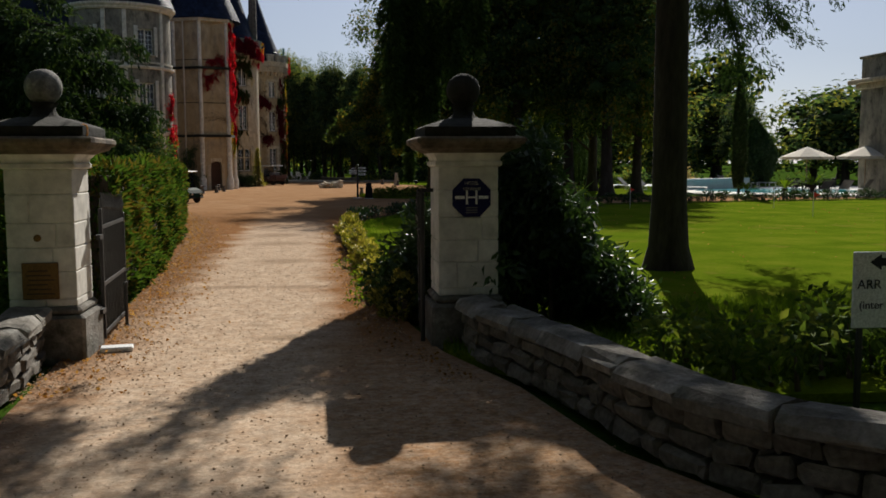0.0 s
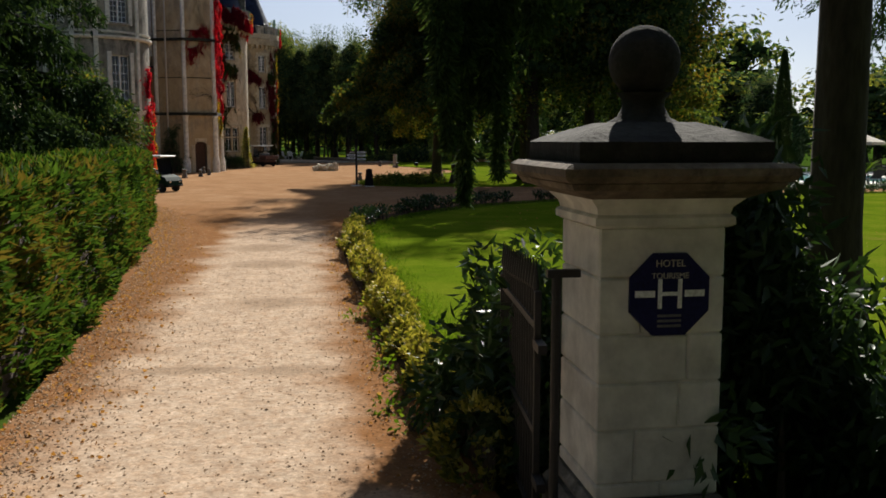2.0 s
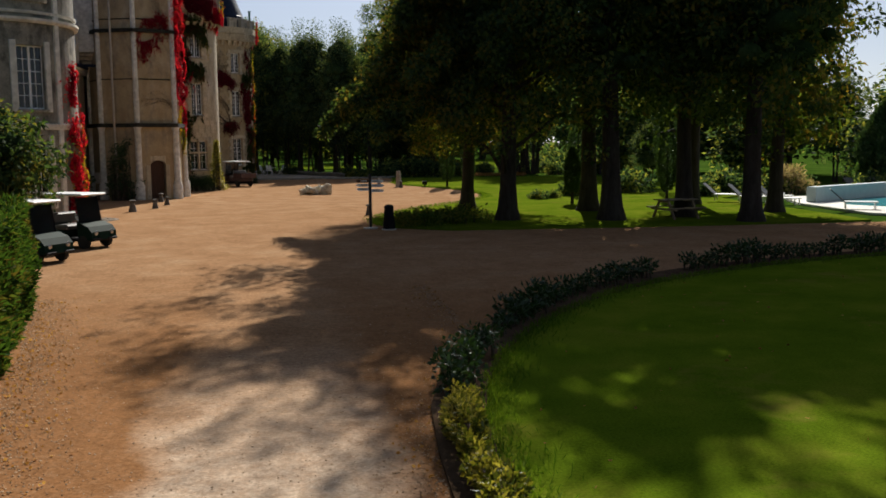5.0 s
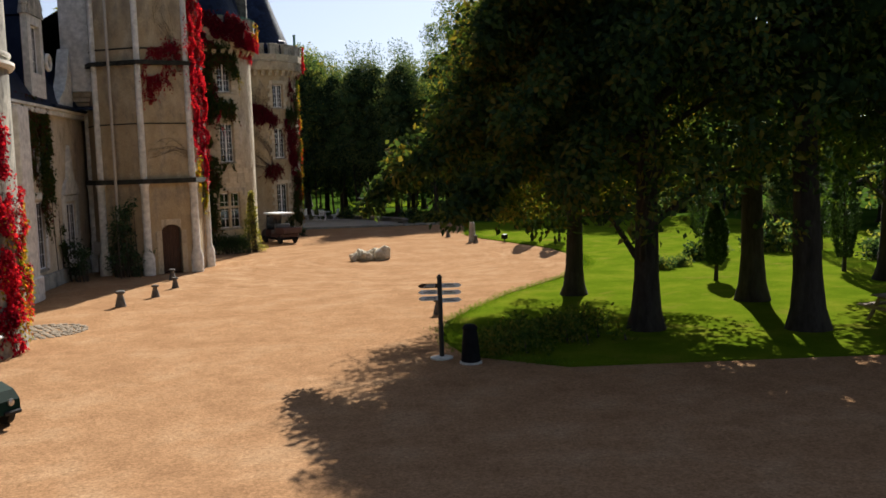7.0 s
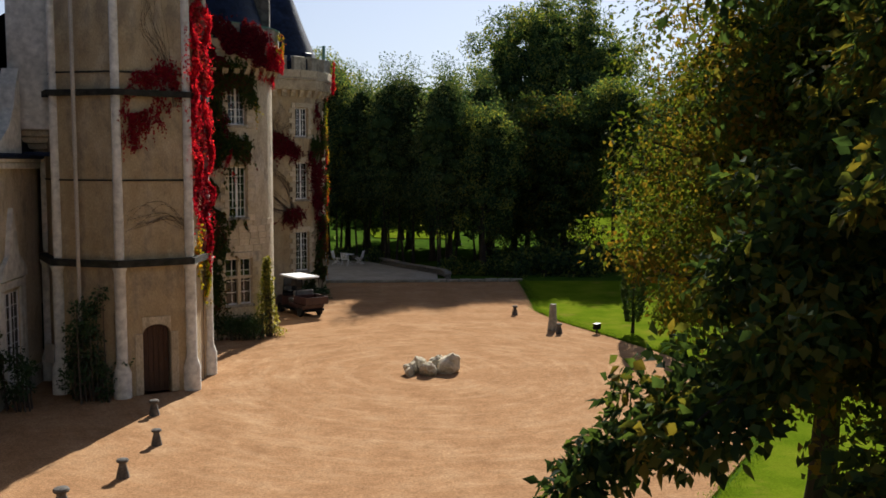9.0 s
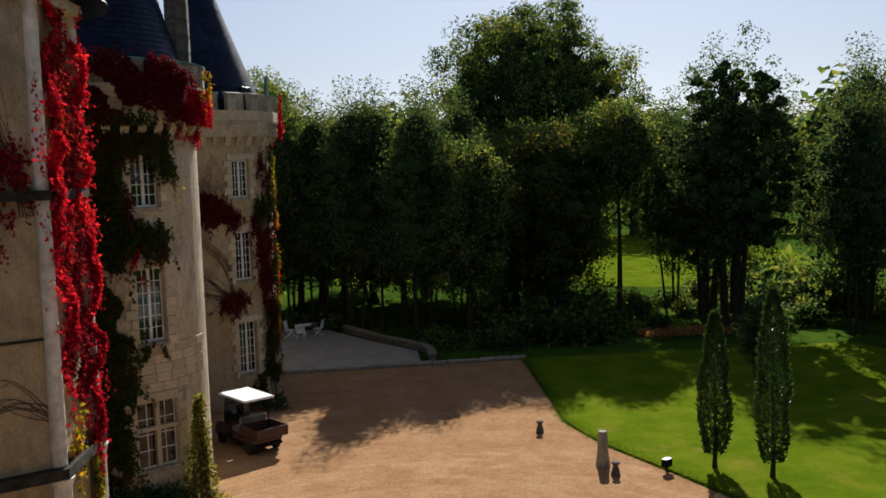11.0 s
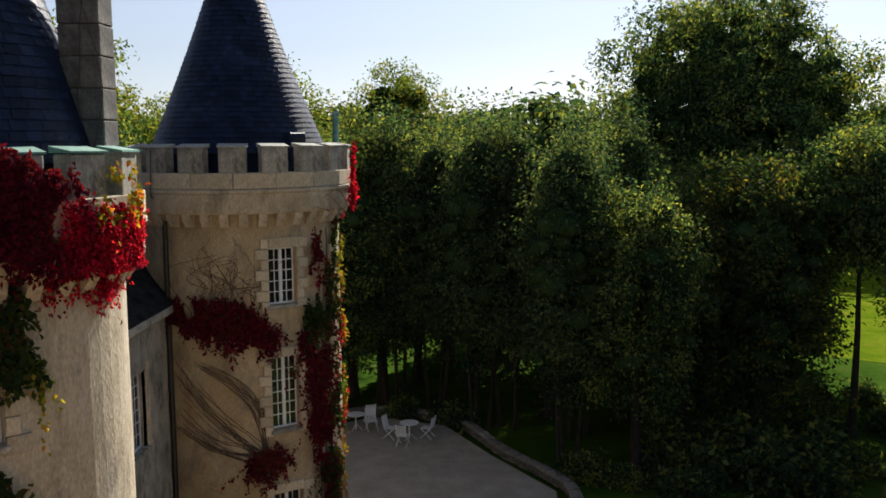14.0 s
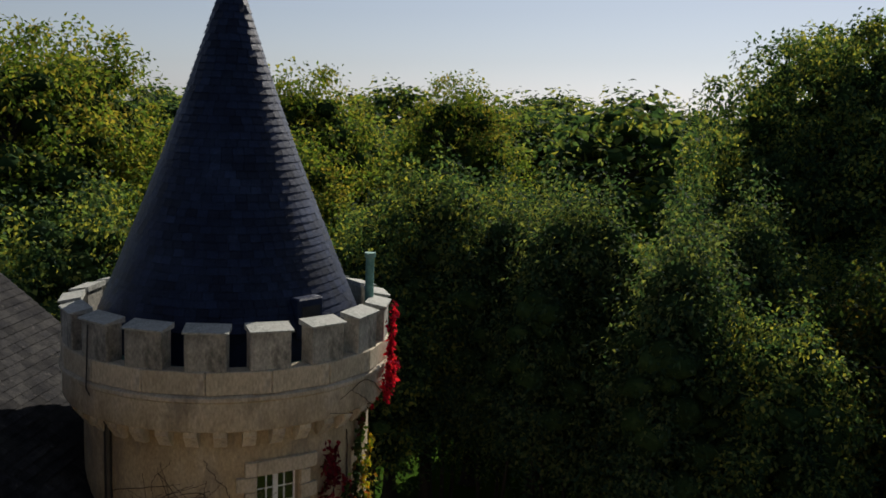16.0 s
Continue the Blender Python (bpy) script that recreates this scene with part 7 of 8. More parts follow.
p0 = parasol(pose(28.0, 49.5, 0.06))
copy_thing(p0, pose(30.4, 47.6, 0.06, 0, 0, 20))
copy_thing(p0, pose(33.4, 52.0, 0.06, 0, 0, 10))
# terrace furniture and plants beside the pool


def palm(label, at, seed, h=1.0, n=34):
    g = np.random.RandomState(seed)
    t = thing("dwarf_palm", label, "palm", at, "dwarf palms")
    part("trunk", Shape().lathe([(0.13, 0), (0.11, h * 0.3), (0.14, h * 0.5)], 9), BARK, t)
    for k in range(n):
        a, e = math.tau * g.rand(), 0.15 + 0.9 * g.rand()
        d = Vector((math.cos(a) * math.cos(e), math.sin(a) * math.cos(e), math.sin(e)))
        side = Vector((-math.sin(a), math.cos(a), 0)) * 0.045
        b, m1, e1 = Vector((0, 0, h * 0.48)), Vector((0, 0, h * 0.48)) + d * h * 0.55, Vector((0, 0, h * 0.44)) + d * h * 1.0 - Vector((0, 0, 0.16))
        part("frond", Shape().add([b, m1 + side, e1, m1 - side, m1 + Vector((0, 0, 0.02))], [(0, 1, 4), (1, 2, 4), (2, 3, 4), (3, 0, 4)]), GRASS_BLADE, t)
    return t


palm("small spiky green palm beside the pool", pose(24.7, 45.8, 0.0), 201)
palm("small spiky green palm beside the pool", pose(26.6, 46.4, 0.05), 202, 1.25)
palm("small spiky green palm beside the pool", pose(22.6, 45.8, 0.0), 203, 0.8)


def patio_chair(at):
    t = thing("patio_chair", "dark woven patio chair at the pool table", "chair", at, "chairs round the pool table")
    part("seat", Shape().box(-0.23, -0.23, 0.42, 0.23, 0.23, 0.47, 0.02), RUBBER, t)
    part("backrest", Shape().box(-0.23, 0.2, 0.47, 0.23, 0.25, 0.92, 0.02), RUBBER, t)
    for x in (-0.2, 0.2):
        for y in (-0.2, 0.2):
            part("leg", Shape().box(x - 0.018, y - 0.018, 0, x + 0.018, y + 0.018, 0.42), IRON, t)
    return t


dt = thing("patio_table", "dark rectangular patio table under the parasol", "table", pose(27.6, 48.3, 0.06))
part("tabletop", Shape().box(-0.8, -0.45, 0.71, 0.8, 0.45, 0.75, 0.01), IRON, dt)
for x in (-0.72, 0.72):
    for y in (-0.38, 0.38):
        part("leg", Shape().box(x - 0.025, y - 0.025, 0, x + 0.025, y + 0.025, 0.71), IRON, dt)
pc = patio_chair(pose(27.2, 47.65, 0.06, 0, 0, 180))
for x, y, a in ((28.0, 47.6, 175), (27.2, 48.95, 0), (28.0, 49.0, 6), (26.5, 48.3, 92), (28.75, 48.3, 268)):
    copy_thing(pc, pose(x, y, 0.06, 0, 0, a))
gp = np.random.RandomState(88)
shrub("pampas_grass", "pale beige pampas grass clump behind the pool", [(0.45 * gp.normal(), 0.4 * gp.normal(), 0.35 + 1.0 * gp.rand(), 0.4) for _ in range(26)], 60, 0.24, 0.22, PAMPAS, 89, pose(27.3, 66.0, 0), "grass", upward=0.6)
# stone pavilion beside the pool
pav = thing("pavilion", "tall pale stone pavilion corner with heavy cornice", "pavilion", pose(30.6, 43.6, 0))
# pale wall given the grey stone, so its shade is in the colour
part("wall", Shape().box(0, 0, -0.05, 6, 5, 6.2, 0.03), STONE_GREY, pav, "pale stone wall coloured grey for its shade")
part("pilaster", Shape().box(-0.12, -0.12, -0.05, 0.7, 0.3, 5.9, 0.03), STONE, pav)
part("cornice", Shape().box(-0.25, -0.25, 5.9, 6.2, 5.2, 6.2, 0.05).box(-0.55, -0.55, 6.2, 6.5, 5.5, 6.45, 0.05), STONE, pav)
part("parapet", Shape().box(0.0, 0.0, 6.45, 6, 5, 7.6, 0.03).box(-0.1, -0.1, 7.6, 6.1, 5.1, 7.75, 0.03), STONE_GREY, pav)
# golf flags on the green
for k, (x, y) in enumerate(((16.8, 29.3), (13.0, 36.8), (18.6, 35.4))):
    f = thing("golf_flag", "small red golf flag on a thin white stick", "flag", pose(x, y, 0.03, 0, 0, 30 * k), "golf flags")
    part("stick", Shape().lathe([(0.012, 0), (0.010, 0.86)], 6), WHITE_PAINT, f)
    part("cloth", Shape().add([(0.01, 0, 0.84), (0.14, 0.03, 0.80), (0.27, -0.01, 0.75), (0.14, 0.02, 0.70), (0.01, 0, 0.64), (0.01, 0.006, 0.84), (0.14, 0.036, 0.80), (0.27, -0.004, 0.75), (0.14, 0.026, 0.70), (0.01, 0.006, 0.64)],
                             [(0, 1, 3, 4), (1, 2, 3), (9, 8, 6, 5), (8, 7, 6), (0, 5, 6, 1), (1, 6, 7, 2), (2, 7, 8, 3), (3, 8, 9, 4)]), FLAG_RED, f)
# garden table and chairs on the terrace


def garden_chair(at):
    t = thing("garden_chair", "white slatted folding garden chair on the terrace", "chair", at, "chairs round the terrace tables")
    for k in range(4):
        part("seat_slat", Shape().box(-0.22, -0.22 + k * 0.11, 0.43, 0.22, -0.13 + k * 0.11, 0.45), WHITE_PAINT, t)
    for k in range(5):
        part("back_slat", Shape().box(-0.21 + k * 0.09, 0, 0, -0.15 + k * 0.09, 0.018, 0.5), WHITE_PAINT, t, at=pose(0, 0.22, 0.45, -12))
    for x in (-0.22, 0.22):
        part("leg", Shape().tube([(x, -0.24, 0), (x, 0.2, 0.45), (x, 0.32, 0.96)], 0.017, 6), WHITE_PAINT, t)
        part("leg", Shape().tube([(x, 0.28, 0), (x, -0.2, 0.44)], 0.017, 6), WHITE_PAINT, t)
    return t


def garden_table(at):
    t = thing("garden_table", "round white metal garden table on the terrace", "table", at, "terrace tables")
    part("tabletop", Shape().lathe([(0.38, 0.70), (0.40, 0.71), (0.40, 0.73), (0.02, 0.735)], 28), WHITE_PAINT, t)
    part("pole", Shape().lathe([(0.03, 0.05), (0.025, 0.7)], 10), WHITE_PAINT, t)
    for k in range(3):
        a = math.tau * k / 3
        part("leg", Shape().tube([(0, 0, 0.3), (0.2 * math.cos(a), 0.2 * math.sin(a), 0.1), (0.32 * math.cos(a), 0.32 * math.sin(a), 0.0)], 0.015, 6), WHITE_PAINT, t)
    return t


c0, t0 = garden_chair(pose(-0.75, 107.0, 0.12, 0, 0, 250)), garden_table(pose(-1.5, 106.8, 0.12))
for x, y, a in ((-2.3, 107.0, 70), (-1.7, 106.0, 160), (-3.2, 108.0, 20), (-4.7, 107.6, 100), (-3.4, 109.0, 200)):
    copy_thing(c0, pose(x, y, 0.12, 0, 0, a))
copy_thing(t0, pose(-3.9, 108.0, 0.12))
rubble_wall("low mossy dry-stone wall round the terrace", [(4.35, 98.6), (4.35, 101.2), (2.2, 105.0), (0.3, 108.8), (-3.4, 110.4), (-6.8, 108.0)], 0.42, 0.34, 9, -1)
# leafy litter heap beyond the lawn
lit = np.random.RandomState(11)
P = np.stack([16.6 + 5.0 * lit.random_sample(1800), 102.2 + 0.5 * lit.normal(size=1800), 0.02 + 0.12 * lit.random_sample(1800)], 1)
single("leaf_litter", leaf_mesh("leaf_litter", P, unit(lit.normal(size=(1800, 3)) * np.array([1, 1, 0.3])), np.full(1800, 0.2), np.full(1800, 0.13), DEAD_LEAF, lit), None, "bank of pale brown fallen leaves under trees", "leaf litter", kind="stuff")

# ---- creepers on the walls ----


def creeper(label, sample, blobs, material, seed, leaf=0.13, stems=(), hang=0.8, unit_u=1.0, thick=0.16, stem_r=0.013):
    """Ragged leafy strands over a wall. sample(u, v) gives place and normal; blobs: (u, v, spread u, spread v, count); unit_u: metres for one u."""
    g = np.random.RandomState(seed)
    t = thing("creeper", label, "creeper")
    for u, v, su, sv, n in blobs:
        m = max(3, n // 16)
        u0 = u + su * g.normal(size=m).clip(-1.6, 1.6) * 0.62
        v0 = v + sv * g.normal(size=m).clip(-1.6, 1.6) * 0.62 + 0.2
        ln = 0.25 + 0.75 * g.random_sample(m) ** 2 * min(1.4, 0.5 + sv)
        slant = 0.35 * g.normal(size=m)
        k = np.linspace(0, 1, 16)[None]
        U = (u0[:, None] + (slant[:, None] * k + 0.03 * g.normal(size=(m, 16))) * ln[:, None] / unit_u).ravel()
        V = (v0[:, None] - k * ln[:, None] + 0.04 * g.normal(size=(m, 16))).ravel()
        gap = np.array([noise.noise(Vector((a * unit_u * 1.7, b * 1.3, seed * 2.3))) for a, b in zip(U, V)])
        keep = (gap > -0.3) & (V > 0.05)
        U, V = U[keep], V[keep]
        if len(U) < 4:
            continue
        place, normal = sample(U, V)
        q = len(U)
        lump = np.array([noise.noise(Vector(w) * 1.6) for w in place])
        place = place + normal * (0.03 + thick * np.clip(lump + 0.3, 0, 1) + 0.08 * g.random_sample(q))[:, None]
        ways = unit(np.array([0, 0, -hang]) + 0.5 * g.normal(size=(q, 3)) + 0.3 * normal)
        part("foliage", leaf_mesh("foliage", place, ways, leaf * (0.5 + 0.8 * g.random_sample(q)), leaf * 0.8 * (0.5 + 0.7 * g.random_sample(q)), material, g, normal), None, t)
    for line in stems:
        pts = np.array(smooth_line(line, 0.01 + abs(line[0][0] - line[-1][0]) * 0.04 + 0.12))
        uu = pts[:, 0] + 0.012 / unit_u * np.cumsum(g.normal(size=len(pts)))
        vv = np.maximum(pts[:, 1], 0.0)
        pp, nn = sample(uu, vv)
        pp = pp + nn * 0.012
        part("stem", Shape().tube([tuple(w) for w in pp], list(np.linspace(stem_r, stem_r * 0.35, len(pp))), 4), TWIG, t)
    return t


def on_round(c, r):
    def sample(u, v):
        a = np.radians(u)
        nn = np.stack([np.cos(a), np.sin(a), 0 * a], 1)
        rr = r + np.where(v > 10.85, 0.36, 0.0)
        return np.stack([c[0] + rr * np.cos(a), c[1] + rr * np.sin(a), v], 1), nn
    return sample


def on_flat(p, q):
    p, q = np.array(p, float), np.array(q, float)
    d = (q - p) / np.linalg.norm(q - p)
    nn = np.array([d[1], -d[0]])

    def sample(u, v):
        xy = p + d * np.asarray(u)[:, None]
        return np.concatenate([xy, np.asarray(v)[:, None]], 1), np.tile([nn[0], nn[1], 0.0], (len(u), 1))
    return sample


r1, r2, r0 = on_round(T1, R1), on_round(T2, R2), on_round(T0, 2.7)
D1, D2 = math.radians(R1), math.radians(R2)
# nearer battlemented tower
creeper("dark green ivy hanging in long fronds over the tower wall", r1, [(-88, 10.3, 9, 1.0, 3639), (-85, 8.4, 8, 1.3, 3639), (-84, 6.2, 7, 1.4, 3220), (-85, 4.2, 7, 1.2, 2380), (-86, 2.2, 7, 1.2, 2100), (-104, 6, 10, 4, 3500), (-70, 10.6, 8, 0.45, 1680), (-60, 10.5, 7, 0.4, 1260), (-50, 10.3, 6, 0.5, 979), (-43, 9.9, 4, 0.5, 448), (-73, 8.3, 3, 0.7, 560), (-62, 7.8, 7, 0.3, 979), (-50, 7.65, 6, 0.4, 770), (-74, 5.8, 3, 0.9, 560), (-74, 3.9, 5, 0.5, 489), (-58, 4.6, 7, 0.12, 280), (-77, 9.4, 5, 1.2, 2400), (-79, 7.0, 5, 1.4, 2200), (-79, 4.6, 5, 1.2, 1800), (-80, 2.4, 5, 0.9, 1200)],
        IVY_DARK, 1, 0.12, [[(-82, 0), (-84, 5), (-88, 10)], [(-88, 3), (-76, 6.8), (-50, 8)], [(-56, 10.3), (-50, 9.4), (-45, 9.0)], [(-68, 10.2), (-72, 9.0), (-70, 7.8)]], unit_u=D1)
creeper("wine-red creeper covering the battlements", r1, [(-34, 11.75, 6, 0.4, 1870), (-46, 11.95, 6, 0.5, 2380), (-60, 12.1, 7, 0.5, 2890), (-76, 11.9, 8, 0.7, 3400), (-42, 11.4, 8, 0.3, 1190), (-96, 11.7, 12, 0.8, 3400), (-84, 10.6, 6, 0.5, 680), (-66, 11.2, 8, 0.4, 1190), (-70, 8.6, 3, 0.3, 238), (-76, 7.4, 3, 0.3, 204)], IVY_WINE, 21, 0.10, unit_u=D1)
creeper("scarlet creeper hanging from the battlements", r1, [(-27, 11.4, 5, 0.35, 1360), (-19, 11.3, 6, 0.35, 2040), (-10, 11.2, 5, 0.4, 2040), (-2, 11.15, 5, 0.4, 1530), (-12, 10.8, 7, 0.25, 765), (-63, 7.4, 3, 0.35, 442), (-62, 7.0, 2, 0.3, 153), (-30, 11.0, 5, 0.3, 510)], IVY_RED, 2, 0.078, unit_u=D1, thick=0.12)
creeper("golden creeper spilling over the battlements", r1, [(-13, 11.95, 5, 0.3, 360), (-3, 11.75, 3, 0.2, 160), (-20, 11.8, 4, 0.2, 120), (-38, 9.3, 2, 0.3, 90)], IVY_GOLD, 3, 0.10, unit_u=D1)
# far round tower: a fan of fine bare stems under a wine-red band
gs = np.random.RandomState(55)
fan = []
for k in range(30):
    e = gs.rand()
    fan.append([(-58 - 8 * gs.rand(), 4.1 + 0.5 * gs.rand()), (-72 - 6 * gs.rand(), 4.3 + 0.4 * gs.rand() + 0.4 * e), (-92 - 6 * gs.rand(), 4.7 + 1.3 * e), (-108 - 14 * gs.rand(), 5.2 + 2.0 * e)])
for k in range(12):
    e = gs.rand()
    fan.append([(-66 - 3 * gs.rand(), 4.6), (-67 - 8 * e, 5.6 + 0.3 * gs.rand()), (-80 - 8 * e, 6.4 + 0.4 * gs.rand()), (-96 - 10 * e, 6.8 + 0.3 * gs.rand())])
for k in range(30):
    a0 = -66 - 44 * gs.rand()
    fan.append([(a0, 7.6 + 0.6 * gs.rand()), (a0 - 10 + 24 * gs.rand(), 8.3 + 0.7 * gs.rand()), (a0 + 12 - 30 * gs.rand(), 9.0 + 0.7 * gs.rand()), (a0 - 20 + 40 * gs.rand(), 9.4 + 0.9 * gs.rand())])
creeper("wine-red creeper band with fine bare stems on the tower wall", r2, [(-116, 8.3, 9, 0.25, 1300), (-104, 8.3, 9, 0.28, 1700), (-92, 8.3, 8, 0.3, 2000), (-80, 8.15, 8, 0.32, 1900), (-72, 7.9, 6, 0.36, 1200), (-64, 7.7, 6, 0.25, 600), (-86, 7.8, 10, 0.2, 500), (-70, 4.3, 7, 0.3, 800), (-62, 4.4, 8, 0.25, 560)], IVY_WINE, 4, 0.10, fan, unit_u=D2, stem_r=0.011)
creeper("wine-red creeper draping the tower's edge", r2, [(-34, 9.6, 4, 0.6, 390), (-42, 7.2, 6, 0.4, 750), (-34, 6.2, 7, 0.8, 1950), (-30, 4.9, 7, 0.7, 1650), (-38, 5.2, 5, 0.4, 600), (-22, 7.2, 5, 0.7, 750), (-24, 3.6, 6, 0.7, 750)], IVY_WINE, 24, 0.105, unit_u=D2)
creeper("dark green ivy climbing the tower edge", r2, [(-28, 1.6, 8, 1.1, 1900), (-24, 3.2, 8, 1.1, 1600), (-20, 5.4, 6, 1.6, 1300), (-36, 7.95, 8, 0.4, 800), (-30, 8.5, 7, 0.5, 700), (-20, 8.6, 6, 1.0, 700), (-62, 0.5, 12, 0.2, 400), (-44, 0.8, 8, 0.4, 400), (-16, 10.0, 4, 0.6, 200)], IVY_DARK, 5, 0.13, [[(-24, 0), (-26, 5), (-22, 10)], [(-28, 0), (-32, 4), (-27, 9)], [(-20, 0), (-17, 5), (-20, 10.4)], [(-30, 3), (-36, 6), (-30, 9.8)]], unit_u=D2, stem_r=0.03)
creeper("golden creeper fringe on the sunlit tower edge", r2, [(-8, 9.3, 2, 0.7, 200), (-6, 7.9, 2, 0.6, 150), (-7, 6.0, 2.4, 0.8, 170), (-8, 3.4, 3, 0.9, 190), (-9, 1.6, 3, 0.7, 120)], IVY_GOLD, 6, 0.11, unit_u=D2)
creeper("scarlet creeper strand on the battlements", r2, [(-6, 11.95, 1.8, 0.5, 320), (-8, 11.15, 2.4, 0.35, 240), (-9, 7.6, 2, 0.4, 110), (-7, 5.2, 2, 0.4, 80)], IVY_RED, 7, 0.11, [[(-8, 10.6), (-18, 10.9), (-30, 11.3)], [(-9, 11.0), (-22, 11.4), (-34, 11.2)], [(-12, 10.7), (-24, 10.8), (-40, 11.0)]], unit_u=D2)
# stair tower
cw = [Vector(ST) + Vector(corner[k]) for k in (7, 0, 1)]
face_r = on_flat(cw[1], cw[2])
face_f = on_flat(cw[0], cw[1])
creeper("scarlet creeper in two ragged ribbons up the stair tower", face_r, [(0.12, 11.8, 0.10, 1.1, 1700), (0.14, 10.2, 0.10, 1.0, 1700), (0.2, 8.7, 0.14, 0.8, 1400), (0.3, 7.2, 0.12, 0.9, 1000), (0.34, 5.9, 0.12, 0.7, 600), (1.95, 11.6, 0.10, 1.1, 1700), (1.95, 9.8, 0.12, 1.0, 1700), (1.95, 8.2, 0.13, 1.0, 1600), (1.93, 6.6, 0.14, 1.0, 1500), (1.88, 5.1, 0.16, 0.8, 1100), (1.8, 4.1, 0.18, 0.4, 350), (1.0, 9.0, 0.6, 0.35, 900)],
        IVY_RED, 8, 0.10, [[(0.6, 0), (0.4, 5), (0.2, 12)], [(1.5, 0), (1.7, 6), (1.9, 11)]], thick=0.32)
creeper("deep crimson creeper between the scarlet ribbons", face_r, [(0.9, 11.4, 0.45, 1.1, 1500), (1.0, 9.9, 0.5, 0.9, 1200), (1.0, 7.6, 0.45, 0.9, 900), (1.1, 6.0, 0.4, 0.8, 500)], IVY_CRIMSON, 28, 0.12)
creeper("golden creeper at the foot of the scarlet vine", face_r, [(1.7, 3.5, 0.25, 0.5, 500), (1.8, 2.8, 0.2, 0.5, 260), (0.7, 4.4, 0.3, 0.6, 300)], IVY_GOLD, 9, 0.11)
twigs = [[(2.0 - 0.3 * gs.rand(), 8.8), (1.7 - 0.5 * gs.rand(), 10.0 + 0.5 * gs.rand()), (1.5 - 0.9 * gs.rand(), 11.2), (1.6 - 0.9 * gs.rand(), 12.2 + 0.4 * gs.rand())] for _ in range(12)]
twigs += [[(1.95, 5.0 + 0.4 * gs.rand()), (1.4, 5.3 + 0.6 * gs.rand()), (0.8, 5.2 + 0.8 * gs.rand()), (0.25, 4.9 + 0.9 * gs.rand())] for _ in range(10)]
creeper("thin dark red creeper on ochre stone", face_f, [(1.35, 9.75, 0.45, 0.3, 700), (0.8, 9.55, 0.4, 0.25, 500), (0.5, 8.65, 0.3, 0.45, 800), (0.9, 8.6, 0.3, 0.4, 420), (1.7, 9.4, 0.3, 0.3, 200), (0.4, 7.8, 0.22, 0.35, 300), (1.2, 8.8, 0.4, 0.3, 200)], IVY_CRIMSON, 10, 0.085, twigs, stem_r=0.008, thick=0.03)
# first round tower and the wing
creeper("scarlet creeper on the round tower", r0, [(-14, 5.3, 3.5, 0.5, 600), (-13, 4.4, 4, 0.6, 800), (-11, 3.4, 6, 0.7, 1200), (-13, 2.2, 7, 0.7, 1400), (-12, 1.0, 9, 0.7, 1500), (6, 2.6, 6, 1.4, 900)], IVY_RED, 11, 0.10, [[(-8, 0), (-10, 3), (-12, 5.6)]], unit_u=math.radians(2.7), thick=0.16)
creeper("green ivy among the scarlet creeper", r0, [(8, 2.4, 6, 1.2, 500), (-16, 3.0, 6, 1.0, 160), (-4, 1.2, 6, 0.6, 240)], IVY_GOLD, 12, 0.11, unit_u=math.radians(2.7))
face_w = on_flat((-11.5, 57), (-11.5, 74))
creeper("dark green ivy on the wing wall", face_w, [(9.4, 6.7, 1.2, 0.6, 3200), (10.8, 6.6, 1.0, 0.7, 3000), (11.9, 6.0, 0.6, 0.9, 2200), (9.6, 5.5, 0.8, 0.9, 2200), (11.6, 4.7, 0.5, 0.8, 1500), (12.2, 4.2, 0.4, 0.5, 900), (11.4, 3.4, 0.3, 0.7, 600), (8.4, 5.0, 0.5, 1.3, 900), (3, 5, 1, 1.6, 900), (13.3, 1.6, 0.35, 0.7, 500)], IVY_DARK, 13, 0.13, [[(8.8, 0), (8.6, 4), (9.2, 7)], [(12.7, 0), (12.4, 4), (12.2, 6.6)], [(13.4, 0), (13.2, 3)]], stem_r=0.03)
chim_face = on_flat((-5.38, 83.25), (-4.76, 83.25))
creeper("bare climbing stems on the chimney", chim_face, [(0.1, 12.2, 0.2, 0.4, 60)], IVY_DARK, 14, 0.1, [[(0.1, 11.6), (0.6, 13.4), (0.2, 15.2)], [(0.8, 11.6), (0.3, 13.0), (0.6, 16)]])
# planted things at the foot of the chateau
g = np.random.RandomState(41)
shrub("wall_shrub", "dark climbing shrub beside the tower door", [(-9.3 + 0.42 * (1 - 0.5 * q) * g.normal(), 71.5 + 0.2 * g.normal(), 0.2 + 3.0 * q, 0.24) for q in g.random_sample(70) ** 1.2], 44, 0.11, 0.6, LAUREL, 42)
shrub("box_hedge", "clipped dark box hedge under the mullioned window", [(-6.9 + 1.9 * g.rand(), 80.5 + 0.4 * g.rand(), 0.2 + 0.7 * g.rand(), 0.28) for _ in range(60)], 60, 0.09, 0.6, LAUREL, 43, category="hedge")
shrub("golden_column", "tall golden-green ivy-clad conifer column by the tower", [(-4.78 + 0.2 * g.normal() * (1 - q * 0.8), 81.3 + 0.2 * g.normal() * (1 - q * 0.8), 0.2 + 3.0 * q, 0.24 * (1 - 0.6 * q)) for q in np.linspace(0, 1, 70)], 46, 0.11, 0.6, EUONYMUS, 44, category="conifer")
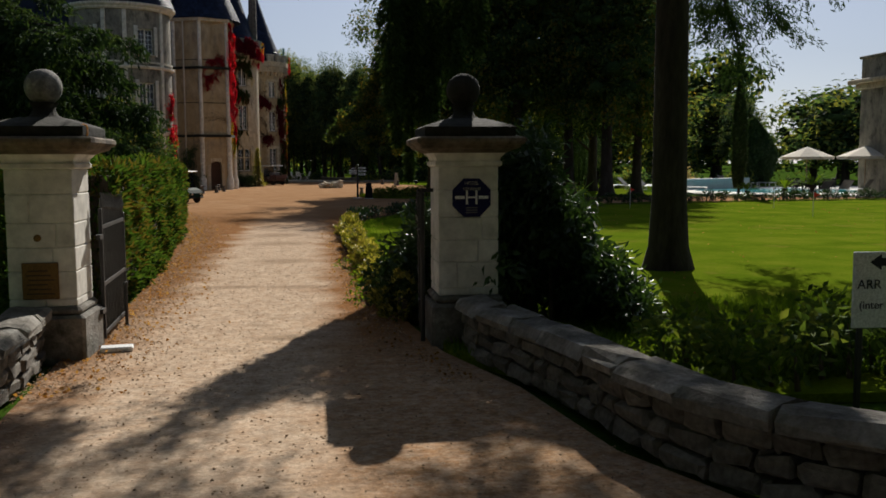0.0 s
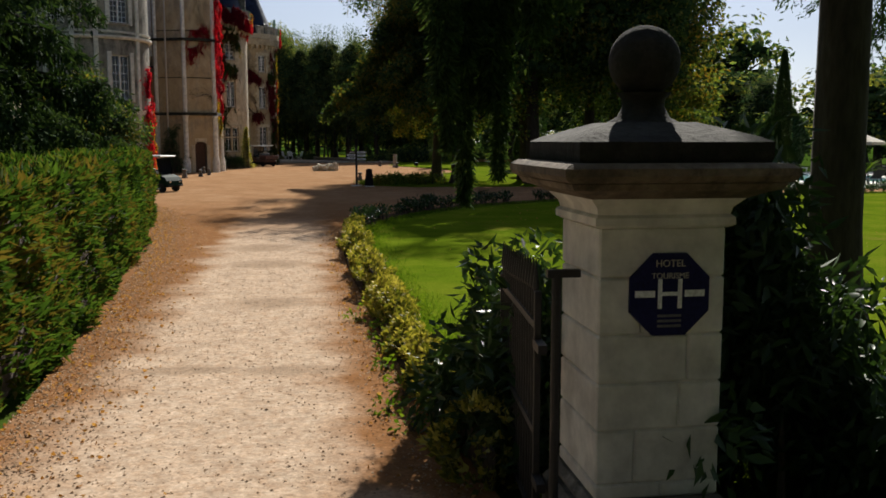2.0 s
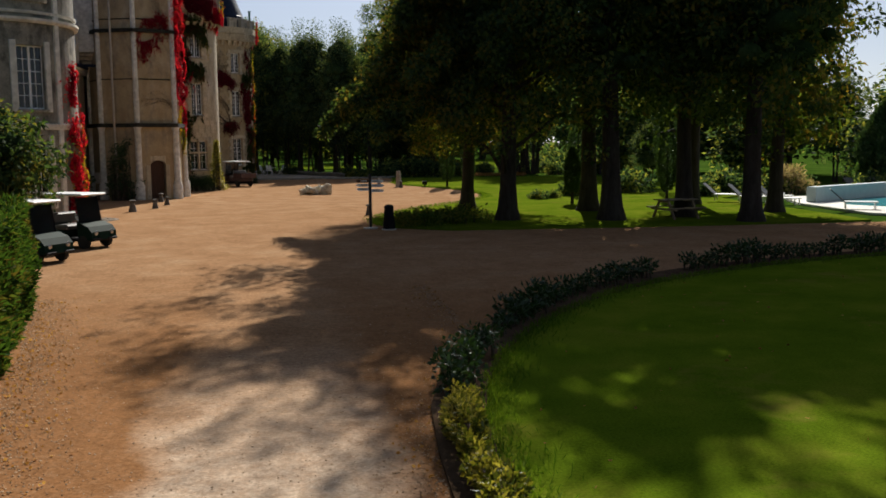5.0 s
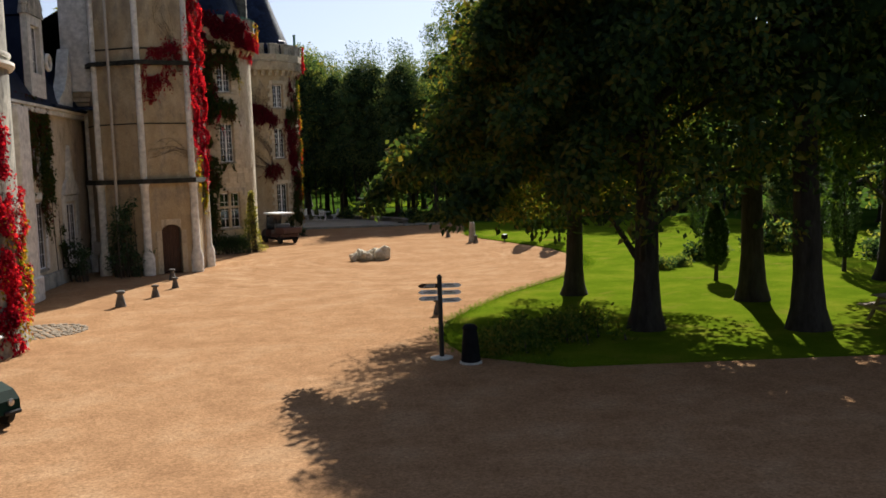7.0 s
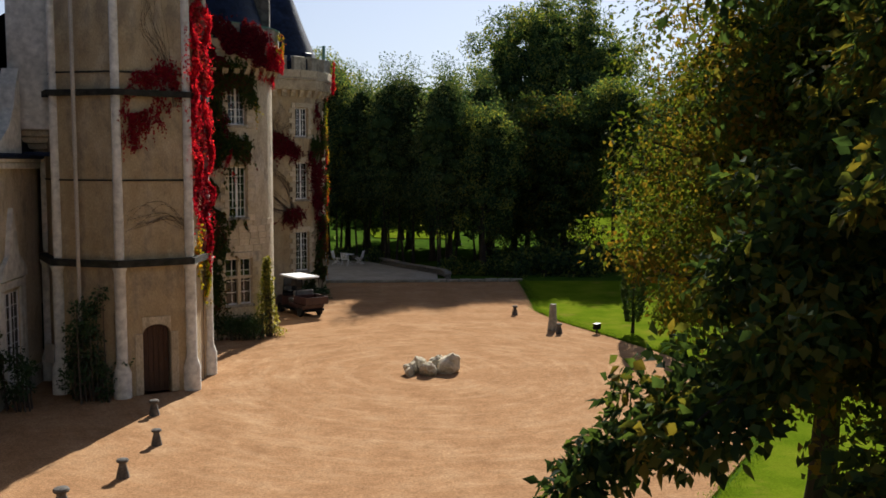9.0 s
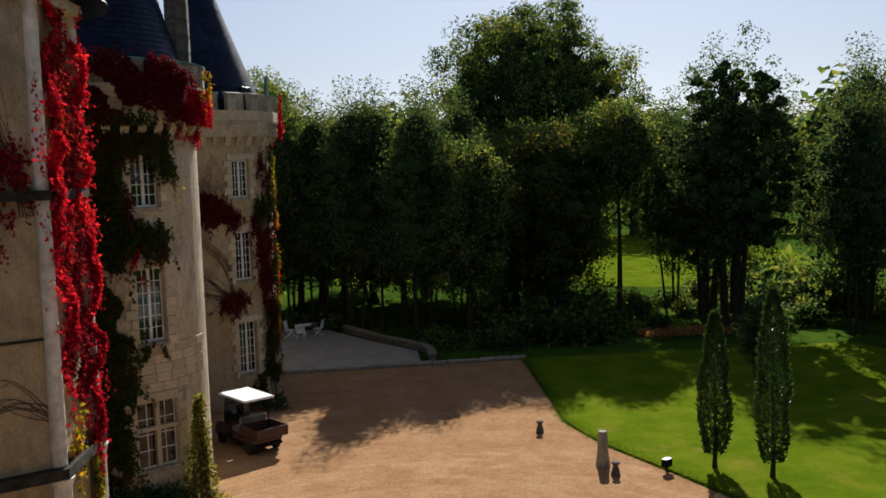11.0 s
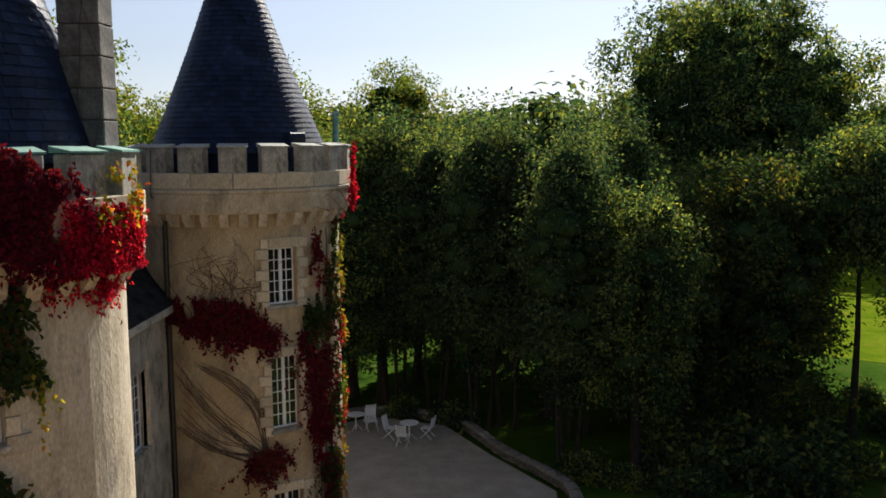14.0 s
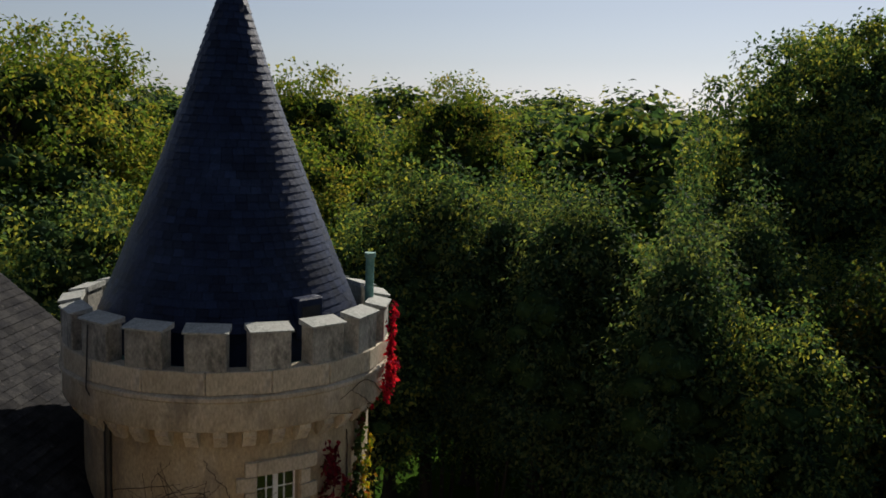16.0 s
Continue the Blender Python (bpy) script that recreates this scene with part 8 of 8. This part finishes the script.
shrub("corner_shrub", "low sunlit leafy plants at the lawn corner", [(3.4 + 3.4 * q + 0.35 * g.normal(), 51.6 + 2.6 * q + 0.7 * g.normal(), 0.1 + 0.26 * g.rand(), 0.32) for q in g.random_sample(80)], 60, 0.12, 0.5, WOOD_GOLD, 47)
shrub("potted_shrub", "dark leafy shrub beside the French window", [(-10.9 + 0.2 * g.normal(), 70.5 + 0.2 * g.normal(), 0.3 + 1.5 * g.rand(), 0.25) for _ in range(20)], 40, 0.12, 0.6, LAUREL, 45)
shrub("wall_shrub", "low green shrubs at the round tower's foot", [(-4.6 + 2.2 * g.rand(), 91.4 + 0.5 * g.rand() + 0.3 * abs(g.normal()), 0.15 + 0.3 * g.rand(), 0.22) for _ in range(30)], 46, 0.11, 0.6, LAUREL, 46)

# ---- litter on the ground ----
g = np.random.RandomState(99)


def pebbles(name, label, n, spread, size):
    base = np.array([(1, 0, 0), (-1, 0, 0), (0, 1, 0), (0, -1, 0), (0, 0, 1), (0, 0, -0.4)], float)
    tri = np.array([(0, 2, 4), (2, 1, 4), (1, 3, 4), (3, 0, 4)])
    c = spread(n)
    s = size * (0.5 + g.random_sample((n, 1, 1)) ** 2 * 1.4)
    a = g.random_sample(n) * math.tau
    rot = np.stack([np.stack([np.cos(a), -np.sin(a), 0 * a], 1), np.stack([np.sin(a), np.cos(a), 0 * a], 1), np.stack([0 * a, 0 * a, 1 + 0 * a], 1)], 1)
    v = np.einsum("nij,kj->nki", rot, base * np.array([1, 0.75, 0.6])) * s + c[:, None]
    v += 0.25 * size * g.normal(size=v.shape)
    f = (np.arange(n)[:, None, None] * 6 + tri[None]).reshape(-1)
    me = bpy.data.meshes.new(name)
    me.vertices.add(6 * n)
    me.vertices.foreach_set("co", v.astype(np.float32).ravel())
    me.loops.add(len(f))
    me.loops.foreach_set("vertex_index", f.astype(np.int32))
    me.polygons.add(4 * n)
    me.polygons.foreach_set("loop_start", np.arange(0, 12 * n, 3, dtype=np.int32))
    me.materials.append(PEBBLE)
    me.update(calc_edges=True)
    return single(name, me, None, label, "gravel", kind="stuff")


def drive_spread(n):
    y = 2 + 34 * g.random_sample(n) ** 1.3
    lo = np.interp(y, [2, 10, 17, 23, 33, 40], [-3.0, -2.4, -2.7, -3.2, -4.5, -6.2])
    hi = np.interp(y, [2, 7, 10, 17, 28, 33, 40], [3.0, 1.8, 1.1, 0.8, 0.85, 2.4, 9])
    return np.stack([lo + (hi - lo) * g.random_sample(n), y, 0.002 + 0 * y], 1)


def edge_spread(n):
    y = 8 + 30 * g.random_sample(n)
    lo = np.interp(y, [2, 10, 17, 23, 33, 40], [-3.0, -2.4, -2.65, -3.15, -4.4, -6.1])
    left = g.random_sample(n) < 0.7
    hi = np.interp(y, [7, 10, 17, 28, 33], [1.7, 1.05, 0.75, 0.8, 2.3])
    x = np.where(left, lo + np.abs(g.normal(size=n)) * 0.45, hi - np.abs(g.normal(size=n)) * 0.25)
    return np.stack([x, y, 0.004 + 0 * y], 1)


pebbles("loose_gravel", "loose tan gravel stones on the drive", 15000, drive_spread, 0.009)
pebbles("loose_gravel", "coarse gravel stones along the drive edges", 26000, edge_spread, 0.009)
c = edge_spread(3200)
single("fallen_leaves", leaf_mesh("fallen_leaves", c + np.array([0, 0, 0.012]), unit(g.normal(size=(3200, 3)) * np.array([1, 1, 0.25])), 0.025 + 0.035 * g.random_sample(3200), 0.02 + 0.02 * g.random_sample(3200), DEAD_LEAF, g), None, "scattered brown fallen leaves along the drive", "leaves", kind="stuff")
c = np.stack([1.6 + 22 * g.random_sample(420), 10 + 29 * g.random_sample(420), 0.035 + 0 * g.random_sample(420)], 1)
single("fallen_leaves", leaf_mesh("fallen_leaves", c, unit(g.normal(size=(420, 3)) * np.array([1, 1, 0.2])), 0.04 + 0.04 * g.random_sample(420) * 0.5, 0.03 + 0.03 * g.random_sample(420), DEAD_LEAF, g), None, "a few brown leaves scattered on the lawn", "leaves", kind="stuff")
# longer grass along lawn edges and in the foreground
n = 16000
u = g.random_sample(n)
edge = np.array(LAWN_EDGE)
k = (u * (len(edge) - 8)).astype(int)
c1 = edge[k] + (edge[k + 1] - edge[k]) * g.random_sample((n, 1)) + np.stack([0.25 * np.abs(g.normal(size=n)), -0.2 * np.abs(g.normal(size=n))], 1)
n2 = 26000
c2 = np.stack([2.6 + 9 * g.random_sample(n2), 7.6 + 4.5 * g.random_sample(n2) ** 1.5], 1)
n3 = 9000
edge3 = np.array(GROVE_LAWN)
k = (g.random_sample(n3) * (len(edge3) - 1)).astype(int)
c3 = edge3[k] + (edge3[k + 1] - edge3[k]) * g.random_sample((n3, 1)) + 0.16 * g.normal(size=(n3, 2))
c = np.concatenate([c1, c2, c3])
c = np.concatenate([c, np.full((len(c), 1), 0.025)], 1)
w = unit(g.normal(size=(len(c), 3)) * 0.45 + np.array([0, 0, 1.0]))
single("grass_tufts", leaf_mesh("grass_tufts", c, w, 0.05 + 0.09 * g.random_sample(len(c)), 0.008 + 0.008 * g.random_sample(len(c)), GRASS_BLADE, g), None, "longer grass blades along the lawn edges", "grass", kind="stuff")
